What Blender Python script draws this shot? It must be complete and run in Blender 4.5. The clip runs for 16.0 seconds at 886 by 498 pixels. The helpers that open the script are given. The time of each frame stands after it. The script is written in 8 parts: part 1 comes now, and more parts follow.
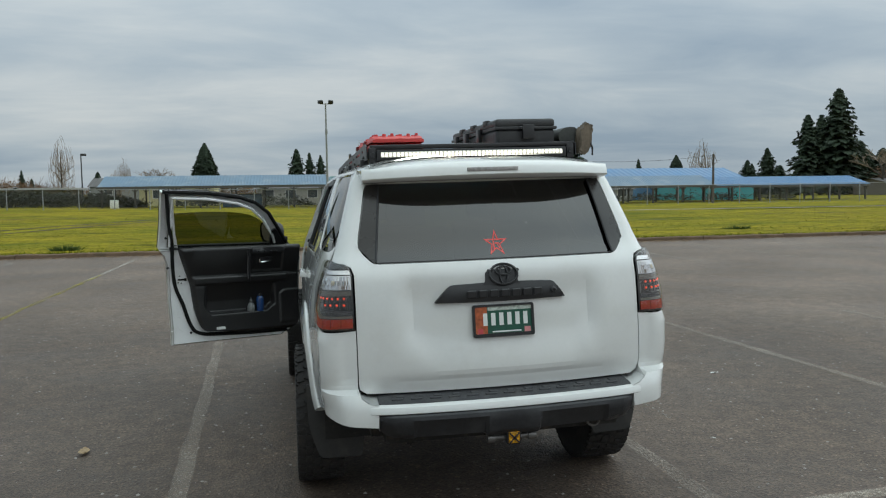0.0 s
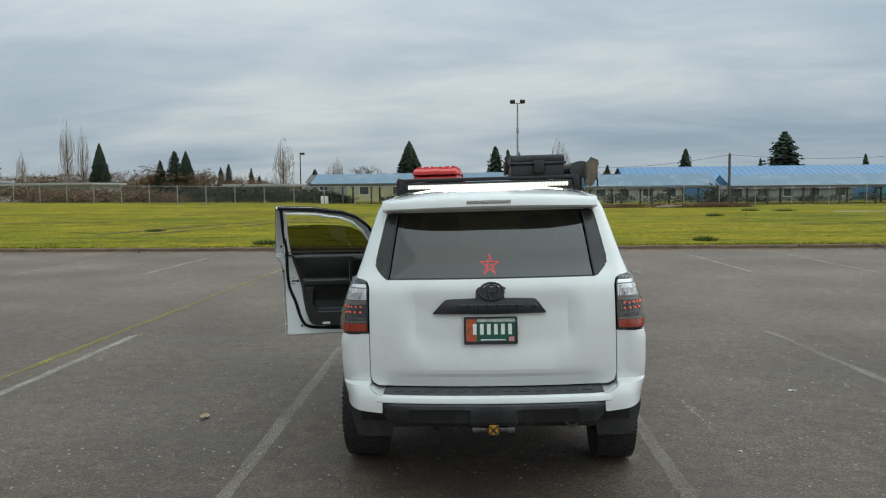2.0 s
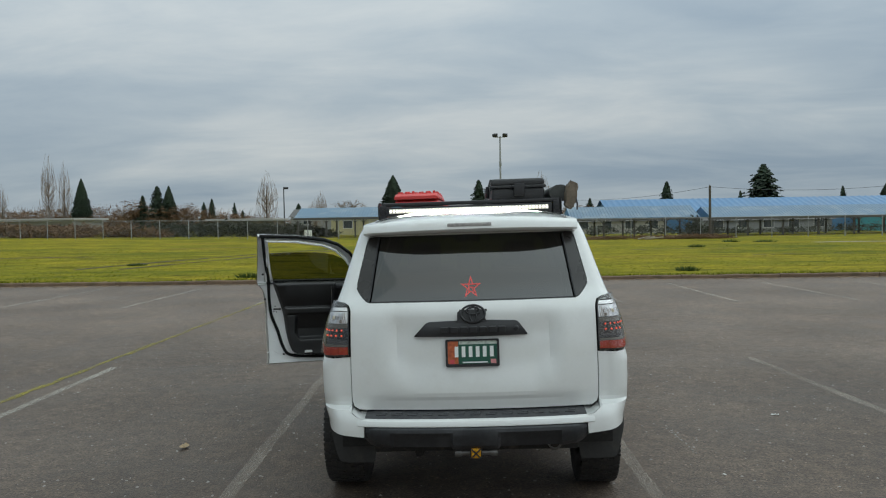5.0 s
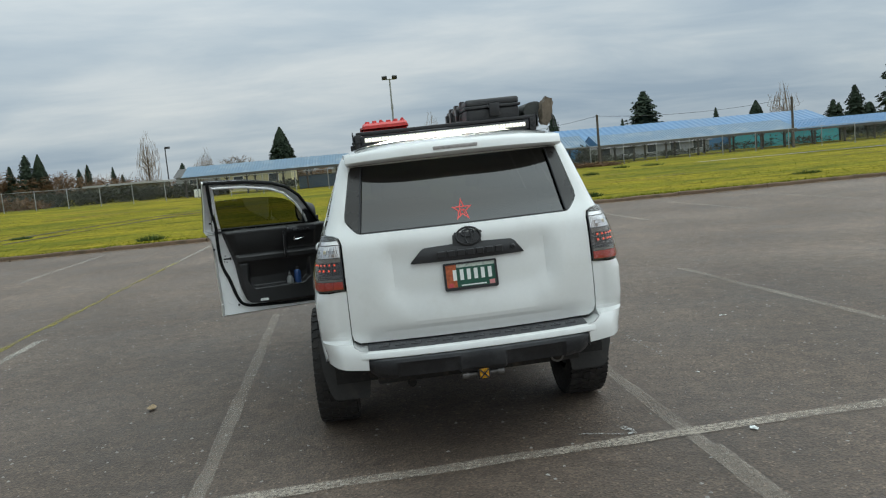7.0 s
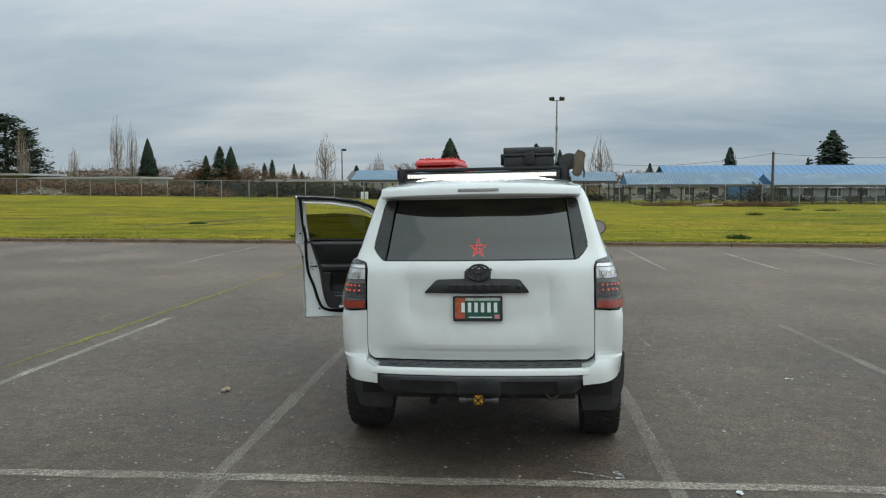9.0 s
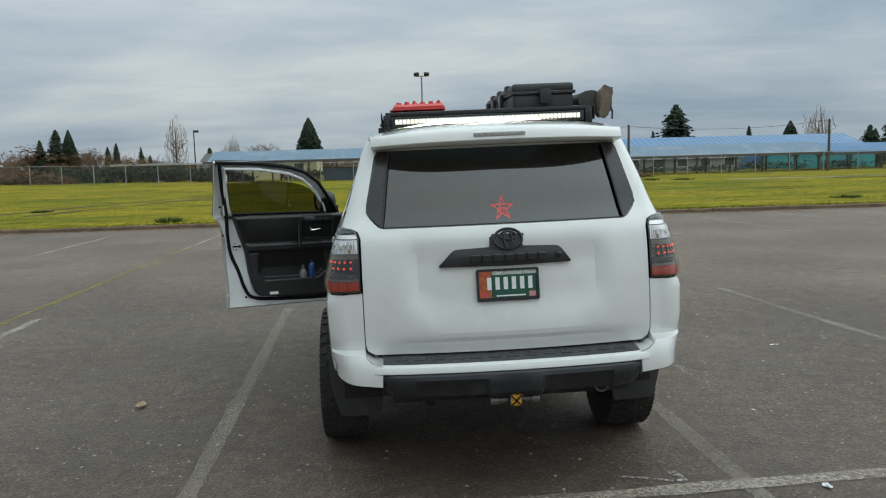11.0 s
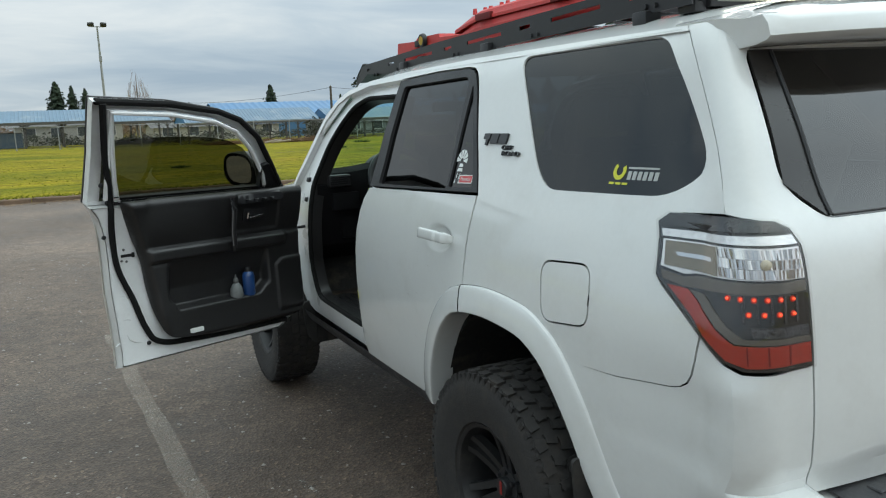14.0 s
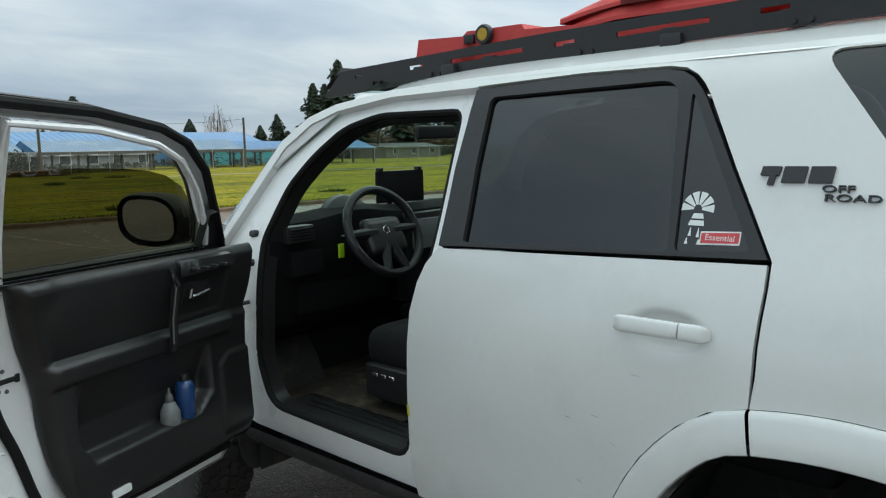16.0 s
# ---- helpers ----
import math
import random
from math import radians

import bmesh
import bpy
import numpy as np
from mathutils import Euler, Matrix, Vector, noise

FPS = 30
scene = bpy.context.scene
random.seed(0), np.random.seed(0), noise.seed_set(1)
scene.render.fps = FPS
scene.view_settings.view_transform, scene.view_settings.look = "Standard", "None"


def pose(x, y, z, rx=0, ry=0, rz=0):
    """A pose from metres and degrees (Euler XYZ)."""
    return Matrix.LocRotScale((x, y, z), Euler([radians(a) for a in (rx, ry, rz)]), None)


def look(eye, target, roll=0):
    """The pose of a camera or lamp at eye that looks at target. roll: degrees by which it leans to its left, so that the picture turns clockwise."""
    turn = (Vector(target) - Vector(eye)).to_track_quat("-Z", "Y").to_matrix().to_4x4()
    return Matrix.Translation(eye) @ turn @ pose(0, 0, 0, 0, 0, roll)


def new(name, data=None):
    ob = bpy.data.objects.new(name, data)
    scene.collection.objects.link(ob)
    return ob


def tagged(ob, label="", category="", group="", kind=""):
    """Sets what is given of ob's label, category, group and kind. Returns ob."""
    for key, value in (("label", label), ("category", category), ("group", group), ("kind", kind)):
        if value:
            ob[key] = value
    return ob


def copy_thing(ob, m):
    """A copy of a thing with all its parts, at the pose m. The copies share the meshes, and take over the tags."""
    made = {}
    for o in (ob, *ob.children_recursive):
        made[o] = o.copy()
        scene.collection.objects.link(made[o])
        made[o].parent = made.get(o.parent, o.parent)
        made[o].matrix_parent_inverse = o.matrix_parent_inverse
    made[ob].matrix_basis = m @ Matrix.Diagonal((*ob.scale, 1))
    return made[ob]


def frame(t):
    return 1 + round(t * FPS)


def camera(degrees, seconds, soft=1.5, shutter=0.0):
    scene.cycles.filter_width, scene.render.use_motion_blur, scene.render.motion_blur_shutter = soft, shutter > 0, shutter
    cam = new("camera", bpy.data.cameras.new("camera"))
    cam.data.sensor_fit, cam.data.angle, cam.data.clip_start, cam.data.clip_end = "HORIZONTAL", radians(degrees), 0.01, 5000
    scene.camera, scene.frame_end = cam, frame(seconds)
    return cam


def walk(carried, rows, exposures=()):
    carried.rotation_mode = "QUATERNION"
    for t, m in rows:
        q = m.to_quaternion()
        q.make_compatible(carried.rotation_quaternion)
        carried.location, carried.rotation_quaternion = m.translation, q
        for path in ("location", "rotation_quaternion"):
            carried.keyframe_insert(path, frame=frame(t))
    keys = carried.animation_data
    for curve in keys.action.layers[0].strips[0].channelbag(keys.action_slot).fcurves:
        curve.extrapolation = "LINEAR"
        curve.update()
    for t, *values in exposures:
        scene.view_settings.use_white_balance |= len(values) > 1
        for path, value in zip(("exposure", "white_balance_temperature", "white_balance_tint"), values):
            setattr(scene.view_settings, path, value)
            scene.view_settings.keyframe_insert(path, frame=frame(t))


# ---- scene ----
cam = camera(59.6, 16.0, soft=1.15)
PATH = [
    (0, (0.0811, 0.0710, 1.7622), (0.4667, 2.0276, 1.6099), -0.82),
    (0.5, (0.4270, -0.2520, 1.7712), (0.5743, 1.7336, 1.5828), -0.60),
    (1, (0.7483, -0.5350, 1.8148), (0.7856, 1.4554, 1.6225), -0.70),
    (1.5, (0.9672, -0.7160, 1.8807), (0.9164, 1.2748, 1.6958), -0.80),
    (2, (1.1429, -0.7700, 1.9547), (1.0126, 1.2195, 1.7974), -0.60),
    (2.5, (1.1923, -0.7660, 1.9876), (0.9895, 1.2195, 1.8590), -0.50),
    (3, (1.1623, -0.7800, 1.9891), (0.8931, 1.1993, 1.8904), -0.31),
    (3.5, (1.1627, -0.7860, 1.9631), (0.8879, 1.1936, 1.8883), -0.31),
    (4, (1.1761, -0.7960, 1.9443), (0.9573, 1.1907, 1.8735), -0.51),
    (4.5, (1.1985, -0.7870, 1.9217), (1.0387, 1.2053, 1.8509), -0.50),
    (4.7, (1.2007, -0.7950, 1.9097), (1.0639, 1.1991, 1.8393), -0.50),
    (6.8, (0.4920, -0.5810, 1.7680), (0.6983, 1.3998, 1.5836), -6.00),
    (7, (0.5748, -0.6940, 1.7824), (0.7498, 1.2857, 1.5583), -5.20),
    (7.5, (0.9263, -0.8970, 1.8145), (0.9556, 1.0873, 1.5661), -2.69),
    (8, (1.1966, -1.0480, 1.8573), (1.1037, 0.9361, 1.6236), -1.09),
    (8.5, (1.3375, -1.1780, 1.8647), (1.1682, 0.8035, 1.6528), -0.30),
    (9, (1.4879, -1.1380, 1.8984), (1.2518, 0.8412, 1.7343), -0.10),
    (9.2, (1.5030, -1.1160, 1.8916), (1.2487, 0.8622, 1.7432), -0.01),
    (11.3, (0.2974, 0.1750, 1.6906), (0.5165, 2.1485, 1.4514), -1.50),
    (11.5, (0.1296, 0.3260, 1.6756), (0.4089, 2.2908, 1.4275), -1.40),
    (12, (-0.1614, 0.7900, 1.6715), (0.2289, 2.7370, 1.4333), -1.71),
    (12.5, (-0.4418, 1.2960, 1.6927), (0.0595, 3.2168, 1.4494), -2.02),
    (13, (-0.7139, 1.7610, 1.6979), (-0.0463, 3.6202, 1.3855), -2.15),
    (13.5, (-0.8748, 2.2640, 1.6871), (-0.1082, 4.0850, 1.3764), -2.27),
    (14, (-1.1012, 2.7330, 1.6561), (-0.2123, 4.4929, 1.3206), -2.09),
    (14.5, (-1.2323, 3.1820, 1.6589), (-0.1874, 4.8465, 1.2879), -1.74),
    (15, (-1.2875, 3.6790, 1.6709), (-0.0906, 5.2448, 1.3308), -1.29),
    (15.5, (-1.4443, 4.0890, 1.6591), (-0.0623, 5.5059, 1.3723), -1.18),
    (16, (-1.4722, 4.4660, 1.6497), (-0.0195, 5.8159, 1.3898), -1.11),
]
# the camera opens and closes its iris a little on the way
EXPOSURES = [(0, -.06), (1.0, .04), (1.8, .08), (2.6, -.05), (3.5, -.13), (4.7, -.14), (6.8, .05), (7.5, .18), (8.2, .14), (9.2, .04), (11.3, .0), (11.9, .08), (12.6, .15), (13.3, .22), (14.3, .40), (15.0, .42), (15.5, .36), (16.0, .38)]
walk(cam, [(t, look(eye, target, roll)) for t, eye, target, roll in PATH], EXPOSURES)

# ---------------------------------------------------------------- sky and light
SUN_EL, SUN_AZ = 41.0, 107.0      # degrees; azimuth from +y towards +x
world = bpy.data.worlds.new("overcast_sky")
scene.world = world
world.use_nodes = True


def build_sky():
    nt = world.node_tree
    nt.nodes.clear()
    N, L = nt.nodes.new, nt.links.new
    out, bg = N("ShaderNodeOutputWorld"), N("ShaderNodeBackground")
    sky = N("ShaderNodeTexSky")
    sky.sky_type, sky.sun_disc = "NISHITA", False
    sky.sun_elevation, sky.sun_rotation = radians(SUN_EL), radians(SUN_AZ)
    tc, sep = N("ShaderNodeTexCoord"), N("ShaderNodeSeparateXYZ")
    L(tc.outputs["Generated"], sep.inputs[0])

    def m(op, a, b=None, clamp=False):
        n = N("ShaderNodeMath")
        n.operation, n.use_clamp = op, clamp
        for i, v in enumerate((a, b)):
            if v is None:
                continue
            if isinstance(v, (int, float)):
                n.inputs[i].default_value = v
            else:
                L(v, n.inputs[i])
        return n.outputs[0]

    z = m("MAXIMUM", sep.outputs[2], 0.0)
    den = m("ADD", z, 0.16)
    comb = N("ShaderNodeCombineXYZ")
    L(m("DIVIDE", sep.outputs[0], den), comb.inputs[0])
    L(m("DIVIDE", sep.outputs[1], den), comb.inputs[1])

    def cloud(scale, detail, rough, off, stretch):
        mp = N("ShaderNodeMapping")
        mp.inputs["Location"].default_value = off
        mp.inputs["Scale"].default_value = stretch
        L(comb.outputs[0], mp.inputs[0])
        nz = N("ShaderNodeTexNoise")
        nz.inputs["Scale"].default_value, nz.inputs["Detail"].default_value = scale, detail
        nz.inputs["Roughness"].default_value = rough
        nz.inputs["Distortion"].default_value = 0.35
        L(mp.outputs[0], nz.inputs["Vector"])
        return nz.outputs[0]

    big = cloud(0.55, 3, 0.5, (3.1, 1.7, 0), (0.8, 1.1, 1))
    small = cloud(1.5, 6, 0.6, (7.3, 2.9, 0), (0.7, 1.15, 1))
    mixv = m("ADD", m("MULTIPLY", big, 0.62), m("MULTIPLY", small, 0.38))
    ramp = N("ShaderNodeValToRGB")
    e = ramp.color_ramp.elements
    e[0].position, e[0].color = 0.34, (0.283, 0.366, 0.446, 1)
    e[1].position, e[1].color = 0.66, (0.598, 0.642, 0.648, 1)
    mid = e.new(0.5)
    mid.color = (0.411, 0.486, 0.538, 1)
    L(mixv, ramp.inputs[0])
    # an overcast sky brightens towards the zenith
    gain = m("ADD", 0.88, m("MULTIPLY", m("POWER", z, 1.3), 1.7))
    # and the cloud is a little heavier on one side
    back = m("ADD", 1.0, m("MULTIPLY", m("MAXIMUM", m("MULTIPLY", sep.outputs[1], -1.0), 0.0), -0.32))
    # the cloud glows round the hidden sun
    dot = N("ShaderNodeVectorMath")
    dot.operation = "DOT_PRODUCT"
    a, el = radians(SUN_AZ), radians(SUN_EL)
    dot.inputs[1].default_value = (math.sin(a) * math.cos(el), math.cos(a) * math.cos(el), math.sin(el))
    L(tc.outputs["Generated"], dot.inputs[0])
    glow = m("POWER", m("MAXIMUM", dot.outputs["Value"], 0.0), 4.0)
    back = m("MULTIPLY", back, m("ADD", 1.10, m("MULTIPLY", glow, 1.0)))
    vec = N("ShaderNodeVectorMath")
    vec.operation = "SCALE"
    L(ramp.outputs[0], vec.inputs[0])
    L(m("MULTIPLY", gain, back), vec.inputs["Scale"])
    # the cloud overhead is whiter than that near the horizon
    warm = N("ShaderNodeMix")
    warm.data_type = "RGBA"
    warm.inputs[6].default_value, warm.inputs[7].default_value = (1.0, 1.0, 1.0, 1), (1.0, 1.0, 0.92, 1)
    L(m("MULTIPLY", m("SUBTRACT", z, 0.25), 2.0, True), warm.inputs["Factor"])
    tint = N("ShaderNodeVectorMath")
    tint.operation = "MULTIPLY"
    L(vec.outputs[0], tint.inputs[0])
    L(warm.outputs[2], tint.inputs[1])
    skys = N("ShaderNodeVectorMath")
    skys.operation = "SCALE"
    skys.inputs["Scale"].default_value = 0.05
    L(sky.outputs[0], skys.inputs[0])
    mix = N("ShaderNodeMix")
    mix.data_type = "RGBA"
    mix.inputs["Factor"].default_value = 0.92
    L(skys.outputs[0], mix.inputs[6])
    L(tint.outputs[0], mix.inputs[7])
    L(mix.outputs[2], bg.inputs[0])
    bg.inputs[1].default_value = 1.0
    L(bg.outputs[0], out.inputs[0])


build_sky()
sun = new("sun", bpy.data.lights.new("sun", "SUN"))
sun.data.energy, sun.data.angle, sun.data.color = 0.66, radians(130), (1.0, 0.97, 0.93)
_a = radians(SUN_AZ)
sun.matrix_world = look((math.sin(_a) * 40, math.cos(_a) * 40, 40 * math.tan(radians(SUN_EL))), (0, 0, 0))

# ---------------------------------------------------------------- materials


def nodes_of(name):
    mat = bpy.data.materials.new(name)
    mat.use_nodes = True
    nt = mat.node_tree
    return mat, nt, nt.nodes["Principled BSDF"]


def surface(name, color, rough=0.5, metal=0.0, vary=0.12, scale=6.0, fine=60.0, bump=0.0, bump_scale=80.0, coat=0.0,
            dirt=None, dirt_amount=0.0, dirt_scale=3.0, spec=0.5, rough_vary=0.12, random_tint=0.0, coords="Object"):
    """Principled surface with two scales of colour variation, optional stains and relief."""
    mat, nt, bsdf = nodes_of(name)
    N, L = nt.nodes.new, nt.links.new
    tc = N("ShaderNodeTexCoord")
    src = tc.outputs[coords]

    def noise_tex(sc, det=4, rg=0.55):
        n = N("ShaderNodeTexNoise")
        n.inputs["Scale"].default_value, n.inputs["Detail"].default_value, n.inputs["Roughness"].default_value = sc, det, rg
        L(src, n.inputs["Vector"])
        return n.outputs[0]

    a, b = noise_tex(scale), noise_tex(fine, 3)
    add = N("ShaderNodeMath")
    add.operation = "ADD"
    L(a, add.inputs[0])
    L(b, add.inputs[1])
    mr = N("ShaderNodeMapRange")
    mr.inputs[1].default_value, mr.inputs[2].default_value = 0.6, 1.4
    mr.inputs[3].default_value, mr.inputs[4].default_value = 1 - vary, 1 + vary
    L(add.outputs[0], mr.inputs[0])
    hsv = N("ShaderNodeHueSaturation")
    hsv.inputs["Color"].default_value = (*color, 1)
    last = mr.outputs[0]
    if random_tint:
        oi = N("ShaderNodeObjectInfo")
        rr = N("ShaderNodeMapRange")
        rr.inputs[3].default_value, rr.inputs[4].default_value = 1 - random_tint, 1 + random_tint
        L(oi.outputs["Random"], rr.inputs[0])
        mm = N("ShaderNodeMath")
        mm.operation = "MULTIPLY"
        L(last, mm.inputs[0])
        L(rr.outputs[0], mm.inputs[1])
        last = mm.outputs[0]
    L(last, hsv.inputs["Value"])
    col = hsv.outputs[0]
    if dirt:
        d = noise_tex(dirt_scale, 6, 0.65)
        rp = N("ShaderNodeMapRange")
        rp.inputs[1].default_value, rp.inputs[2].default_value = 0.52, 0.72
        rp.inputs[3].default_value, rp.inputs[4].default_value = 0.0, dirt_amount
        L(d, rp.inputs[0])
        mx = N("ShaderNodeMix")
        mx.data_type = "RGBA"
        L(rp.outputs[0], mx.inputs["Factor"])
        L(col, mx.inputs[6])
        mx.inputs[7].default_value = (*dirt, 1)
        col = mx.outputs[2]
    L(col, bsdf.inputs["Base Color"])
    rv = N("ShaderNodeMapRange")
    rv.inputs[1].default_value, rv.inputs[2].default_value = 0.3, 0.7
    rv.inputs[3].default_value, rv.inputs[4].default_value = max(0.02, rough * (1 - rough_vary)), min(1, rough * (1 + rough_vary))
    L(a, rv.inputs[0])
    L(rv.outputs[0], bsdf.inputs["Roughness"])
    bsdf.inputs["Metallic"].default_value = metal
    bsdf.inputs["Specular IOR Level"].default_value = spec
    bsdf.inputs["Coat Weight"].default_value = coat
    bsdf.inputs["Coat Roughness"].default_value = 0.06
    if bump:
        bn = N("ShaderNodeBump")
        bn.inputs["Strength"].default_value, bn.inputs["Distance"].default_value = bump, 0.01
        L(noise_tex(bump_scale, 5, 0.6), bn.inputs["Height"])
        L(bn.outputs[0], bsdf.inputs["Normal"])
    return mat


def glass(name, tint, gloss_rough=0.02, ior=1.5):
    """A thin pane: what is behind it shows through the tint, and the sky mirrors in it."""
    mat, nt, bsdf = nodes_of(name)
    N, L = nt.nodes.new, nt.links.new
    nt.nodes.remove(bsdf)
    tr, gl, mx, lw = N("ShaderNodeBsdfTransparent"), N("ShaderNodeBsdfGlossy"), N("ShaderNodeMixShader"), N("ShaderNodeLayerWeight")
    tr.inputs[0].default_value = (*tint, 1)
    gl.inputs["Roughness"].default_value = gloss_rough
    lw.inputs["Blend"].default_value = 0.5
    f0 = ((ior - 1) / (ior + 1)) ** 2
    pw, fr = N("ShaderNodeMath"), N("ShaderNodeMapRange")
    pw.operation = "POWER"
    pw.inputs[1].default_value = 5.0
    L(lw.outputs["Facing"], pw.inputs[0])
    L(pw.outputs[0], fr.inputs[0])
    fr.inputs[3].default_value, fr.inputs[4].default_value = f0, 1.0
    tc, nz, bp = N("ShaderNodeTexCoord"), N("ShaderNodeTexNoise"), N("ShaderNodeBump")
    nz.inputs["Scale"].default_value = 3.0
    L(tc.outputs["Object"], nz.inputs["Vector"])
    bp.inputs["Strength"].default_value, bp.inputs["Distance"].default_value = 0.04, 0.01
    L(nz.outputs[0], bp.inputs["Height"])
    L(bp.outputs[0], gl.inputs["Normal"])
    L(fr.outputs[0], mx.inputs[0])
    L(tr.outputs[0], mx.inputs[1])
    L(gl.outputs[0], mx.inputs[2])
    L(mx.outputs[0], nt.nodes["Material Output"].inputs[0])
    return mat


def lamp_glow(name, color, strength):
    mat, nt, bsdf = nodes_of(name)
    bsdf.inputs["Base Color"].default_value = (*[min(1, c) for c in color], 1)
    bsdf.inputs["Emission Color"].default_value = (*color, 1)
    bsdf.inputs["Emission Strength"].default_value = strength
    return mat


WHITE = surface("white_car_paint", (0.735, 0.745, 0.73), 0.24, vary=0.02, coat=1.0, dirt=(0.42, 0.38, 0.31), dirt_amount=0.14, dirt_scale=4)
JAMB = surface("white_jamb_paint", (0.86, 0.87, 0.87), 0.3, vary=0.03, coat=0.6, dirt=(0.40, 0.36, 0.31), dirt_amount=0.14, dirt_scale=7)
HEM = surface("dusty_seam_sealer", (0.50, 0.47, 0.42), 0.6, vary=0.25, scale=12)
HOLLOW_SHADE = surface("dark_hollow_shade", (0.012, 0.012, 0.013), 0.7)
BLACKP = surface("black_plastic", (0.022, 0.022, 0.024), 0.5, vary=0.2, bump=0.12, bump_scale=350)
GLOSSB = surface("gloss_black_garnish", (0.020, 0.018, 0.017), 0.27, vary=0.1, coat=0.1)
GREYP = surface("weathered_grey_plastic", (0.045, 0.046, 0.05), 0.55, vary=0.25, bump=0.2, bump_scale=260, dirt=(0.16, 0.15, 0.14), dirt_amount=0.35, dirt_scale=9)
TRIM = surface("black_door_trim", (0.019, 0.0185, 0.019), 0.36, spec=.6, vary=0.2, bump=0.1, bump_scale=500)
SATIN = surface("satin_black_metal", (0.02, 0.02, 0.022), 0.38, vary=0.15)
RUBBER = surface("tyre_rubber", (.026, .024, .023), .8, vary=0.3, bump=0.3, bump_scale=120, dirt=(0.07, 0.055, 0.042), dirt_amount=0.4, dirt_scale=14)
WELL = surface("wheel_well_liner", (0.02, 0.019, 0.018), 0.9, vary=0.4, dirt=(0.09, 0.07, 0.055), dirt_amount=0.7, dirt_scale=8)
CHROME = surface("bright_metal", (0.75, 0.76, 0.78), 0.14, metal=1.0, vary=0.05)
MIRROR = surface("mirror_glass", (0.82, 0.84, 0.86), 0.03, metal=1.0, vary=0.01)
PRIV = glass("privacy_glass", (0.022, 0.023, 0.023), 0.02, 2.05)
DOORGL = glass("tinted_door_glass", (0.165, 0.168, 0.12), 0.02, 1.6)
SEALR = surface("black_seal_rubber", (0.011, 0.011, 0.011), 0.8, spec=.2, vary=.2)
PRIVS = glass("side_privacy_glass", (0.034, 0.036, 0.043), 0.02, 1.80)
SCREEN = glass("windscreen_glass", (0.62, 0.78, 0.70), 0.02, 1.3)
CLEARL = glass("clear_lamp_lens", (0.90, 0.89, 0.88), 0.02, 1.5)

# ---------------------------------------------------------------- mesh helpers


def finish(name, bm, mat, parent=None, label="", smooth=True, sharp=35):
    me = bpy.data.meshes.new(name)
    bmesh.ops.recalc_face_normals(bm, faces=bm.faces)
    if smooth:
        lim = radians(sharp)
        for f in bm.faces:
            f.smooth = True
        for e in bm.edges:
            if len(e.link_faces) == 2 and e.calc_face_angle(0) > lim:
                e.smooth = False
    bm.to_mesh(me)
    bm.free()
    me.materials.append(mat)
    ob = new(name, me)
    if parent:
        ob.parent = parent
    if label:
        ob["label"] = label
    return ob


def part(name, bm, mat, parent, label="", **kw):
    return finish(name, bm, mat, parent, label, **kw)


def pieces(name, bm, mat, parent, label="", **kw):
    """Each separate piece of a bmesh becomes a part of its own."""
    todo, obs = set(bm.verts), []
    while todo:
        seed = min(todo, key=lambda v: v.index)
        group, front = {seed}, [seed]
        while front:
            v = front.pop()
            for e in v.link_edges:
                o = e.other_vert(v)
                if o not in group:
                    group.add(o)
                    front.append(o)
        todo -= group
        one = bmesh.new()
        mp = {v: one.verts.new(v.co) for v in sorted(group, key=lambda v: v.index)}
        for f in {f for v in group for f in v.link_faces}:
            one.faces.new([mp[v] for v in f.verts])
        obs.append(finish(name, one, mat, parent, label, **kw))
    bm.free()
    return obs


def base(name, label, category, at=(0, 0, 0), group="", kind="", rot=(0, 0, 0)):
    ob = new(name)
    ob.empty_display_size = 0.1
    ob.matrix_basis = pose(*at, *rot)
    return tagged(ob, label, category, group, kind)


def add_box(bm, x0, x1, y0, y1, z0, z1, bevel=0.0, seg=2, m=None):
    r = bmesh.ops.create_cube(bm, size=1)
    vs = r["verts"]
    for v in vs:
        v.co = Vector(((x0 + x1) / 2 + v.co.x * (x1 - x0), (y0 + y1) / 2 + v.co.y * (y1 - y0), (z0 + z1) / 2 + v.co.z * (z1 - z0)))
    if bevel:
        es = list({e for v in vs for e in v.link_edges})
        r = bmesh.ops.bevel(bm, geom=es, offset=bevel, segments=seg, profile=0.6, affect="EDGES")
        vs = list({v for f in r["faces"] for v in f.verts} | {v for v in vs if v.is_valid})
    if m is not None:
        bmesh.ops.transform(bm, matrix=m, verts=vs)
    return vs


def add_rod(bm, a, b, r0, r1=None, seg=10, caps=True):
    a, b = Vector(a), Vector(b)
    r1 = r0 if r1 is None else r1
    d = b - a
    q = d.to_track_quat("Z", "Y").to_matrix()
    ra, rb = [], []
    for i in range(seg):
        t = 2 * math.pi * i / seg
        o = q @ Vector((math.cos(t), math.sin(t), 0))
        ra.append(bm.verts.new(a + o * r0))
        rb.append(bm.verts.new(b + o * r1))
    for i in range(seg):
        j = (i + 1) % seg
        bm.faces.new((ra[i], ra[j], rb[j], rb[i]))
    if caps:
        bm.faces.new(ra[::-1])
        bm.faces.new(rb)


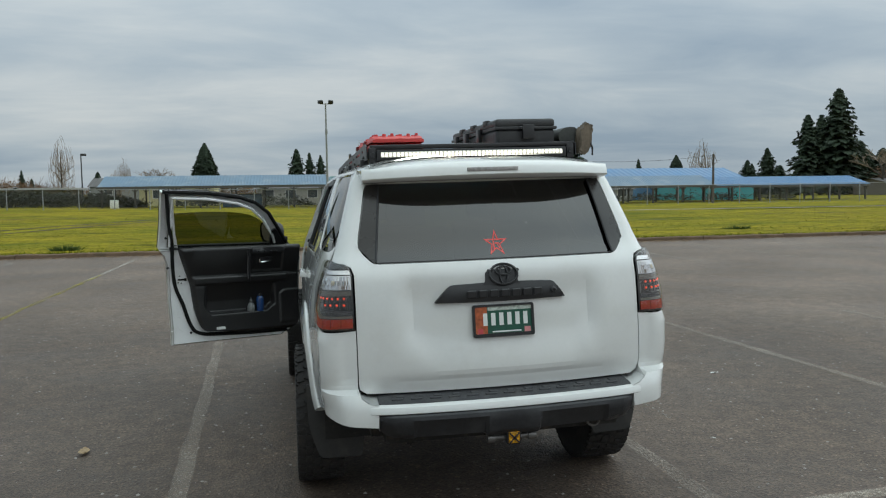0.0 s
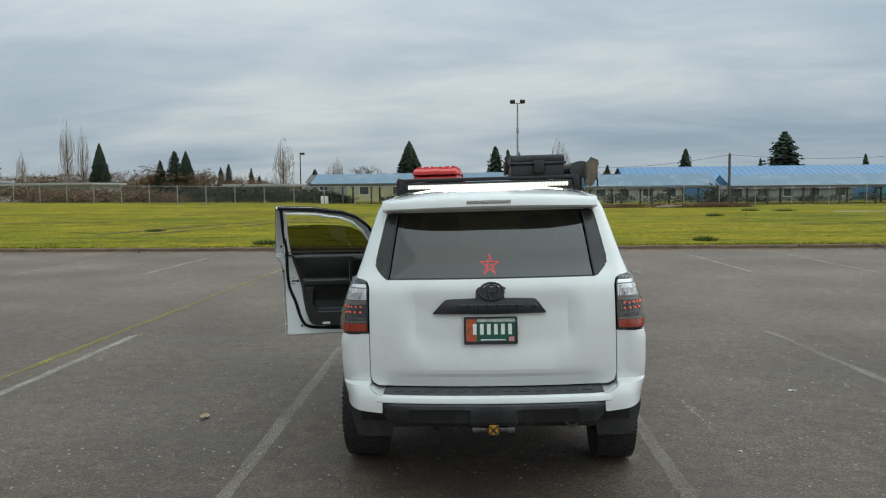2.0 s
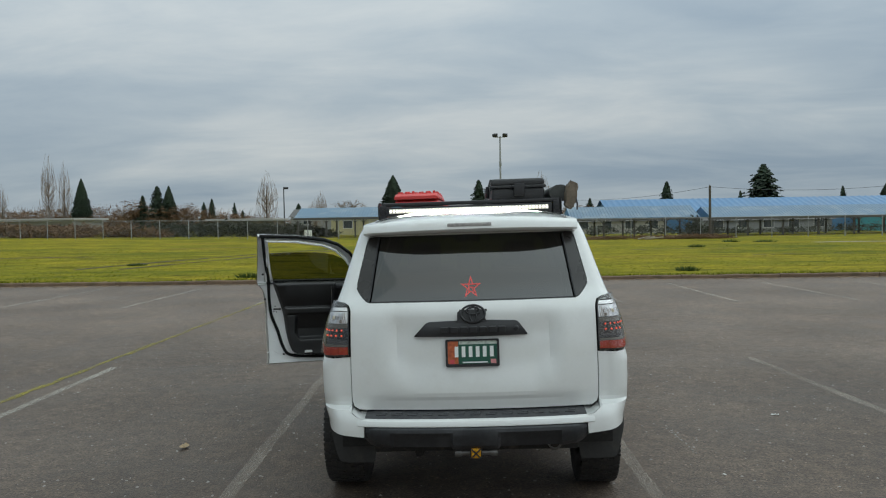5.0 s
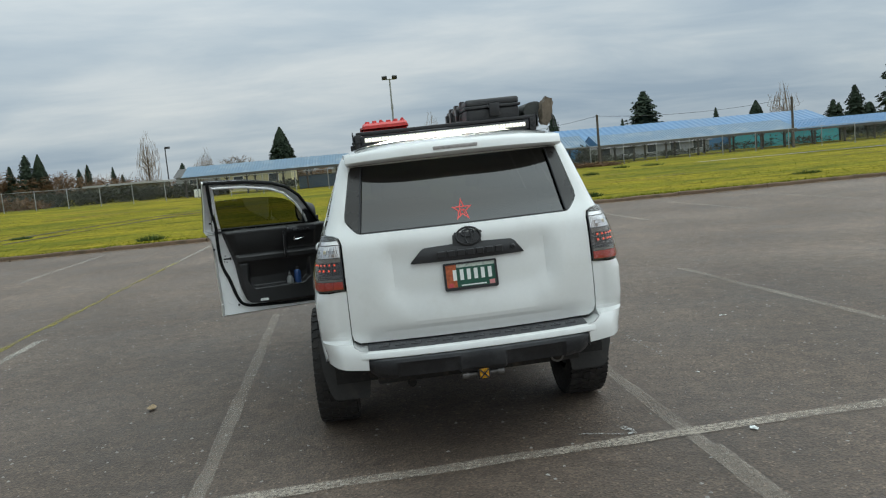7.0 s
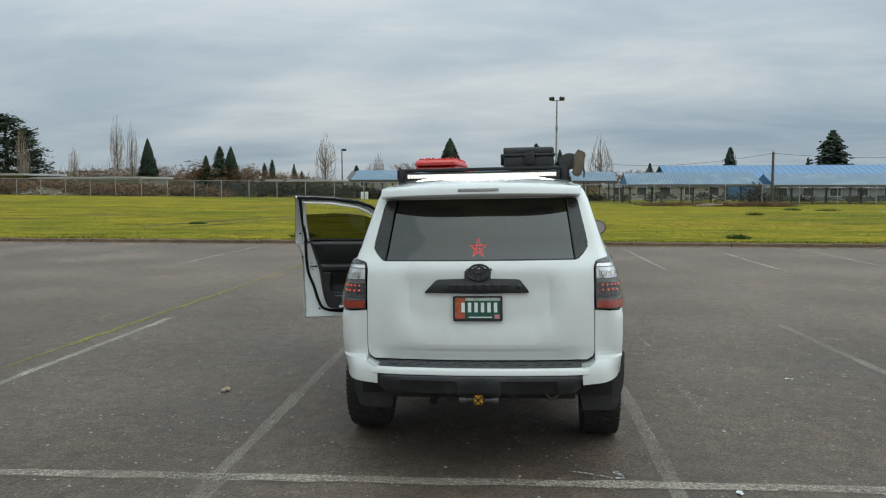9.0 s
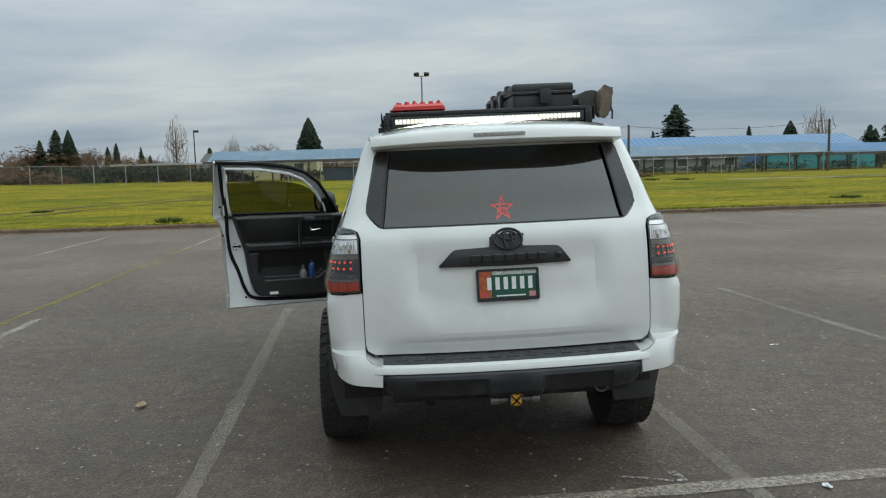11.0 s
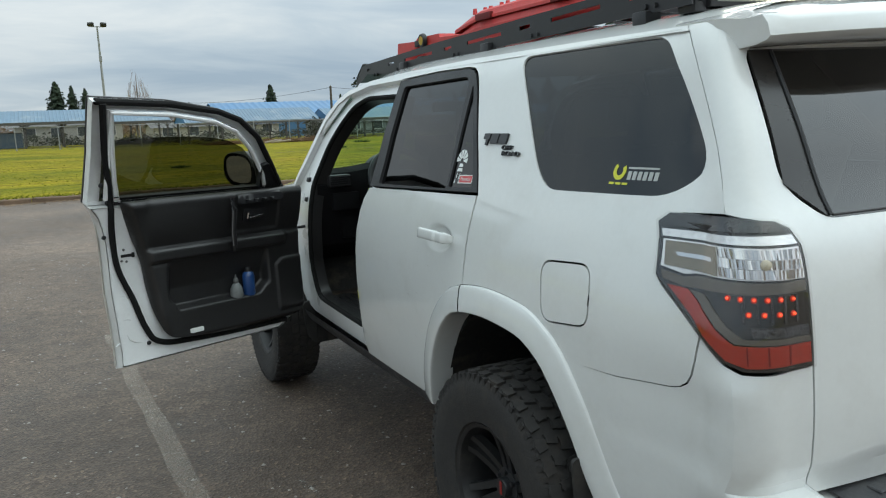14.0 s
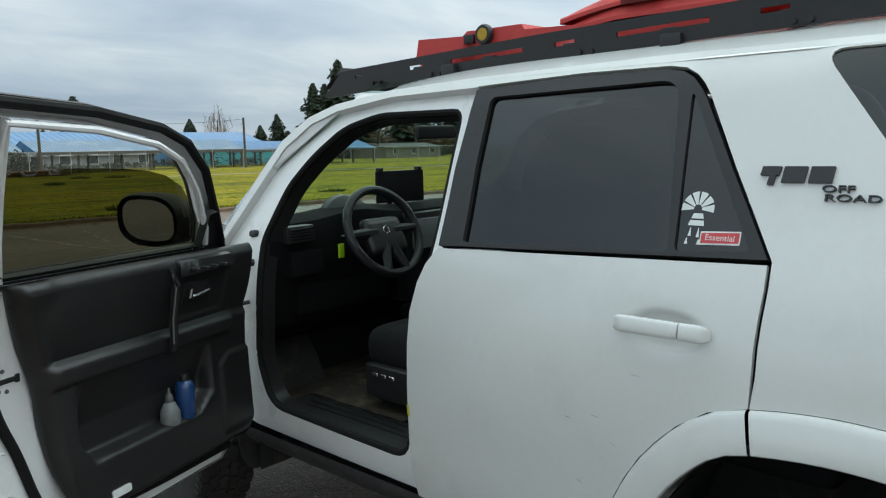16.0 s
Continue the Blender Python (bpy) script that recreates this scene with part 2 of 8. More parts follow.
def add_tube(bm, pts, r, seg=8, closed=False):
    """A round tube along a line of points."""
    pts = [Vector(p) for p in pts]
    n = len(pts)
    rings = []
    for i, p in enumerate(pts):
        d = (pts[(i + 1) % n] if closed or i < n - 1 else p) - (pts[i - 1] if closed or i > 0 else p)
        q = d.to_track_quat("Z", "X").to_matrix()
        rad = r[i] if isinstance(r, (list, tuple)) else r
        rings.append([bm.verts.new(p + q @ Vector((math.cos(2 * math.pi * k / seg), math.sin(2 * math.pi * k / seg), 0)) * rad) for k in range(seg)])
    for i in range(n if closed else n - 1):
        A, B = rings[i], rings[(i + 1) % n]
        for k in range(seg):
            bm.faces.new((A[k], A[(k + 1) % seg], B[(k + 1) % seg], B[k]))
    if not closed:
        bm.faces.new(rings[0][::-1])
        bm.faces.new(rings[-1])


def add_grid(bm, rows, close_u=False):
    """Faces between rows of points (lists of equal length)."""
    vs = [[bm.verts.new(p) for p in r] for r in rows]
    for a, b in zip(vs, vs[1:]):
        for i in range(len(a) - (0 if close_u else 1)):
            j = (i + 1) % len(a)
            bm.faces.new((a[i], a[j], b[j], b[i]))
    return vs


def add_prism(bm, outline, to3d, depth_vec):
    """A flat outline (2D points), placed by to3d and thickened by depth_vec."""
    d = Vector(depth_vec)
    A = [bm.verts.new(to3d(*p)) for p in outline]
    B = [bm.verts.new(v.co + d) for v in A]
    n = len(A)
    bm.faces.new(A)
    bm.faces.new(B[::-1])
    for i in range(n):
        bm.faces.new((A[i], B[i], B[(i + 1) % n], A[(i + 1) % n]))


def pchip(xs, ys):
    """A smooth monotone curve through the knots."""
    xs, ys = [float(x) for x in xs], [float(y) for y in ys]
    n = len(xs)
    h = [xs[i + 1] - xs[i] for i in range(n - 1)]
    dl = [(ys[i + 1] - ys[i]) / h[i] for i in range(n - 1)]
    d = [0.0] * n
    d[0], d[-1] = dl[0], dl[-1]
    for i in range(1, n - 1):
        if dl[i - 1] * dl[i] > 0:
            w1, w2 = 2 * h[i] + h[i - 1], h[i] + 2 * h[i - 1]
            d[i] = (w1 + w2) / (w1 / dl[i - 1] + w2 / dl[i])

    def f(x):
        if x <= xs[0]:
            return ys[0] + d[0] * (x - xs[0])
        if x >= xs[-1]:
            return ys[-1] + d[-1] * (x - xs[-1])
        k = 0
        while x > xs[k + 1]:
            k += 1
        t = (x - xs[k]) / h[k]
        return ((1 + 2 * t) * (1 - t) ** 2 * ys[k] + t * (1 - t) ** 2 * h[k] * d[k]
                + t * t * (3 - 2 * t) * ys[k + 1] + t * t * (t - 1) * h[k] * d[k + 1])
    return f


def rounded(pts, r, seg=4):
    """The outline with its corners rounded; r one radius or one for each point."""
    out = []
    n = len(pts)
    for i, p in enumerate(pts):
        rr = r[i] if isinstance(r, (list, tuple)) else r
        p = Vector(p)
        if rr <= 0:
            out.append((p.x, p.y))
            continue
        a, b = Vector(pts[i - 1]) - p, Vector(pts[(i + 1) % n]) - p
        k = min(rr, a.length * 0.49, b.length * 0.49)
        s, e = p + a.normalized() * k, p + b.normalized() * k
        for j in range(seg + 1):
            t = j / seg
            q = s * (1 - t) ** 2 + p * 2 * t * (1 - t) + e * t * t
            out.append((q.x, q.y))
    return out


def densify(pts, step):
    out = []
    n = len(pts)
    for i in range(n):
        a, b = Vector(pts[i]), Vector(pts[(i + 1) % n])
        k = max(1, int((b - a).length / step))
        for j in range(k):
            q = a.lerp(b, j / k)
            if not out or (q - Vector(out[-1])).length > 1e-4:
                out.append((q.x, q.y))
    return out


def shrink(pts, d):
    """Moves a closed outline inwards by d."""
    n = len(pts)
    area = sum(pts[i][0] * pts[(i + 1) % n][1] - pts[(i + 1) % n][0] * pts[i][1] for i in range(n))
    s = 1 if area > 0 else -1
    out = []
    for i in range(n):
        p, a, b = Vector(pts[i]), Vector(pts[i - 1]), Vector(pts[(i + 1) % n])
        t1, t2 = (p - a).normalized(), (b - p).normalized()
        nrm = Vector((-(t1.y + t2.y), t1.x + t2.x)) * s
        if nrm.length > 1e-6:
            c = max(0.4, nrm.length / 2)
            p = p + nrm.normalized() * (d / c)
        out.append((p.x, p.y))
    return out


def inside(p, poly):
    x, y = p
    r = False
    n = len(poly)
    j = n - 1
    for i in range(n):
        xi, yi = poly[i]
        xj, yj = poly[j]
        if (yi > y) != (yj > y) and x < (xj - xi) * (y - yi) / (yj - yi) + xi:
            r = not r
        j = i
    return r


def add_sheet(bm, outline, M, holes=(), step=0.05, thick=0.014, gap=0.0017, lift=0.0, creases=()):
    """A panel cut to an outline in the plane of M's two parameters and laid on the surface M(a, b) -> (point, outward normal)."""
    from mathutils.geometry import delaunay_2d_cdt
    loops = [densify(shrink(list(outline), gap) if gap else list(outline), step)]
    loops += [densify(shrink(list(h), -gap) if gap else list(h), step) for h in holes]
    vs, es = [], []
    for lp in loops:
        k = len(vs)
        vs += [Vector(p) for p in lp]
        es += [(k + i, k + (i + 1) % len(lp)) for i in range(len(lp))]
    for line in creases:
        fine = []
        for a, b in zip(line, line[1:]):
            n = max(1, round((Vector(b) - Vector(a)).length / (step * .7)))
            fine += [Vector(a).lerp(Vector(b), i / n) for i in range(n)]
        fine.append(Vector(line[-1]))
        k = len(vs)
        vs += fine
        es += [(k + i, k + i + 1) for i in range(len(fine) - 1)]
    xs, ys = [p[0] for p in loops[0]], [p[1] for p in loops[0]]
    edge_pts = np.array([(v.x, v.y) for v in vs])
    y = min(ys) + step / 2
    odd = 0
    while y < max(ys):
        x = min(xs) + step / 2 + (step / 2 if odd else 0)
        while x < max(xs):
            if inside((x, y), loops[0]) and not any(inside((x, y), h) for h in loops[1:]):
                if np.min(np.hypot(edge_pts[:, 0] - x, edge_pts[:, 1] - y)) > step * 0.5:
                    vs.append(Vector((x, y)))
            x += step
        y += step * 0.87
        odd ^= 1
    ov, oe, of, *_ = delaunay_2d_cdt(vs, es, [], 0, 1e-6)
    made = {}

    def vert(i):
        if i not in made:
            p, n = M(ov[i].x, ov[i].y)
            made[i] = (bm.verts.new(Vector(p) + Vector(n) * lift), Vector(n))
        return made[i][0]

    faces = []
    for f in of:
        c = sum((ov[i] for i in f), Vector((0, 0))) / len(f)
        if inside((c.x, c.y), loops[0]) and not any(inside((c.x, c.y), h) for h in loops[1:]):
            try:
                faces.append(bm.faces.new([vert(i) for i in f]))
            except ValueError:
                pass
    if thick:
        back = {v: n for v, n in made.values()}
        rim = [e for e in {e for f in faces for e in f.edges} if len(e.link_faces) == 1]
        low = {}
        for e in rim:
            for v in e.verts:
                if v not in low:
                    low[v] = bm.verts.new(v.co - back[v] * thick)
        for e in rim:
            a, b = e.verts
            bm.faces.new((a, b, low[b], low[a]))
    return faces


def add_torus(bm, centre, axis, R, r, seg=32, ring=10):
    q = Vector(axis).to_track_quat("Z", "Y").to_matrix()
    pts = [Vector(centre) + q @ Vector((math.cos(2 * math.pi * i / seg) * R, math.sin(2 * math.pi * i / seg) * R, 0)) for i in range(seg)]
    add_tube(bm, pts, r, ring, closed=True)


def add_lathe(bm, profile, centre, axis, seg=32, close=True):
    """profile: (radius, along the axis) pairs, turned about the axis."""
    q = Vector(axis).to_track_quat("Z", "Y").to_matrix()
    rows = []
    for rad, h in profile:
        rows.append([Vector(centre) + q @ Vector((math.cos(2 * math.pi * i / seg) * rad, math.sin(2 * math.pi * i / seg) * rad, h)) for i in range(seg)])
    add_grid(bm, rows, close_u=True)


def add_text(bm, text, size, to_m, depth=0.002):
    """Letters of the built-in font, as a mesh, placed by to_m."""
    cu = bpy.data.curves.new("letters", "FONT")
    cu.body, cu.size, cu.extrude, cu.align_x, cu.align_y = text, size, depth, "CENTER", "CENTER"
    ob = bpy.data.objects.new("letters", cu)
    me = ob.to_mesh()
    k = len(bm.verts)
    bm.from_mesh(me)
    bm.verts.ensure_lookup_table()
    bmesh.ops.transform(bm, matrix=to_m, verts=bm.verts[k:])
    ob.to_mesh_clear()
    bpy.data.objects.remove(ob)
    bpy.data.curves.remove(cu)

# ---------------------------------------------------------------- the ground


def asphalt_mat():
    """Worn asphalt: brown-grey binder, pale and dark aggregate, broad stains, coarse relief."""
    mat, nt, bsdf = nodes_of("worn_asphalt")
    N, L = nt.nodes.new, nt.links.new
    tc = N("ShaderNodeTexCoord")

    def nz(sc, det, rg):
        n = N("ShaderNodeTexNoise")
        n.inputs["Scale"].default_value, n.inputs["Detail"].default_value, n.inputs["Roughness"].default_value = sc, det, rg
        L(tc.outputs["Object"], n.inputs["Vector"])
        return n.outputs[0]

    def ramp(src, stops):
        r = N("ShaderNodeValToRGB")
        e = r.color_ramp.elements
        e[0].position, e[0].color = stops[0][0], (*stops[0][1], 1)
        e[1].position, e[1].color = stops[-1][0], (*stops[-1][1], 1)
        for p, c in stops[1:-1]:
            e.new(p).color = (*c, 1)
        L(src, r.inputs[0])
        return r.outputs[0]

    def mixc(fac, a, b, how="MIX"):
        x = N("ShaderNodeMix")
        x.data_type, x.blend_type = "RGBA", how
        if isinstance(fac, float):
            x.inputs["Factor"].default_value = fac
        else:
            L(fac, x.inputs["Factor"])
        L(a, x.inputs[6])
        L(b, x.inputs[7])
        return x.outputs[2]

    broad = ramp(nz(.45, 7, .62), ((.31, (.086, .062, .047)), (.5, (.127, .094, .073)), (.69, (.186, .142, .113))))
    mid = ramp(nz(5.5, 5, .7), ((.30, (.68, .67, .66)), (.5, (.98, .97, .96)), (.72, (1.30, 1.28, 1.26))))
    vo = N("ShaderNodeTexVoronoi")
    vo.inputs["Scale"].default_value = 75.0
    L(tc.outputs["Object"], vo.inputs["Vector"])
    chips = ramp(vo.outputs["Color"], ((.0, (.46, .45, .44)), (.50, (.90, .89, .87)), (.86, (1.28, 1.25, 1.21)), (1.0, (2.7, 2.6, 2.45))))
    # shade round the car and paler sheen farther off are painted into the colour
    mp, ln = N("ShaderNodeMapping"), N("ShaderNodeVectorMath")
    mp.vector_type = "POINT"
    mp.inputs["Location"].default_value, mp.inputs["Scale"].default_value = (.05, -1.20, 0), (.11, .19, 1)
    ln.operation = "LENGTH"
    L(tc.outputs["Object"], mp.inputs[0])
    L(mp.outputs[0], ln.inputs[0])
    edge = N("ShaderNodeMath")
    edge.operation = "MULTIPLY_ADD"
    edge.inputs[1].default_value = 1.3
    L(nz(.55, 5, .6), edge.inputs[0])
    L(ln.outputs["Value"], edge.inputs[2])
    car_shade = N("ShaderNodeMapRange")
    car_shade.inputs[1].default_value, car_shade.inputs[2].default_value, car_shade.inputs[3].default_value, car_shade.inputs[4].default_value = 1.05, 2.1, .80, 1.20
    L(edge.outputs[0], car_shade.inputs[0])
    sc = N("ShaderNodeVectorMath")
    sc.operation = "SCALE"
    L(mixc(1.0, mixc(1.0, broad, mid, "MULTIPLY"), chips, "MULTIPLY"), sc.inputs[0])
    L(car_shade.outputs[0], sc.inputs["Scale"])
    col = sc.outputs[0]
    L(col, bsdf.inputs["Base Color"])
    bsdf.inputs["Specular IOR Level"].default_value = .46
    rr = N("ShaderNodeMapRange")
    rr.inputs[1].default_value, rr.inputs[2].default_value = .3, .7
    rr.inputs[3].default_value, rr.inputs[4].default_value = .56, .76
    L(nz(.9, 4, .6), rr.inputs[0])
    L(rr.outputs[0], bsdf.inputs["Roughness"])
    b1, b2 = N("ShaderNodeBump"), N("ShaderNodeBump")
    b1.inputs["Strength"].default_value, b1.inputs["Distance"].default_value = .7, .006
    L(vo.outputs["Distance"], b1.inputs["Height"])
    b2.inputs["Strength"].default_value, b2.inputs["Distance"].default_value = .35, .03
    L(nz(7, 4, .6), b2.inputs["Height"])
    L(b1.outputs[0], b2.inputs["Normal"])
    L(b2.outputs[0], bsdf.inputs["Normal"])
    return mat


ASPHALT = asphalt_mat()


def grass_mat():
    """Mossy winter turf: yellow, green and bare brown patches, drawn-out swathes and a fine grain."""
    mat, nt, bsdf = nodes_of("winter_grass")
    N, L = nt.nodes.new, nt.links.new
    tc = N("ShaderNodeTexCoord")

    def nz(sc, det, rg, squash=1.0):
        mp = N("ShaderNodeMapping")
        mp.inputs["Scale"].default_value = (squash, 1, 1)
        L(tc.outputs["Object"], mp.inputs[0])
        n = N("ShaderNodeTexNoise")
        n.inputs["Scale"].default_value, n.inputs["Detail"].default_value, n.inputs["Roughness"].default_value = sc, det, rg
        L(mp.outputs[0], n.inputs["Vector"])
        return n.outputs[0]

    def ramp(src, stops):
        r = N("ShaderNodeValToRGB")
        e = r.color_ramp.elements
        e[0].position, e[0].color = stops[0][0], (*stops[0][1], 1)
        e[1].position, e[1].color = stops[-1][0], (*stops[-1][1], 1)
        for p, c in stops[1:-1]:
            e.new(p).color = (*c, 1)
        L(src, r.inputs[0])
        return r.outputs[0]

    def mul(a, b):
        x = N("ShaderNodeMix")
        x.data_type, x.blend_type = "RGBA", "MULTIPLY"
        x.inputs["Factor"].default_value = 1.0
        L(a, x.inputs[6])
        L(b, x.inputs[7])
        return x.outputs[2]

    broad = ramp(nz(.16, 6, .6, .5), ((.26, (.084, .100, .012)), (.42, (.170, .164, .013)), (.56, (.240, .202, .015)), (.74, (.186, .138, .029))))
    mid = ramp(nz(1.1, 6, .72, .35), ((.32, (.30, .32, .30)), (.46, (.95, .95, .95)), (.64, (1.34, 1.27, 1.1))))
    fine = ramp(nz(5, 5, .75), ((.34, (.45, .48, .44)), (.5, (1.0, 1.0, 1.0)), (.68, (1.42, 1.36, 1.25))))
    L(mul(mul(broad, mid), fine), bsdf.inputs["Base Color"])
    bsdf.inputs["Roughness"].default_value = .95
    bsdf.inputs["Specular IOR Level"].default_value = .08
    bp = N("ShaderNodeBump")
    bp.inputs["Strength"].default_value, bp.inputs["Distance"].default_value = .6, .05
    L(nz(9, 5, .65), bp.inputs["Height"])
    L(bp.outputs[0], bsdf.inputs["Normal"])
    return mat


GRASSM = grass_mat()


def field_z(x, y):
    k = min(1.0, max(0.0, (y - 24.0) / 50.0))
    return 0.09 + min(1.4, max(0.0, 0.14 - 0.0125 * x)) * k


bm = bmesh.new()
xs = [-2500, -600, -200] + list(range(-120, 121, 8)) + [200, 600, 2500]
ysg = [23.72, 24.5, 26, 30, 36, 44, 54, 64, 74, 90, 120, 200, 600, 2500]
rows = [[Vector((x, y, field_z(x, y))) for x in xs] for y in ysg]
add_grid(bm, [[Vector((x, -2500, -.06)) for x in xs], [Vector((x, 23.70, -.06)) for x in xs]] + rows)
tagged(finish("ground", bm, GRASSM), "flat field of mossy yellow-green winter grass", "field", kind="structure")
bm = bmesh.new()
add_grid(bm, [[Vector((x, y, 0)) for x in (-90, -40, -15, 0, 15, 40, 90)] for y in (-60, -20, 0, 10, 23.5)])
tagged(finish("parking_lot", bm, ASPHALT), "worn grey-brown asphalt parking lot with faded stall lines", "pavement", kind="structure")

# ---------------------------------------------------------------- the car
# Built upright with u across (left is negative), y forward, z up; the body leans a little on its springs.
CX, CY = 1.147, 6.0
car = base("sport_utility_vehicle", "white lifted off-road SUV with its driver's door open, parked on asphalt", "car", (CX, CY, 0), rot=(0, -1.0, 0))

W_OF = pchip([.40, .50, .58, .66, .80, .95, 1.05, 1.15, 1.25, 1.34, 1.395, 1.44, 1.50, 1.60, 1.72, 1.83, 1.875, 1.90],
             [.89, .925, .945, .957, .967, .975, .974, .965, .947, .923, .903, .885, .862, .826, .780, .735, .706, .68])
YR_OF = pchip([.40, .60, .77, .86, .95, 1.10, 1.20, 1.34, 1.39, 1.46, 1.60, 1.84, 1.92], [3.82, 3.815, 3.81, 3.785, 3.782, 3.79, 3.80, 3.825, 3.85, 3.90, 3.975, 4.12, 4.17])
RC_OF = pchip([.4, 1.2, 1.42, 1.6, 1.84, 1.92], [.17, .17, .15, .12, .085, .08])
TAPER = pchip([3.8, 4.1, 4.4, 4.9, 6.2, 7.2, 8.0, 8.6], [.070, .047, .014, .002, 0, .012, .04, .12])

LEAN_IN = pchip([.40, .95, 1.12, 1.40, 1.65, 1.90], [1.0, 1.0, .74, 1.18, 1.46, 1.46])    # how much of the taper each height takes near the tail


def y_rear(u, z):
    return YR_OF(z) + 0.07 * (u / 0.8) ** 2


def skin(q, z):
    """The body's outer skin: q runs from the middle of the tail round the corner and along the side (in metres), z is the height."""
    s = -1 if q < 0 else 1
    a = abs(q)
    w, r = W_OF(z), RC_OF(z)
    k = w - r
    if a <= k:
        return Vector((s * a, y_rear(a, z), z))
    yc = y_rear(k, z)
    if a < w + r:
        t = (a - k) / (2 * r) * math.pi / 2
        u, y = k + r * math.sin(t), yc + r * (1 - math.cos(t))
    else:
        u, y = w, yc + r + (a - w - r)
    low = LEAN_IN(z)
    return Vector((s * (u - TAPER(y) * (low if y < 5 else 1.0) * min(1.0, max(0.0, (y - yc) / 0.15))), y, z))


def q_side(y, z, s=-1):
    """The skin's q for a place on the side given by its y."""
    w, r = W_OF(z), RC_OF(z)
    return s * (w + r + (y - y_rear(w - r, z) - r))


def with_normal(f):
    def M(a, b):
        e = 0.004
        p = f(a, b)
        n = (f(a + e, b) - f(a - e, b)).cross(f(a, b + e) - f(a, b - e))
        n = n.normalized() if n.length > 1e-12 else Vector((0, 0, 1))
        mid = Vector((0, min(max(p.y, 4.6), 7.6), 1.0))
        if n.dot(p - mid) < 0:
            n = -n
        return p - Vector((0, CY, 0)), n
    return M


SKIN_Q = with_normal(skin)
SIDE = {s: with_normal(lambda y, z, s=s: skin(q_side(y, z, s), z)) for s in (-1, 1)}


def sheet(name, outline, M, mat, parent, label="", holes=(), sharp=40, **kw):
    bm = bmesh.new()
    add_sheet(bm, outline, M, holes, **kw)
    return part(name, bm, mat, parent, label, sharp=sharp)


# outlines on the side, as (y, z)
QGLASS = rounded([(5.035, 1.862), (4.36, 1.862), (4.10, 1.535), (4.20, 1.455), (4.68, 1.446), (4.76, 1.50)], [.05, .05, .07, .12, .06, .10], 5)
FUEL = rounded([(4.625, 1.245), (4.40, 1.262), (4.385, 1.09), (4.60, 1.065)], .05, 5)
TGLINE = [(4.31, 1.885), (4.245, 1.816), (4.135, 1.664), (4.075, 1.574), (4.035, 1.50), (4.0, 1.425)]
LAMP_SIDE = [(4.0, 1.425), (4.15, 1.418), (4.185, 1.395), (4.195, 1.355), (4.175, 1.27), (4.15, 1.245), (4.075, 1.195), (4.01, 1.15)]


def arch_curve(t, grow=0.0):
    """The rear wheel arch from its front foot (t=0) over the top to its rear foot (t=1)."""
    f = pchip([0, .14, .28, .40, .50, .62, .74, .86, 1], [5.40, 5.345, 5.24, 5.10, 4.90, 4.72, 4.60, 4.48, 4.365])
    g = pchip([0, .14, .28, .40, .50, .62, .74, .86, 1], [.54, .72, .89, .99, 1.012, 1.0, .95, .80, .56])
    y, z = f(t), g(t)
    if grow:
        e = .01
        ty, tz = f(min(1, t + e)) - f(max(0, t - e)), g(min(1, t + e)) - g(max(0, t - e))
        k = math.hypot(ty, tz)
        y, z = y + tz / k * grow * 1.0, z - ty / k * grow
    return y, z


def arch_line(grow, n=28, t0=0.0, t1=1.0):
    return [arch_curve(t0 + (t1 - t0) * i / (n - 1), grow) for i in range(n)]


OUT = 0.095
T_DOOR = min((abs(arch_curve(i / 400, OUT)[0] - 5.085), i / 400) for i in range(401))[1]   # where the door's rear edge cuts the flare
top_q = arch_line(OUT, 18, T_DOOR, 0.86)
QUARTER = ([(5.073, 1.405), (5.183, 1.60), (5.279, 1.778), (5.298, 1.806), (5.322, 1.830), (5.355, 1.848), (5.405, 1.856), (5.66, 1.858), (6.045, 1.846), (6.05, 1.879), (5.42, 1.89)] + TGLINE + LAMP_SIDE[1:]
           + [(4.015, 1.118), (4.022, 1.085), (4.033, 1.052), (4.048, 1.028), (4.070, 1.012), (4.105, 1.002), (4.16, .9955), (4.22, .988), (4.28, .981)] + top_q[::-1] + [(5.079, 1.16), (5.079, 1.225), (5.076, 1.285), (5.072, 1.345)])
# keep only the flare line above the joint to the bumper
QUARTER = [p for p in QUARTER if not (p[0] < 4.56 and p[1] < 0.95)]
DOOR_R = ([(5.079, 1.40), (5.078, 1.345), (5.082, 1.285), (5.085, 1.225), (5.085, 1.16)] + arch_line(OUT, 10, T_DOOR, 0.03)
          + [(5.52, .552), (5.88, .552), (6.145, .556), (6.158, .64), (6.155, .77), (6.145, .93), (6.14, 1.07), (6.135, 1.17), (6.115, 1.26), (6.09, 1.32), (6.05, 1.368)])
FRAME_R = [(6.05, 1.372), (6.05, 1.60), (6.035, 1.838), (5.70, 1.851), (5.41, 1.850), (5.360, 1.842), (5.328, 1.825), (5.305, 1.800), (5.284, 1.772), (5.19, 1.603), (5.078, 1.407)]
GLASS_R = rounded([(5.955, 1.392), (5.965, 1.60), (5.965, 1.808), (5.365, 1.818), (5.318, 1.41)], [.01, .01, .02, .05, .01])
GLASS_R2 = rounded([(5.322, 1.785), (5.298, 1.415), (5.125, 1.425)], .012)



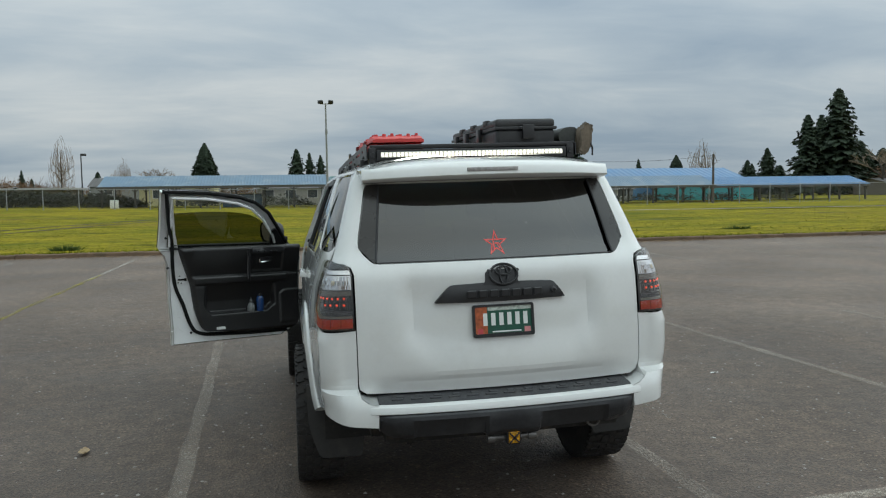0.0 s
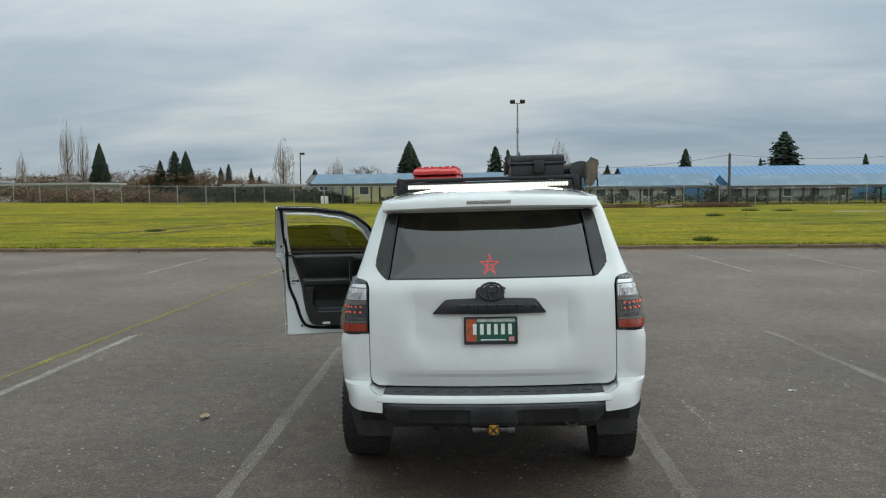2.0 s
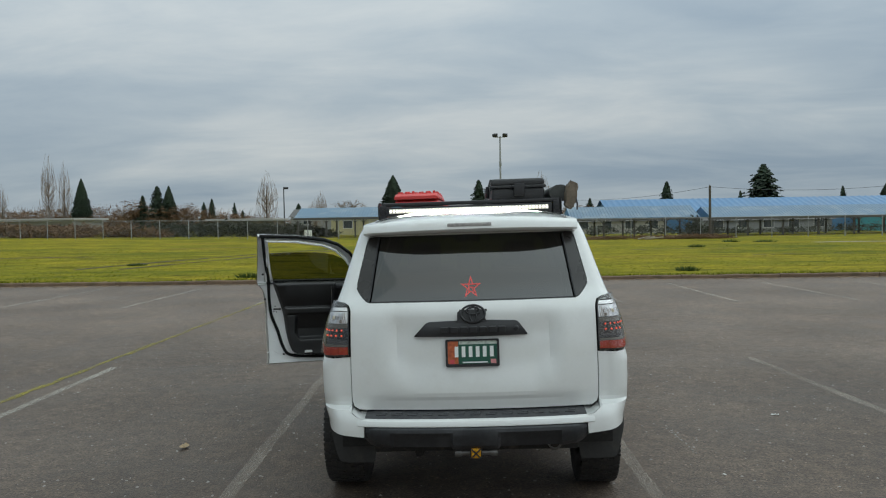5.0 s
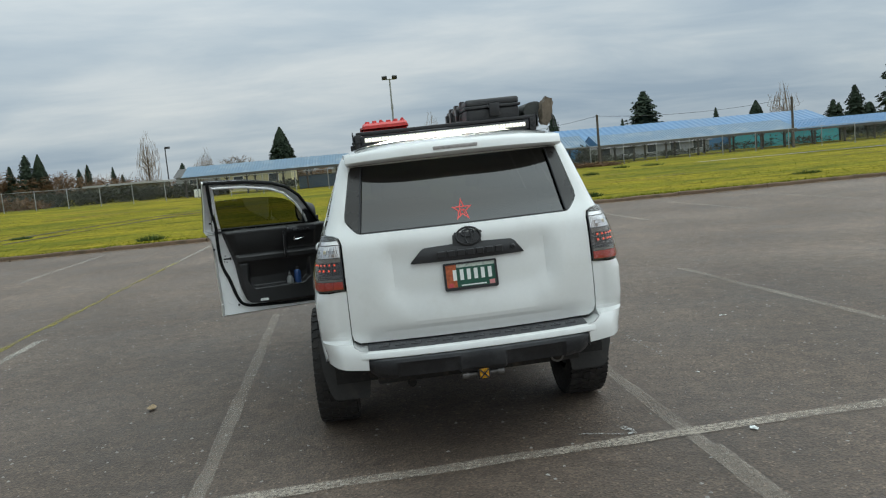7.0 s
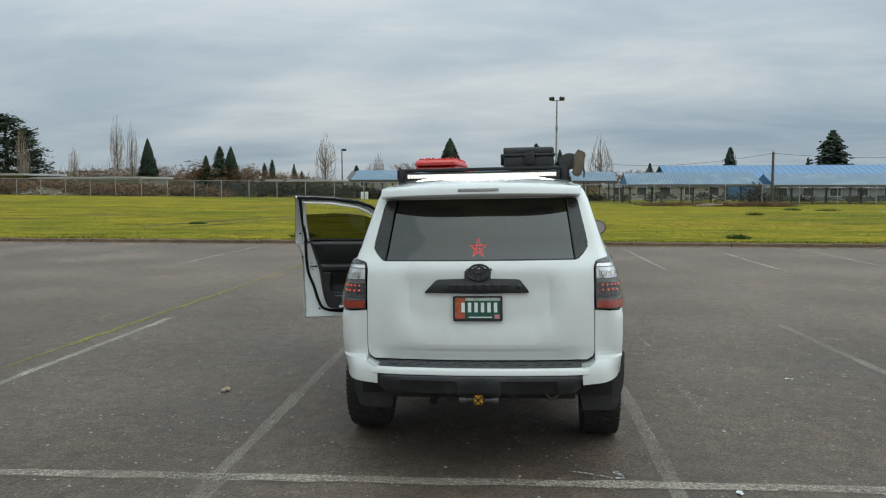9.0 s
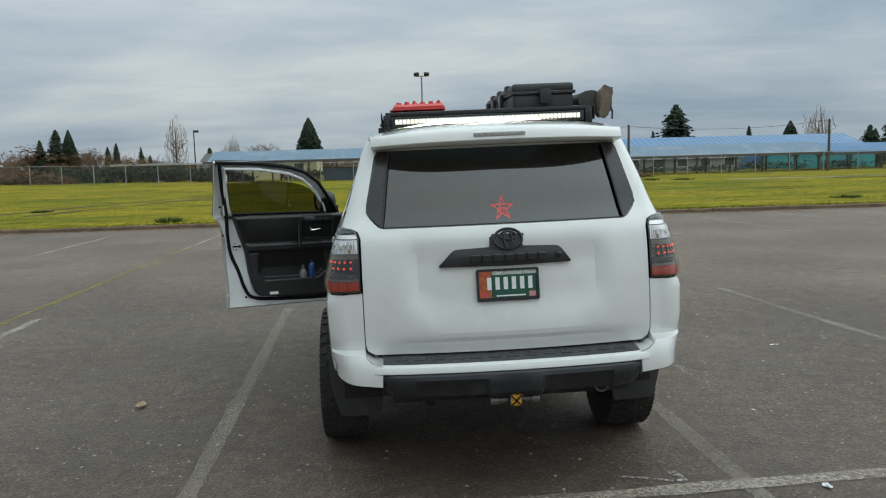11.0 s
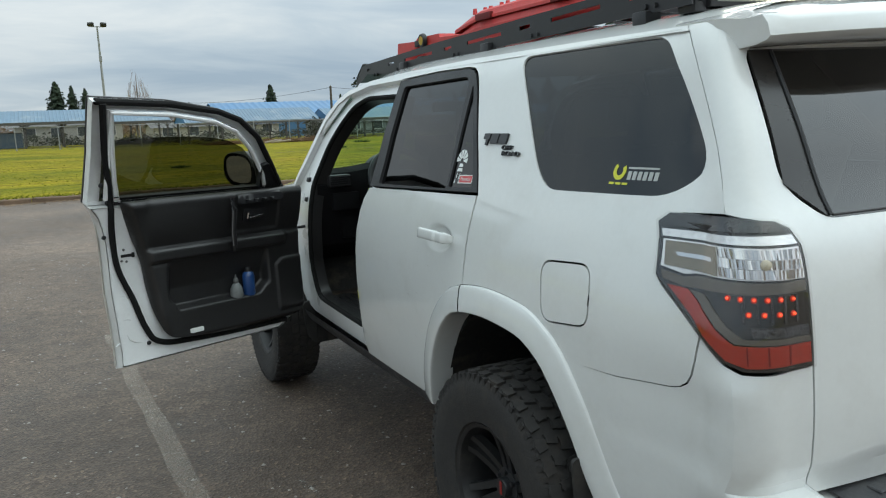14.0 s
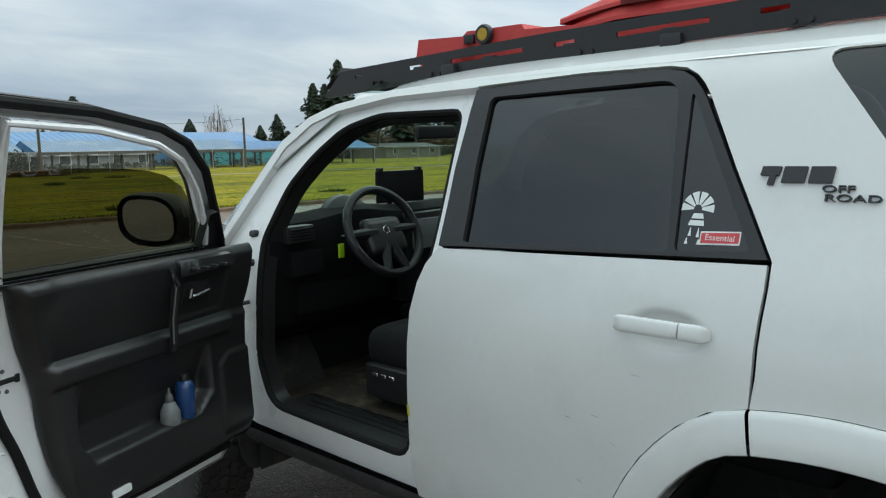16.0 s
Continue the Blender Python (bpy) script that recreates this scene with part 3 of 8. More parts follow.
def dished(y, z, s):
    """The rear door's skin with the finger dish behind its handle."""
    p = skin(q_side(y, z, s), z)
    r = math.hypot((y - 5.296) / .118, (z - 1.230) / .056)
    k = max(0.0, 1 - r) if r < 1 else 0.0
    k = min(1.0, k / .55)
    return p - Vector((s * .020 * k * k * (3 - 2 * k), 0, 0))


DISHED = {s: with_normal(lambda y, z, s=s: dished(y, z, s)) for s in (-1, 1)}
for s in (-1, 1):
    M = SIDE[s]
    q = sheet("quarter_panel", QUARTER, M, WHITE, car, holes=[QGLASS, FUEL])
    sheet("quarter_window", shrink(QGLASS, -.006), M, PRIVS, q, "dark tinted side window", gap=0, thick=0, lift=-0.006)
    f = sheet("fuel_door", FUEL, M, WHITE, car, "white fuel filler door", gap=.004)
    ring = lambda k: [(5.296 + .118 * k * math.copysign(abs(math.cos(t)) ** .8, math.cos(t)), 1.230 + .056 * k * math.sin(t)) for t in [2 * math.pi * i / 30 for i in range(31)]]
    d = sheet("rear_door", DOOR_R, DISHED[s], WHITE, car, "closed white rear door", creases=[ring(k) for k in (1.0, .86, .7, .5, .25)])
    sheet("window_frame", FRAME_R, M, BLACKP, d, "satin black window frame", holes=[GLASS_R, GLASS_R2], gap=.002, lift=.002, thick=.03)
    sheet("window_glass", shrink(GLASS_R, -.01), M, PRIVS, d, "dark tinted window", gap=0, thick=0, lift=-.012)
    sheet("vent_glass", shrink(GLASS_R2, -.008), M, PRIVS, d, "small dark tinted fixed pane", gap=0, thick=0, lift=-.006)

    # flares: one over the door's corner, one over the quarter panel
    def flare(name, t0, t1, parent, n):
        bm = bmesh.new()
        rows = []
        prof = [(OUT, -.001), (OUT - .003, .0085), (OUT - .008, .0120), (OUT - .018, .0145), (.040, .0235), (.010, .0278), (.004, .0272), (.001, .0240), (-.0005, .018), (-.002, -.02), (-.004, -.07)]
        for i in range(n):
            t = t0 + (t1 - t0) * i / (n - 1)
            r = []
            for grow, lift in prof:
                y, z = arch_curve(t, grow)
                p, nn = M(y, z)
                r.append(Vector(p) + Vector((s, 0, 0)) * lift)
            rows.append(r)
        add_grid(bm, rows)
        part(name, bm, WHITE, parent, "white wheel arch flare", sharp=34)
    flare("arch_flare", 0.0, T_DOOR - .002, d, 14)
    flare("arch_flare", T_DOOR + .002, 1.0, q, 26)

# ---- rear bumper sides, wrapping round the corner
BSIDE_TOP = [(4.015, 1.118), (4.022, 1.085), (4.033, 1.052), (4.048, 1.028), (4.070, 1.012), (4.105, 1.002), (4.16, .9955), (4.22, .988), (4.28, .981)]


def bumper_skin(q, z):
    """The bumper stands proud of the tail lower down."""
    p = skin(q, z)
    a = abs(q)
    out = pchip([.5, .58, .66, .72, .765, .784, .794, .83, 1.0], [.10, .13, .137, .130, .112, .098, .010, 0, 0])(z)
    k = max(0.0, 1 - max(0.0, a - .76) / .31)
    k = k * k * (3 - 2 * k)
    side = pchip([.5, .70, .80, .84, .90], [.0, .004, .004, .001, 0])(z)
    n = Vector((1 if q > 0 else -1, 0, 0)) if a > .9 else Vector((0, 0, 0))
    # an upright crease down the corner below the lamp
    ridge = .019 * max(0.0, 1 - abs(a - 1.005) / .19) * min(1.0, max(0.0, (1.10 - z) / .06)) * min(1.0, max(0.0, (z - .70) / .08))
    return p + Vector(((.7 if q > 0 else -.7) * ridge, -.7 * ridge, 0)) + Vector((0, -out * k, 0)) + n * side * min(1, (a - .9) / .15)


BUMP_Q = with_normal(bumper_skin)


for s in (-1, 1):
    low = [p for p in arch_line(OUT * .35, 26, .60, 1.0)]
    side = [(abs(q_side(y, z)), z) for y, z in BSIDE_TOP]
    front = [(abs(q_side(y, z)), z) for y, z in low]
    outline = ([(0.744, 1.09)] + [(.86, 1.083), (.97, 1.085), (1.03, 1.10)] + [(abs(q_side(4.01, 1.148)), 1.148)] + side
               + [p for p in front if .62 < p[1] < .975] + [(abs(q_side(4.335, .59)), .59), (1.14, .650), (.95, .652), (.66, .626), (.655, .735), (.70, .745), (.735, .77), (.744, .80)])
    outline = [(a * s, b) for a, b in outline]
    bc = sheet("bumper_corner", outline, BUMP_Q, WHITE, car, "white bumper corner", step=.019, sharp=9,
               creases=[[(s * .752, z), (s * 1.17, z)] for z in (.765, .784, .794, .83)] + [[(s * 1.005, .69), (s * 1.005, 1.09)]])
    bm = bmesh.new()
    inner = [(.746, .90), (.746, .84), (.744, .80), (.735, .77), (.70, .745), (.655, .736), (.655, .68), (.658, .61)]
    add_grid(bm, [[BUMP_Q(s * a, b)[0] + Vector((0, .003, 0)), SKIN_Q(s * (a + .004), b)[0] + Vector((0, .06, 0))] for a, b in inner])
    part("inner_return", bm, WHITE, bc)

# ---- tailgate
tg_right = [(.70, .763), (.735, .785), (.742, .82), (.742, 1.08), (.742, 1.36), (.755, 1.395), (.80, 1.41)] + [(abs(q_side(y, z)), z) for y, z in TGLINE[::-1][0:]]
TG = tg_right + [(-a, b) for a, b in tg_right[::-1]]
glass_out_r = [(.640, 1.408), (.715, 1.485), (.648, 1.81)]
RGLASS = rounded(glass_out_r + [(-a, b) for a, b in glass_out_r[::-1]], [.03, .05, .04, .04, .05, .03], 5)


def tail_skin(q, z):
    """The tailgate: a shallow plate recess with flanks, and a soft crease low down."""
    p = skin(q, z)
    a = abs(q)
    if a < .80 and z < 1.40:
        d = 0.0
        sm = lambda v: min(1.0, max(0.0, v)) ** 2 * (3 - 2 * min(1.0, max(0.0, v)))
        fl = min(1.0, max(0.0, (.570 - a) / .112)) ** 1.6
        inner = sm((.456 - a) / .10)
        foot = inner * sm((z - .84) / .22) + (1 - inner) * sm((z - .90 + .3 * max(0.0, .458 - a)) / .22)
        d += .027 * fl * foot * sm((1.40 - z) / .20)
        cr = min(1.0, max(0.0, 1 - abs(z - .828) / .03)) * min(1.0, max(0.0, (.66 - a) / .10))
        d += .006 * cr
        p = p + Vector((0, d, 0))
    return p


TAIL_Q = with_normal(tail_skin)
tg = sheet("tailgate", TG, TAIL_Q, WHITE, car, "white tailgate", holes=[RGLASS], step=.026, sharp=13,
           creases=[[(u, .98), (u, 1.36)] for u in (-.458, .458)])
sheet("rear_window", shrink(RGLASS, -.008), SKIN_Q, PRIV, tg, "dark tinted rear window with a red star sticker", gap=0, thick=0, lift=-.010)
for s in (-1, 1):
    # black garnish beside the pane
    o = [(s * a, b) for a, b in [(.628, 1.411), (.640, 1.414), (.709, 1.487), (.643, 1.802), (.578, 1.802)]]
    sheet("window_garnish", o, SKIN_Q, GLOSSB, tg, "gloss black window garnish", gap=0, thick=.008, lift=.004, step=.04)
    bm = bmesh.new()
    add_tube(bm, [SKIN_Q(s * (.628 - .050 * t), 1.415 + .385 * t)[0] + Vector((0, -.006, 0)) for t in [i / 10 for i in range(11)]], .006, 6)
    part("window_seal", bm, BLACKP, tg)

# ---- roof


ROOF_Z = pchip([4.0, 4.15, 4.4, 5.0, 5.9, 6.25, 6.5, 6.75, 6.95, 7.1, 7.3], [1.925, 1.945, 1.962, 1.97, 1.962, 1.945, 1.915, 1.865, 1.79, 1.69, 1.53])
EDGE_DROP = pchip([4.0, 5.9, 6.1, 6.43, 6.71, 6.86, 7.0, 7.115, 7.22], [0, 0, 0, .02, .055, .10, .185, .345, .505])


def roof_row(y, n=9):
    """Points of the roof's cross section from the left gutter to the right one."""
    r = []
    zc = ROOF_Z(y)
    ze = 1.868 - EDGE_DROP(y)
    we = W_OF(max(1.30, ze))
    for i in range(-n, n + 1):
        t = i / n
        a = abs(t)
        z = ze + (min(zc, 1.99) - ze) * (1 - a ** 3.2) ** 0.62
        r.append(Vector((t * we - math.copysign(TAPER(y), t) * a, y - CY, z)))
    return r


bm = bmesh.new()
ys = [4.16 + (6.46 - 4.16) * i / 26 for i in range(27)]
add_grid(bm, [roof_row(y) for y in ys])
part("roof_panel", bm, WHITE, car, "white roof")

# the spoiler over the rear window
bm = bmesh.new()
rows = []
for i in range(-12, 13):
    t = i / 12
    a = abs(t)
    w = .668
    bow = .10 * a ** 3
    u = t * w
    drop = .018 * a ** 2
    inn = min(1.0, (1 - a) / .12)
    rows.append([Vector((u * 1.0, 4.36 - CY, 1.945 - .055 * a ** 4)), Vector((u * 1.02, 4.18 - CY, 1.940 - .055 * a ** 4)), Vector((u * 1.01, 4.02 + bow - CY, 1.915 - drop - .02 * a ** 4)),
                 Vector((u, 3.975 + bow - CY, 1.900 - drop)), Vector((u, 3.958 + bow - CY, 1.878 - drop)), Vector((u, 3.950 + bow - CY, 1.843 - drop * .7)), Vector((u, 3.960 + bow - CY, 1.832 - drop * .6)),
                 Vector((u * .99, 4.0 + bow - CY, 1.818 - drop * .3)), Vector((u * .99, 4.12 - CY + .08 * a ** 3, 1.815 - .012 * a ** 4)), Vector((u * 1.02, 4.22 - CY + .05 * a ** 3, 1.822 - .03 * a ** 4))])
vs = add_grid(bm, rows)
bm.faces.new(vs[0])
bm.faces.new(vs[-1][::-1])
sp = part("roof_spoiler", bm, WHITE, car, "white roof spoiler", sharp=50)
bm = bmesh.new()
add_box(bm, -.135, .135, 3.9475 - CY, 3.97 - CY, 1.858, 1.878, .005)
part("brake_light", bm, surface("smoky_lens", (0.36, 0.34, 0.33), 0.2, vary=.3, scale=60), sp, "unlit smoky high brake light")

# ---- dark shell inside, so that no light leaks through
bm = bmesh.new()
add_box(bm, -.80, .80, 3.95 - CY, 7.35 - CY, .60, .64)
add_box(bm, -.68, .68, 3.95 - CY, 4.30 - CY, .52, .60)
part("floor_pan", bm, WELL, car, "dirty dark floor pan")

VALP = surface("weathered_black_plastic", (.020, .021, .024), .45, vary=.35, scale=5, bump=.2, bump_scale=220, dirt=(.075, .075, .078), dirt_amount=.5, dirt_scale=5)


# ---- rear bumper, middle
def bump_rows(profile, u0, u1, n, bend=.05):
    rows = []
    for i in range(n + 1):
        u = u0 + (u1 - u0) * i / n
        e = min(1.0, max(0.0, (abs(u) - .54) / .16))
        b = bend * (u / .7) ** 2 + .016 * e * e
        rows.append([Vector((u, y + b - CY, z)) for y, z in profile])
    return rows


bm = bmesh.new()
add_grid(bm, bump_rows([(3.88, .748), (3.74, .737), (3.71, .7365), (3.690, .736), (3.672, .727), (3.665, .712), (3.664, .697), (3.675, .690), (3.72, .688)], -.70, .70, 28))
rb = part("rear_bumper", bm, WHITE, car, "white rear bumper with a dark step pad")
bm = bmesh.new()
vs = add_grid(bm, bump_rows([(3.86, .757), (3.80, .754), (3.715, .744), (3.700, .739), (3.70, .72)], -.655, .655, 24))
for i in range(13):          # raised grip bars on the pad
    u = -.56 + i * 1.12 / 12
    b = .05 * (u / .7) ** 2
    add_box(bm, u - .030, u + .030, 3.735 + b - CY, 3.755 + b - CY, .744, .754, .003, 1)
    add_box(bm, u - .004, u + .034, 3.76 + b - CY, 3.80 + b - CY, .748, .757, .003, 1)
part("step_pad", bm, GREYP, rb, "scuffed dark grey rubber step pad")
bm = bmesh.new()
def valance_point(u, k):
    """The valance's section at u: a flat upper lip, a slanted face with two sunk panels, and a tuck below."""
    y, z = [(3.735, .692), (3.662, .691), (3.650, .684), (3.645, .666), (3.648, .636), (3.662, .602), (3.690, .573), (3.80, .558)][k]
    a = abs(u)
    sunk = min(1.0, max(0.0, (a - .13) / .015)) * min(1.0, max(0.0, (.50 - a) / .02))
    if k in (4, 5):
        y += .016 * sunk
    if k in (5, 6, 7):
        z -= .018 * (1 - sunk) * min(1.0, max(0.0, (.56 - a) / .02)) * (0.4 if a > .4 else 1.0)
    e = min(1.0, max(0.0, (a - .58) / .075))
    z += (.030 * e * e if k > 3 else 0.0)
    return Vector((u, y + .05 * (u / .7) ** 2 + .016 * min(1.0, max(0.0, (a - .54) / .16)) ** 2 + .03 * e * e - CY, z))


us = sorted({round(-.655 + 1.31 * i / 40, 4) for i in range(41)} | {sg * v for sg in (-1, 1) for v in (.115, .13, .145, .48, .50, .52, .56, .58)})
vs = add_grid(bm, [[valance_point(u, k) for k in range(8)] for u in us])
bm.faces.new(vs[0])
bm.faces.new(vs[-1][::-1])
part("lower_valance", bm, VALP, rb, "weathered black plastic lower valance", sharp=22)
bm = bmesh.new()
add_box(bm, -.62, .62, 3.85 - CY, 4.45 - CY, .50, .62, .02)
add_box(bm, -.45, .45, 4.3 - CY, 7.4 - CY, .42, .60, .03)
add_box(bm, -.80, .80, 5.45 - CY, 7.05 - CY, .47, .60, .03)
add_box(bm, -.60, .60, 4.40 - CY, 5.45 - CY, .45, .60, .03)
add_rod(bm, (-.72, 4.84 - CY, .40), (.72, 4.84 - CY, .40), .045, seg=12)
add_rod(bm, (.47, 3.82 - CY, .545), (.47, 4.6 - CY, .52), .04, seg=14)
add_rod(bm, (-.40, 4.5 - CY, .30), (-.40, 7.3 - CY, .42), .03, seg=8)
part("underbody", bm, WELL, car, "dark dirty underbody and axle")
bm = bmesh.new()
add_lathe(bm, [(.030, -.02), (.040, -.02), (.043, .0), (.043, .12), (.03, .12), (.03, -.02)], (.47, 3.83 - CY, .55), (0, 1, 0), 18)
part("exhaust_tip", bm, surface("sooty_exhaust_steel", (.15, .145, .14), .4, metal=.7, vary=.3), car, "dull steel exhaust tip")
# hitch receiver with a shackle mount and an amber lamp
bm = bmesh.new()
add_box(bm, -.032, .032, 3.740 - CY, 4.080 - CY, .503, .567, .006)
hitch = part("hitch_mount", bm, GREYP, car, "grey steel hitch mount under the bumper")
bm = bmesh.new()
add_rod(bm, (-.115, 3.728 - CY, .528), (.115, 3.728 - CY, .528), .016, seg=14)
add_rod(bm, (-.125, 3.728 - CY, .528), (-.085, 3.728 - CY, .528), .024, seg=12)
add_rod(bm, (.085, 3.728 - CY, .528), (.125, 3.728 - CY, .528), .024, seg=12)
part("hitch_pin", bm, surface("dull_steel", (.17, .165, .16), .42, metal=.6), hitch, "dark steel hitch pin")
bm = bmesh.new()
add_box(bm, -.036, .036, 3.680 - CY, 3.725 - CY, .500, .575, .008)
add_rod(bm, (-.02, 3.740 - CY, .535), (-.02, 3.700 - CY, .535), .012)
add_box(bm, -.014, .014, 3.710 - CY, 3.780 - CY, .505, .545)
lampb = part("pod_light", bm, SATIN, hitch, "small black work light")
bm = bmesh.new()
add_box(bm, -.028, .028, 3.674 - CY, 3.682 - CY, .508, .567, .006)
for a, b in ((-.014, .523), (.014, .523), (-.014, .551), (.014, .551)):
    add_lathe(bm, [(.001, -.006), (.010, -.004), (.013, .002)], (a, 3.674 - CY, b), (0, 1, 0), 10)
bars = bmesh.new()
for a in (45, -45):
    add_box(bars, -.004, .004, -.003, .003, -.036, .036, 0, 1, Matrix.Translation((0, 3.671 - CY, .537)) @ Matrix.Rotation(radians(a), 4, "Y"))
pieces("lens_guard", bars, SATIN, lampb)
part("amber_lens", bm, surface("amber_lens", (.505, .25, .015), .2, vary=.2, scale=60), lampb, "amber lens")

# ---- tail lamps
LENS_DARK = surface("smoked_lens", (.014, .013, .013), .12, vary=.2, coat=1.0)
LENS_RED = surface("red_lens", (.40, .034, .020), .12, vary=.15, coat=1.0, scale=30)
LENS_CHR = surface("faceted_reflector", (.90, .91, .93), .10, metal=.6, vary=.15, scale=60, bump=.25, bump_scale=120)
LENS_ROW = surface("dim_facets", (.085, .085, .09), .2, metal=.5, vary=.5, scale=60, bump=1.0, bump_scale=80)
LENS_AMB = surface("pale_amber_marker", (.27, .235, .18), .18, metal=.7, vary=.15, coat=1.0, scale=25, bump=.12, bump_scale=30)
LENS_GREY = surface("grey_lamp_trim", (.135, .12, .105), .16, vary=.1, coat=.6)
LENS_CAP = surface("dark_smoked_cap", (.028, .028, .030), .10, vary=.2, coat=1.0)
LENS_WEB = surface("deep_red_web", (.19, .012, .010), .2, vary=.1, coat=1.0)
LED_HALO = lamp_glow("red_led_halo", (.45, .028, .012), .28)
LED_RED = lamp_glow("lit_red_led", (1.0, .10, .035), 1.5)
LAMP = [(.748, 1.090), (.748, 1.362), (.762, 1.392), (.80, 1.412), (.96, 1.421), (1.15, 1.417), (1.200, 1.395), (1.216, 1.355), (1.240, 1.27), (1.214, 1.245), (1.152, 1.195), (1.099, 1.150), (1.024, 1.106), (.96, 1.090)]
CAP = [(.775, 1.388), (.805, 1.404), (.96, 1.412), (1.145, 1.408), (1.186, 1.390), (1.190, 1.384)]
STRIP = [(.757, 1.362), (.768, 1.381), (1.194, 1.377), (1.200, 1.360)]
CLEAR = [(.757, 1.290), (.757, 1.356), (1.200, 1.354), (1.205, 1.34), (1.220, 1.292), (1.15, 1.281), (1.11, 1.287)]
SMOKE = [(.757, 1.262), (.757, 1.285), (1.11, 1.282), (1.15, 1.275), (1.219, 1.284), (1.216, 1.264), (1.15, 1.254)]
REDB = [(.757, 1.104), (.757, 1.148), (.985, 1.148), (1.040, 1.174), (1.138, 1.250), (1.200, 1.252), (1.136, 1.199), (1.082, 1.155), (1.012, 1.113), (.95, 1.100)]
GREYB = [(.757, 1.151), (.757, 1.163), (.957, 1.163), (1.008, 1.188), (1.083, 1.246), (1.132, 1.249), (1.036, 1.178), (.983, 1.151)]
for s in (-1, 1):
    sg = lambda pts: [(s * a, b) for a, b in pts]
    body = sheet("tail_lamp", sg(LAMP), SKIN_Q, LENS_DARK, car, "tail lamp with lit red LEDs and a clear upper lens", step=.015, thick=.03, lift=.006)
    sheet("lamp_cap", sg(CAP), SKIN_Q, LENS_CAP, body, step=.012, thick=.004, gap=0, lift=.011)
    sheet("upper_strip", sg(STRIP), SKIN_Q, LENS_CHR, body, step=.015, thick=.003, gap=0, lift=.009)
    sheet("reflector", sg(CLEAR), SKIN_Q, LENS_CHR, body, "bright faceted reflector", step=.02, thick=.003, gap=0, lift=.009)
    sheet("outer_lens", sg(shrink(LAMP, .003)), SKIN_Q, CLEARL, body, "clear outer lens", step=.012, thick=0, gap=0, lift=.0195)
    sheet("smoked_band", sg(SMOKE), SKIN_Q, LENS_GREY, body, step=.015, thick=.003, gap=0, lift=.0095)
    sheet("red_band", sg(REDB), SKIN_Q, LENS_RED, body, "red reflector band", step=.013, thick=.004, gap=0, lift=.011)
    sheet("grey_band", sg(GREYB), SKIN_Q, LENS_GREY, body, step=.013, thick=.004, gap=0, lift=.0105)
    bm = bmesh.new()
    for i in range(6):
        for z, rr, u0 in ((1.248, .0034, .80), (1.216, .0042, .80)):
            if z < 1.23 and i > 3:
                continue
            p, n = SKIN_Q(s * (u0 + i * (.040 if z > 1.23 else .046)), z)
            add_lathe(bm, [(.0008, .004), (rr * .7, .003), (rr, -.002)], Vector(p) + n * .010, n, 10)
    pieces("red_led", bm, LED_RED, body, "lit red LED")
    # glowing discs, no lamps themselves, added for the glow round each LED
    bm = bmesh.new()
    for i in range(6):
        for z, u0 in ((1.248, .80), (1.216, .80)):
            if z < 1.23 and i > 3:
                continue
            p, n = SKIN_Q(s * (u0 + i * (.040 if z > 1.23 else .046)), z)
            add_lathe(bm, [(.0008, .0012), (.0058, .001), (.0072, -.002)], Vector(p) + n * .0085, n, 12)
    pieces("red_cell", bm, LED_HALO, body, "glowing red disc added as an LED's halo")
    for i in range(5):     # upright smoked ribs below the LEDs
        k = .782 + i * .042
        sheet("lens_rib", sg([(k, 1.196), (k, 1.256), (k + .007, 1.256), (k + .007, 1.196)]), SKIN_Q, LENS_ROW, body, step=.03, thick=.004, gap=0, lift=.0085)
    for k in (.818, .884, .945):     # dark webs across the red band
        sheet("band_web", sg([(k, 1.106), (k, 1.147), (k + .005, 1.147), (k + .005, 1.106)]), SKIN_Q, LENS_WEB, body, step=.03, thick=.002, gap=0, lift=.0125)
    sheet("facet_strip", sg([(.757, 1.166), (.757, 1.188), (.94, 1.188), (.925, 1.166)]), SKIN_Q, LENS_ROW, body, step=.02, thick=.003, gap=0, lift=.008)
    sheet("side_marker", sg([(1.03, 1.290), (1.03, 1.352), (1.192, 1.350), (1.200, 1.325), (1.206, 1.294)]), SKIN_Q, LENS_AMB, body, "pale amber side marker", step=.015, thick=.004, gap=0, lift=.0125)
    # bright strip laid on to paint the highlight into the marker
    sheet("marker_rib", sg([(1.045, 1.318), (1.045, 1.327), (1.165, 1.327), (1.160, 1.318)]), SKIN_Q, CHROME, body, "bright strip painted as the side marker's highlight", step=.015, thick=.003, gap=0, lift=.0155)
    # upright chrome facets round a pale bulb behind the clear lens
    bm = bmesh.new()
    rng = random.Random(17)
    for i in range(46):
        for k in range(3):
            u0, u1 = .764 + i * .0056, .764 + (i + 1) * .0056 - .0003
            z0, z1 = 1.291 + k * .0205, 1.291 + (k + 1) * .0205 - .0010
            tu, tz = rng.uniform(-.0016, .0016), rng.uniform(-.0030, .0055)
            vs = []
            for u, z, su, sz in ((u0, z0, -1, -1), (u1, z0, 1, -1), (u1, z1, 1, 1), (u0, z1, -1, 1)):
                p, n = SKIN_Q(s * u, z)
                vs.append(bm.verts.new(Vector(p) + n * (.0135 + tu * su * .5 + tz * sz * .5)))
            bm.faces.new(vs)
    part("lens_facet", bm, CHROME, body, "bright chrome facets", sharp=5)
    bm = bmesh.new()
    p, n = SKIN_Q(s * .875, 1.322)
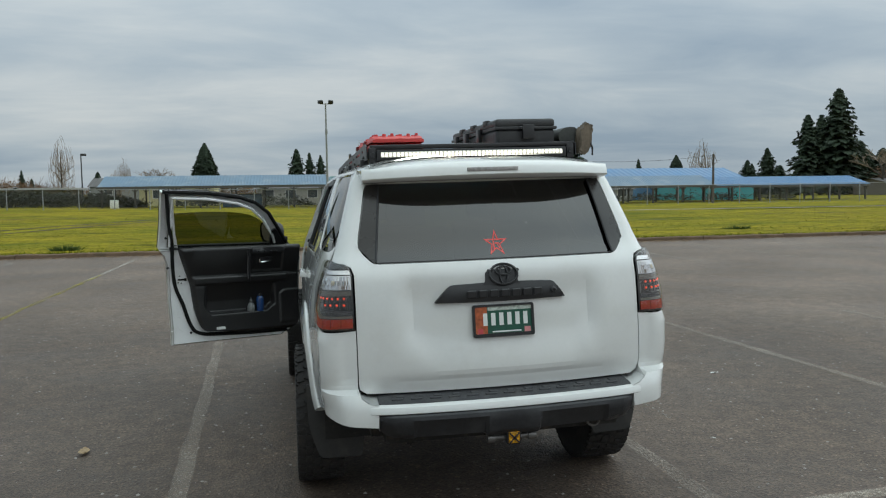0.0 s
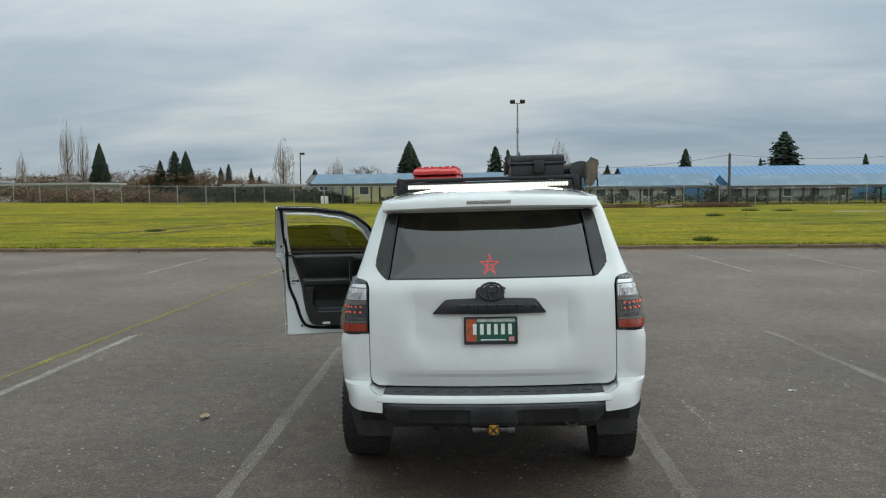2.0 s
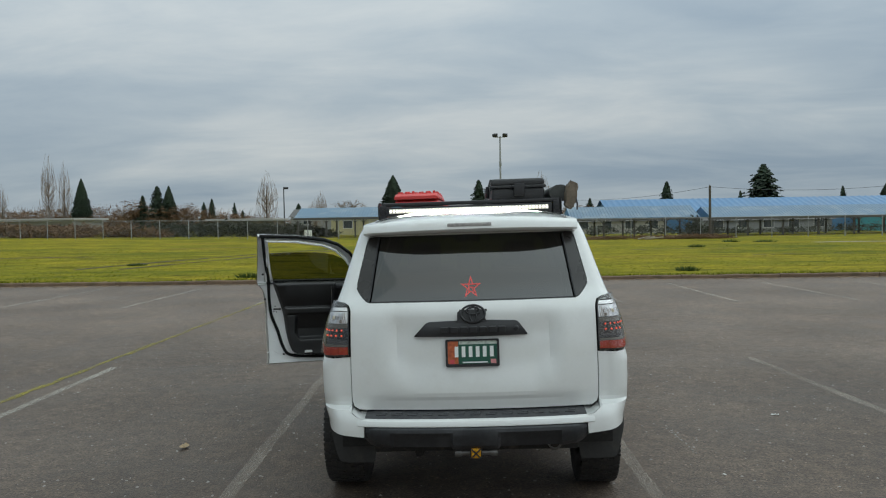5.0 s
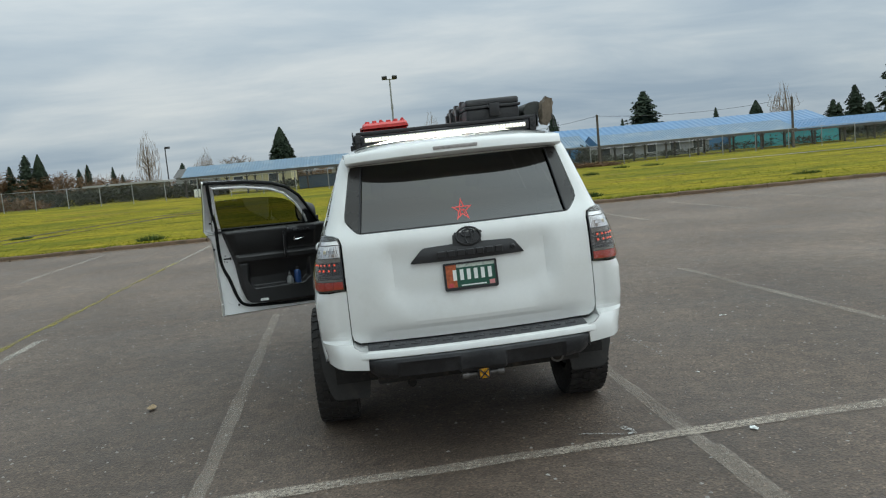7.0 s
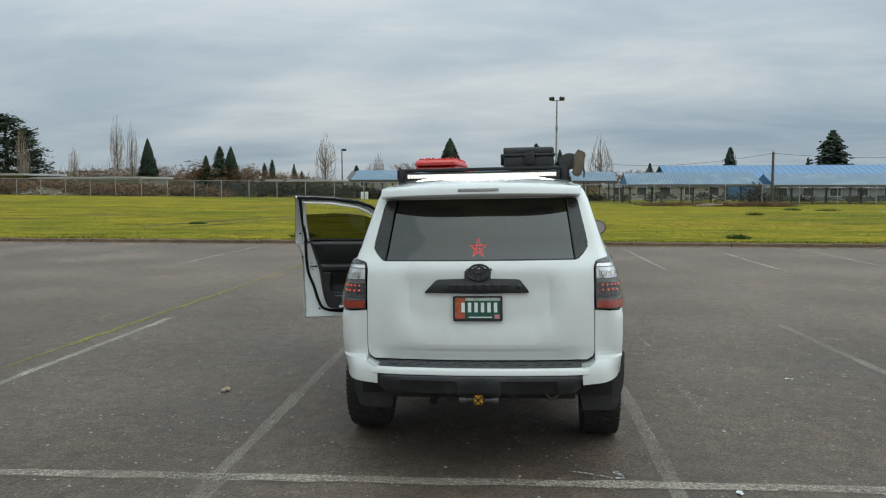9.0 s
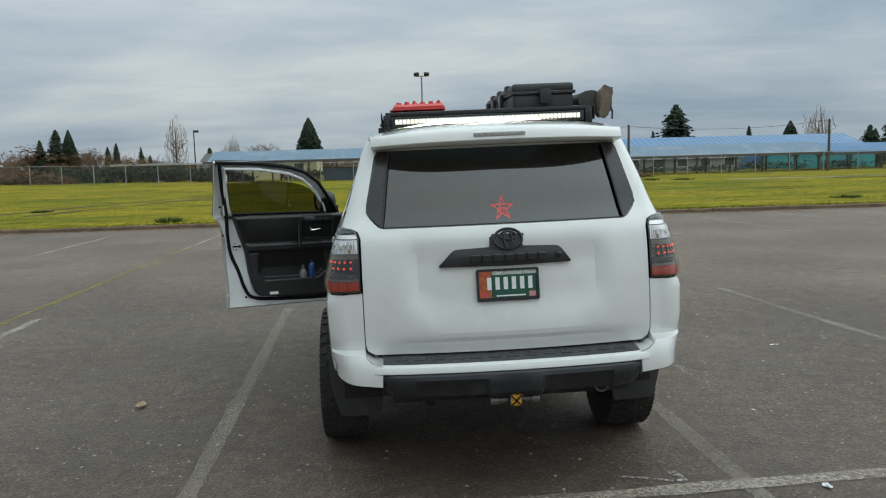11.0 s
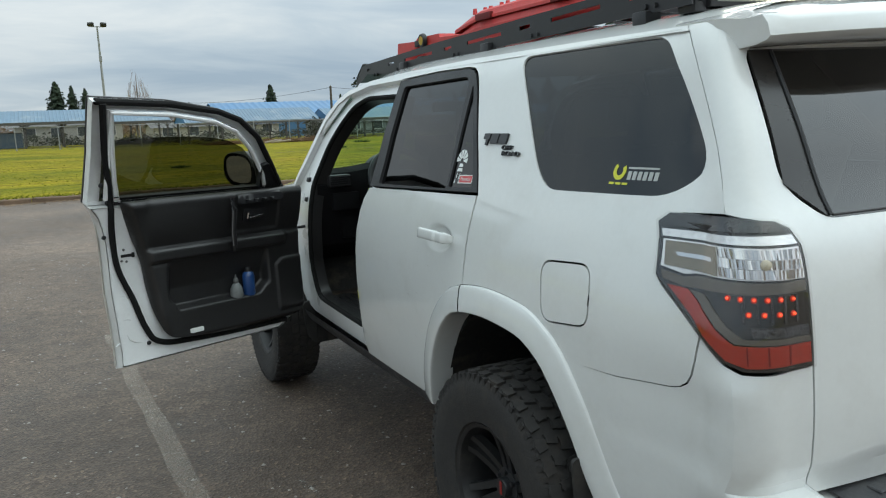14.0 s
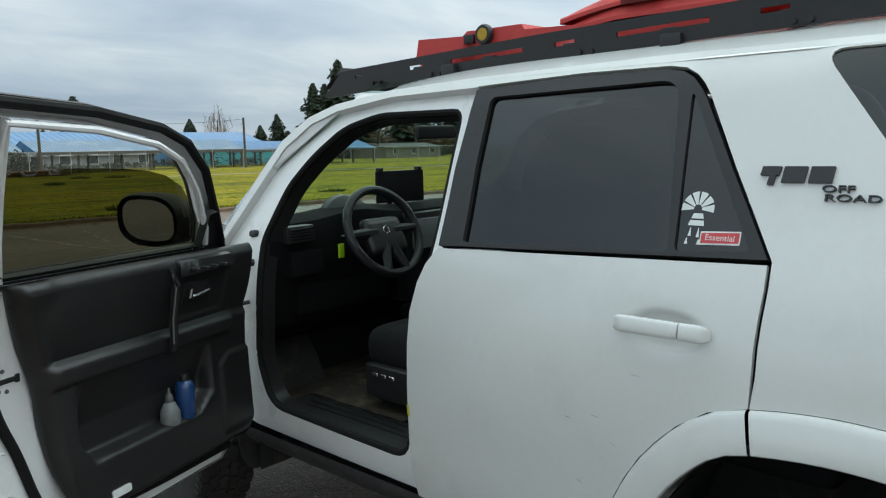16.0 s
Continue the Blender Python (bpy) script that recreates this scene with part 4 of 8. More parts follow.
    add_lathe(bm, [(.0005, .004), (.008, .003), (.012, 0), (.013, -.004)], Vector(p) + n * .014, n, 14)
    part("bulb", bm, surface("pale_bulb", (.62, .56, .42), .15, vary=.1, coat=.6), body, "pale bulb")

# ---- tailgate garnish, plate, sticker
def tail_to(u, z, out):
    return Vector((u, y_rear(u, z) + .020 - out - CY, z))


bm = bmesh.new()
GARN = rounded([(-.355, 1.205), (-.272, 1.290), (-.10, 1.296), (.10, 1.296), (.268, 1.290), (.331, 1.205), (.0, 1.20)], [.012, .02, .0, .0, .02, .012, 0])
add_sheet(bm, GARN, lambda a, b: (tail_to(a, b, .012 + .012 * math.sin(max(0, min(1, (b - 1.20) / .09)) * math.pi)), Vector((0, -1, 0))), step=.03, thick=.05, gap=0)
garn = part("plate_garnish", bm, BLACKP, tg, "matt black garnish bar")
bm = bmesh.new()
oval = [(.006 + .088 * math.cos(t), 1.335 + .066 * math.sin(t)) for t in [2 * math.pi * i / 28 for i in range(28)]]
foot = [(-.105, 1.285), (-.09, 1.30), (-.088, 1.345)] + [p for p in oval if p[1] > 1.345][::-1] + [(.078, 1.345), (.08, 1.30), (.095, 1.285)]
add_sheet(bm, foot, lambda a, b: (tail_to(a, b, .017), Vector((0, -1, 0))), step=.03, thick=.04, gap=0)
em = part("badge_base", bm, BLACKP, garn, "black badge plinth")
bm = bmesh.new()
def oval_ring(bm, cu, cz, ru, rz, r, out):
    add_tube(bm, [tail_to(cu + ru * math.cos(t), cz + rz * math.sin(t), out) for t in [2 * math.pi * i / 32 for i in range(32)]], r, 6, closed=True)
oval_ring(bm, .006, 1.335, .072, .050, .0065, .024)
oval_ring(bm, .006, 1.352, .040, .020, .005, .024)
oval_ring(bm, .006, 1.332, .020, .044, .005, .024)
part("badge_ring", bm, SATIN, em, "black oval badge")
bm = bmesh.new()
for i, w in enumerate((.05, .045, .045, .045, .045, .045, .045)):
    u = -.165 + i * .057
    p = tail_to(u, 1.243, .030)
    add_box(bm, u - w / 2, u + w / 2, p.y - .006, p.y + .008, 1.224, 1.262, .004, 1)
pieces("raised_bar", bm, SATIN, garn, "plain raised black bar")
bm = bmesh.new()
p = tail_to(.262, 1.245, .026)
add_lathe(bm, [(.004, -.012), (.010, -.012), (.016, -.006), (.017, .004)], p, (0, 1, 0), 16)
part("camera_lens", bm, SATIN, garn, "small round camera lens")

PLATE_Y = 3.800 - CY
plate = None
bm = bmesh.new()
add_sheet(bm, rounded([(-.160, 1.022), (.160, 1.022), (.160, 1.186), (-.160, 1.186)], .012), lambda a, b: (Vector((a - .004, PLATE_Y, b)), Vector((0, -1, 0))), holes=[rounded([(-.147, 1.040), (.147, 1.040), (.147, 1.175), (-.147, 1.175)], .008)], step=.06, thick=.012, gap=0)
pf = part("plate_frame", bm, SATIN, tg, "black number plate frame")
def plate_patch(name, u0, u1, z0, z1, out, mat, label=""):
    bm = bmesh.new()
    add_box(bm, u0 - .004, u1 - .004, PLATE_Y + .006 - out, PLATE_Y + .008, z0, z1)
    return part(name, bm, mat, pf, label)
plate_patch("plate_field", -.150, .150, 1.036, 1.178, 0, surface("plate_green", (.012, .085, .055), .35, vary=.25, scale=20, fine=150), "dark green number plate")
plate_patch("plate_picture", -.150, -.085, 1.036, 1.178, .0012, surface("plate_rust", (.42, .10, .035), .4, vary=.5, scale=25), "rust-coloured printed patch")
plate_patch("plate_band", -.08, .150, 1.155, 1.178, .0012, surface("plate_pale", (.45, .50, .45), .4, vary=.5, scale=45), "pale printed band")
WHITEP = surface("white_print", (.78, .80, .78), .45, vary=.05)
for i in range(6):
    u = -.095 + i * .042
    plate_patch("plate_bar", u - .011, u + .011, 1.080, 1.143, .002, WHITEP)
plate_patch("plate_line", -.06, .09, 1.045, 1.052, .002, WHITEP)
plate_patch("tax_sticker", -.135, -.108, 1.040, 1.066, .002, surface("red_sticker", (.55, .07, .08), .4), "red sticker")
plate_patch("tax_sticker", .108, .140, 1.040, 1.066, .002, surface("pink_sticker", (.62, .25, .25), .4), "pink sticker")
tilt = Matrix.Translation((0, PLATE_Y, 1.10)) @ Matrix.Rotation(radians(-6), 4, "X") @ Matrix.Translation((0, -PLATE_Y, -1.10))
pf.matrix_basis = tilt
RED_ST = surface("red_vinyl", (.80, .075, .065), .35, vary=.05)
bm = bmesh.new()
cu, cz, R0, R1 = -.003, 1.490, .066, .0252
outl = [(cu + (R0 if i % 2 == 0 else R1) * math.sin(i * math.pi / 5), cz + (R0 if i % 2 == 0 else R1) * 1.05 * math.cos(i * math.pi / 5)) for i in range(10)]
inn = [(cu + (a - cu) * .70, cz + (b - cz) * .70) for a, b in outl]
add_sheet(bm, outl, SKIN_Q, holes=[inn], step=.012, thick=0, gap=0, lift=-.0088)
for pts in ([(-.016, -.030), (-.008, -.028), (-.008, .012), (-.016, .012)], [(-.016, .014), (-.016, .021), (.020, .021), (.020, .014)], [(-.004, -.004), (-.004, .003), (.018, .003), (.018, -.004)], [(.004, -.006), (.010, -.006), (.022, -.024), (.015, -.026)]):
    add_sheet(bm, [(cu + a, cz + b) for a, b in pts], SKIN_Q, step=.012, thick=0, gap=0, lift=-.0086)
part("star_sticker", bm, RED_ST, tg, "red outlined star sticker")
bm = bmesh.new()
add_tube(bm, [SKIN_Q(-.62 + 1.24 * i / 20, 1.413)[0] + Vector((0, -.002, 0)) for i in range(21)], .003, 6)
part("glass_molding", bm, BLACKP, tg)

# ---- fronts: wings, bonnet, screen, pillars
FW_Y = 7.63
archF = [(FW_Y + .50 * math.cos(t), .45 + .52 * math.sin(t)) for t in [math.pi * (1.06 - 1.12 * i / 16) for i in range(17)]]
FENDER = [(7.295, 1.31), (7.295, .80)] + [p for p in archF if p[0] > 7.30] + [(8.2, .5), (8.46, .62), (8.46, 1.05), (8.2, 1.16), (7.8, 1.25)]
OPEN = rounded([(6.095, 1.38), (6.095, 1.797), (6.50, 1.80), (6.68, 1.757), (6.82, 1.662), (6.945, 1.535), (7.02, 1.34), (7.015, 1.04), (7.04, .84), (6.99, .66), (6.20, .65), (6.155, .86)], [.02, .05, .06, .06, .06, .06, .05, .08, .05, .09, .08, .05])
OUTER = [(6.03, 1.878), (6.43, 1.862), (6.71, 1.828), (6.857, 1.786), (6.995, 1.70), (7.115, 1.542), (7.22, 1.39), (7.29, 1.285), (7.29, .60), (7.12, .552), (6.165, .552), (6.168, .66), (6.165, .93), (6.145, 1.17), (6.06, 1.37), (6.055, 1.6), (6.035, 1.84)]
BAND_IN = [(6.035, 1.845), (6.42, 1.838), (6.69, 1.803), (6.83, 1.76), (6.962, 1.675), (7.08, 1.52), (7.18, 1.38), (7.255, 1.285)]
for s in (-1, 1):
    M = SIDE[s]
    sheet("front_wing", FENDER, M, WHITE, car, "white front wing")
    fr = sheet("door_aperture", OUTER, M, JAMB, car, "white door aperture with its sill", holes=[OPEN], gap=0, lift=-.032, thick=.018)
    sheet("aperture_trim", shrink(OPEN, -.025), M, TRIM, fr, "black inner trim round the aperture", holes=[shrink(OPEN, .010)], gap=0, lift=-.053, thick=.06)
    sheet("roof_rail", OUTER[:8] + BAND_IN[::-1], M, WHITE, car, "white roof side rail and screen pillar", gap=0, thick=.034, step=.04)
    bm = bmesh.new()
    add_tube(bm, [Vector(M(y, z)[0]) - M(y, z)[1] * .045 for y, z in densify(shrink(OPEN, .004), .04)], .014, 8, closed=True)
    part("door_seal", bm, SEALR, fr, "black rubber door seal")
    bm = bmesh.new()
    add_box(bm, s * .80 - .09, s * .80 + .09, 6.17 - CY, 6.98 - CY, .655, .668, .004)
    for k in range(4):
        add_box(bm, s * (.74 + k * .035) - .006, s * (.74 + k * .035) + .006, 6.22 - CY, 6.90 - CY, .667, .673)
    part("scuff_plate", bm, TRIM, fr, "black dusty scuff plate")
    # rocker below the doors
    bm = bmesh.new()
    rows = []
    for y in [5.42 + i * (7.26 - 5.42) / 14 for i in range(15)]:
        rows.append([Vector((s * a, y - CY, z)) for a, z in ((.935, .556), (.928, .53), (.905, .49), (.87, .455), (.80, .45), (.78, .56))])
    add_grid(bm, rows)
    part("rocker", bm, GREYP, car, "dark rocker panel")
    # strip between pillar and screen
    bm = bmesh.new()
    scr = lambda t: Vector((s * (.86 - .16 * t), 7.33 - .84 * t + .03 - CY, 1.34 + .56 * (t ** .9)))
    line = [(7.29, 1.285), (7.22, 1.39), (7.115, 1.542), (6.995, 1.70), (6.857, 1.786), (6.71, 1.828), (6.48, 1.856)]
    add_grid(bm, [[Vector(M(y, z)[0]), scr(min(1, max(0, (z - 1.34) / .56)) ** (1 / .9)) + Vector((0, .0, .004))] for y, z in line])
    part("screen_pillar", bm, WHITE, car, "white windscreen pillar")
bm = bmesh.new()
rows = []
for i in range(13):
    t = i / 12
    w = .86 - .16 * t
    rows.append([Vector((w * k / 8, 7.36 - .84 * t + .10 * (1 - (k / 8) ** 2) - CY, 1.34 + .56 * t ** .9)) for k in range(-8, 9)])
add_grid(bm, rows)
scn = part("windscreen", bm, SCREEN, car, "clear green-tinted windscreen")
scn.visible_shadow = False
bm = bmesh.new()
rows = []
for i in range(11):
    t = i / 10
    y = 7.33 + (8.50 - 7.33) * t
    w = .86 - .10 * t * t
    rows.append([Vector((w * k / 8, y + .06 * (1 - (k / 8) ** 2) - CY, 1.315 - .13 * t - .05 * t ** 4 + .06 * (1 - (k / 8) ** 4))) for k in range(-8, 9)])
add_grid(bm, rows)
part("bonnet", bm, WHITE, car, "white bonnet")
bm = bmesh.new()
rows = []
for z, o in ((.50, -.10), (.62, .0), (.80, .03), (.98, .03), (1.08, .0), (1.13, -.04)):
    rows.append([Vector((.86 * k / 8, 8.52 + o + .10 * (1 - abs(k / 8) ** 2.5) - CY, z)) for k in range(-8, 9)])
add_grid(bm, rows)
part("front_bumper", bm, WHITE, car, "white front bumper")

# ---- wheel wells and mud flaps
FLAP = surface("black_flap_rubber", (.026, .025, .024), .6, vary=.25, scale=10, dirt=(.07, .06, .05), dirt_amount=.5, dirt_scale=6)
for s in (-1, 1):
    for yy, zz in ((4.86, .50), (FW_Y, .46)):
        bm = bmesh.new()
        rows = []
        for i in range(15):
            t = math.pi * (-.06 + 1.12 * i / 14)
            rows.append([Vector((s * a, yy + .53 * math.cos(t) - CY, zz + .535 * math.sin(t))) for a in (.52, .70, .90)])
        vs = add_grid(bm, rows)
        bm.faces.new([r[0] for r in vs])
        part("wheel_well", bm, WELL, car, "dusty dark wheel well")
    bm = bmesh.new()
    flap = rounded([(-.965, .70), (-.958, .47), (-.918, .325), (-.895, .280), (-.665, .274), (-.645, .42), (-.645, .70)], [.02, .05, .05, .04, .02, .05, .02])
    add_sheet(bm, flap, lambda a, b: (Vector((s * (-a + .030), 4.385 + (b - .3) * .05 + max(0, -a - .90) * .25 - CY, b)), Vector((0, -1, 0))), step=.05, thick=.012, gap=0)
    part("mud_flap", bm, FLAP, car, "black rubber mud flap")
    bm = bmesh.new()
    flap = rounded([(-.95, .60), (-.94, .40), (-.90, .34), (-.72, .34), (-.66, .46), (-.66, .62)], .04)
    add_sheet(bm, flap, lambda a, b: (Vector((s * -a, 7.17 + (b - .3) * .10 - CY, b)), Vector((0, -1, 0))), step=.05, thick=.012, gap=0)
    part("mud_flap", bm, FLAP, car, "black rubber mud flap")

# ---- wheels
TR = .413


def make_wheel():
    hub = bmesh.new()
    # tyre turned about x; the outer face towards -x
    prof = [(.222, -.105), (.235, -.122), (.30, -.136), (.355, -.137), (.385, -.131), (.398, -.120), (.402, -.10), (.403, 0), (.402, .10), (.398, .120), (.385, .131), (.30, .136), (.235, .122), (.222, .105)]
    add_lathe(hub, prof, (0, 0, 0), (1, 0, 0), 56)
    tread = bmesh.new()
    n = 72
    for i in range(n):
        t = 2 * math.pi * i / n
        for j, (a, b, sh) in enumerate(((-.129, -.092, .0), (-.087, -.049, .5), (-.044, -.003, .15), (.003, .044, .65), (.049, .087, .3), (.092, .129, .8))):
            m = Matrix.Rotation(t + (sh + .10 * math.sin(i * 2.1 + j * 1.7)) * 2 * math.pi / n, 4, "X") @ Matrix.Rotation((.22 if (i + j) % 2 else -.22), 4, "Z")
            k = .45 + .05 * math.sin(i * 1.3 + j)
            add_box(tread, a, b, -k * math.pi * TR / n * 1.75, k * math.pi * TR / n * 1.75, .398, TR - (.004 if j in (0, 5) else 0), 0, 1, m)
        for sd in (-1, 1):      # shoulder lugs on the sidewall
            m = Matrix.Rotation(t + .25 * 2 * math.pi / n, 4, "X")
            add_box(tread, sd * .126 - .007, sd * .126 + .007, -.009, .009, .368, .402, 0, 1, m)
    rim = bmesh.new()
    add_lathe(rim, [(.226, -.108), (.232, -.112), (.228, -.118), (.214, -.112), (.205, -.09), (.195, -.03), (.19, .10), (.0005, .10)], (0, 0, 0), (1, 0, 0), 40)
    spokes = []
    for i in range(6):
        b = bmesh.new()
        m = Matrix.Rotation(2 * math.pi * i / 6, 4, "X")
        for off in (-.020, .020):
            pts = [(-.040, off * .9, .05), (-.052, off * 1.0, .11), (-.072, off * 1.25, .17), (-.092, off * 1.5, .207)]
            rows = []
            for x, y, z in pts:
                rows.append([m @ Vector(p) for p in ((x + .03, y - .016, z), (x, y - .012, z), (x, y + .012, z), (x + .03, y + .016, z))])
            vs = add_grid(b, rows)
        spokes.append(b)
    cap = bmesh.new()
    add_lathe(cap, [(.0005, -.070), (.030, -.070), (.034, -.062), (.036, -.048), (.062, -.046), (.066, -.03), (.066, .0)], (0, 0, 0), (1, 0, 0), 24)
    for i in range(6):
        t = 2 * math.pi * (i + .5) / 6
        add_lathe(cap, [(.0005, -.058), (.008, -.058), (.009, -.04)], (0, .050 * math.cos(t), .050 * math.sin(t)), (1, 0, 0), 6)
    return hub, tread, rim, spokes, cap


RIM = surface("matt_black_alloy", (.016, .016, .017), .42, vary=.2, dirt=(.09, .08, .07), dirt_amount=.35, dirt_scale=12)
wheel_parts = None
inv = car.matrix_basis.inverted()
for s, yy in ((-1, 4.84), (-1, FW_Y), (1, 4.84), (1, FW_Y)):
    root_m = inv @ Matrix.Translation((1.10 + s * (.88 if yy < 6 else .935), yy, TR)) @ Matrix.Rotation(0 if s < 0 else math.pi, 4, "Z")
    if wheel_parts is None:
        hub, tread, rim, spokes, cap = make_wheel()
        w = part("wheel", rim, RIM, car, "black alloy wheel with a chunky all-terrain tyre")
        ty = part("tyre", hub, RUBBER, w, "dusty all-terrain tyre")
        tr = part("tread", tread, RUBBER, w, smooth=False)
        sps = [part("spoke", b, RIM, w) for b in spokes]
        cp = part("hub_cap", cap, SATIN, w)
        bm = bmesh.new()
        add_box(bm, -.0735, -.069, -.006, .006, -.024, .024, .002, 1)
        mark = part("hub_mark", bm, surface("red_hub_mark", (.30, .02, .016), .4), w, "red mark on the hub cap")
        wheel_parts = [ty, tr, *sps, cp, mark]
        w.matrix_basis = root_m
        first = w
    else:
        w = first.copy()
        scene.collection.objects.link(w)
        w.matrix_basis = root_m
        for p0 in wheel_parts:
            c = p0.copy()
            scene.collection.objects.link(c)
            c.parent = w

# ---- door handles, badges and stickers on the left and right sides
def on_side(s, y, z, out):
    p, n = SIDE[s](y, z)
    return Vector(p) + n * out, n


def side_frame(s, y, z, out):
    """x along the car to the rear on the left side, y up, z outwards."""
    p, n = on_side(s, y, z, out)
    a = Vector((0, s, 0)) if s < 0 else Vector((0, 1, 0))
    b = n.cross(a).normalized()
    return Matrix((( a.x, b.x, n.x, p.x), (a.y, b.y, n.y, p.y), (a.z, b.z, n.z, p.z), (0, 0, 0, 1)))


def handle_bar(s, y0, y1, z, ends):
    """A rounded length of handle; ends = how far each end tapers towards the panel."""
    bm = bmesh.new()
    rows = []
    n = 14
    for i in range(n + 1):
        t = i / n
        y = y0 + (y1 - y0) * t
        e = min(1.0, (t + .02) / ends[0], (1.02 - t) / ends[1])
        k = math.sin(math.pi / 2 * e) ** .55
        out, hh = .014 + .030 * k, .0120 + .0080 * k
        rows.append([on_side(s, y, z + hh * math.copysign(abs(math.sin(a)) ** .62, math.sin(a)), out - .013 + .013 * max(0.0, math.cos(a)) ** .45)[0] for a in [math.pi * (.5 - j / 8) for j in range(9)]]
                    + [on_side(s, y, z - hh * .7, out - .022)[0], on_side(s, y, z + hh * .7, out - .022)[0]])
    vs = add_grid(bm, rows, close_u=True)
    bm.faces.new(vs[0])
    bm.faces.new(vs[-1][::-1])
    return bm


def add_door_handle(s, y0, y1, z, parent):
    h = part("door_handle", handle_bar(s, y0 + .066, y1, z, (.05, .22)), WHITE, parent, "white pull handle")
    part("handle_cap", handle_bar(s, y0, y0 + .0635, z, (.35, .06)), WHITE, h)


doors = {o.name: o for o in car.children if o.name.startswith("rear_door")}
for s, d in zip((-1, 1), doors.values()):
    add_door_handle(s, 5.182, 5.418, 1.236, d)
left_door = list(doors.values())[0]

SCUFF = surface("scuffed_primer", (.48, .47, .45), .7, vary=.3, scale=60)
for y, z, L0, a in ((5.36, 1.115, .035, .05), (5.46, 1.155, .02, -.1), (5.55, .97, .03, .15), (5.47, .99, .035, .1), (5.52, .80, .03, .5), (5.42, .93, .02, .4)):
    bm = bmesh.new()
    ca, sa = math.cos(a) * L0 / 2, math.sin(a) * L0 / 2
    add_sheet(bm, [(y - ca, z - sa - .0006), (y + ca * .2, z - .001), (y + ca, z + sa), (y - ca * .1, z + .0009)], SIDE[-1], step=.05, thick=0, gap=0, lift=.0012)
    part("scratch", bm, SCUFF, left_door, "grey scratch in the paint")


quarters = [o for o in car.children if o.name.startswith("quarter_panel")]
for s, qp in zip((-1, 1), quarters):
    # raised black badge drawn as plain blocks
    bm = bmesh.new()
    for y0, y1, z0, z1 in ((5.125, 5.085, 1.588, 1.607), (5.108, 5.095, 1.568, 1.588), (5.078, 5.03, 1.573, 1.607), (5.022, 4.975, 1.573, 1.607)):
        add_sheet(bm, [(y0, z0), (y1, z0), (y1 - .004, z1), (y0 - .004, z1)], SIDE[s], step=.05, thick=.010, gap=0, lift=.008)
    pieces("side_badge", bm, SATIN, qp, "black raised badge block")
    for word, y, z, wide in (("OFF", 4.960, 1.5605, 1.75), ("ROAD", 4.930, 1.5420, 1.85)):
        bm = bmesh.new()
        add_text(bm, word, .0215, side_frame(s, y, z, .004) @ Matrix.Diagonal((wide, 1.0, 1.0, 1)), .004)
        part("badge_letters", bm, SATIN, qp, "black raised letters")
    # dark crescent painting the shade at the finger notch's edge
    bm = bmesh.new()
    p, n = on_side(s, 4.395, 1.165, .001)
    moon = [(4.394 + .006 * math.cos(t), 1.165 + .017 * math.sin(t)) for t in [math.pi * (.5 + i / 10) for i in range(11)]]
    add_sheet(bm, moon[::-1] if s > 0 else moon, SIDE[s], step=.05, thick=0, gap=0, lift=.0012)
    part("finger_notch", bm, HOLLOW_SHADE, qp)
YEL, GRY = surface("yellow_vinyl", (.62, .60, .04), .4), surface("grey_vinyl", (.42, .43, .42), .4)
qp = quarters[0]
bm = bmesh.new()
c = (4.395, 1.512)
ring = [(c[0] - .024 * math.cos(t), c[1] + .024 * math.sin(t)) for t in [math.radians(-230 + 15 * i) for i in range(19)]]
ring += [(c[0] - .012 * math.cos(t), c[1] + .012 * math.sin(t)) for t in [math.radians(-230 + 15 * i) for i in range(18, -1, -1)]]
add_sheet(bm, ring, SIDE[-1], step=.05, thick=0, gap=0, lift=-.0048)
for a in (4.425, 4.400, 4.375):
    add_sheet(bm, [(a, 1.476), (a - .02, 1.476), (a - .02, 1.482), (a, 1.482)], SIDE[-1], step=.05, thick=0, gap=0, lift=-.0048)
pieces("window_sticker", bm, YEL, qp, "yellow sticker on the side window")
bm = bmesh.new()
for a in range(6):
    y = 4.362 - a * .018
    add_sheet(bm, [(y, 1.490), (y - .013, 1.490), (y - .013, 1.512), (y, 1.512)], SIDE[-1], step=.05, thick=0, gap=0, lift=-.0048)
add_sheet(bm, [(4.365, 1.518), (4.262, 1.518), (4.262, 1.523), (4.365, 1.523)], SIDE[-1], step=.05, thick=0, gap=0, lift=-.0048)
pieces("window_sticker", bm, GRY, qp, "grey sticker bar on the side window")
bm = bmesh.new()
add_sheet(bm, [(5.245, 1.432), (5.150, 1.436), (5.150, 1.466), (5.245, 1.462)], SIDE[-1], step=.05, thick=.0, gap=0, lift=-.0048)
stk = part("window_sticker", bm, WHITEP, left_door, "white-edged red sticker with white lettering")
bm = bmesh.new()
add_sheet(bm, [(5.242, 1.4355), (5.153, 1.4395), (5.153, 1.4625), (5.242, 1.4585)], SIDE[-1], step=.05, thick=.0, gap=0, lift=-.0042)
part("sticker_field", bm, surface("red_label", (.62, .06, .07), .4), stk)
bm = bmesh.new()
add_text(bm, "Essential", .0205, side_frame(-1, 5.1975, 1.449, -.0036) @ Matrix.Diagonal((1.0, 1.0, 1.0, 1)), .0002)
part("sticker_letters", bm, WHITEP, stk, "white lettering")
bm = bmesh.new()       # a cut-out sticker, as plain pale shapes
pale = lambda pts: add_sheet(bm, [(5.262 - a, 1.43 + b) for a, b in pts], SIDE[-1], step=.03, thick=0, gap=0, lift=-.0048)
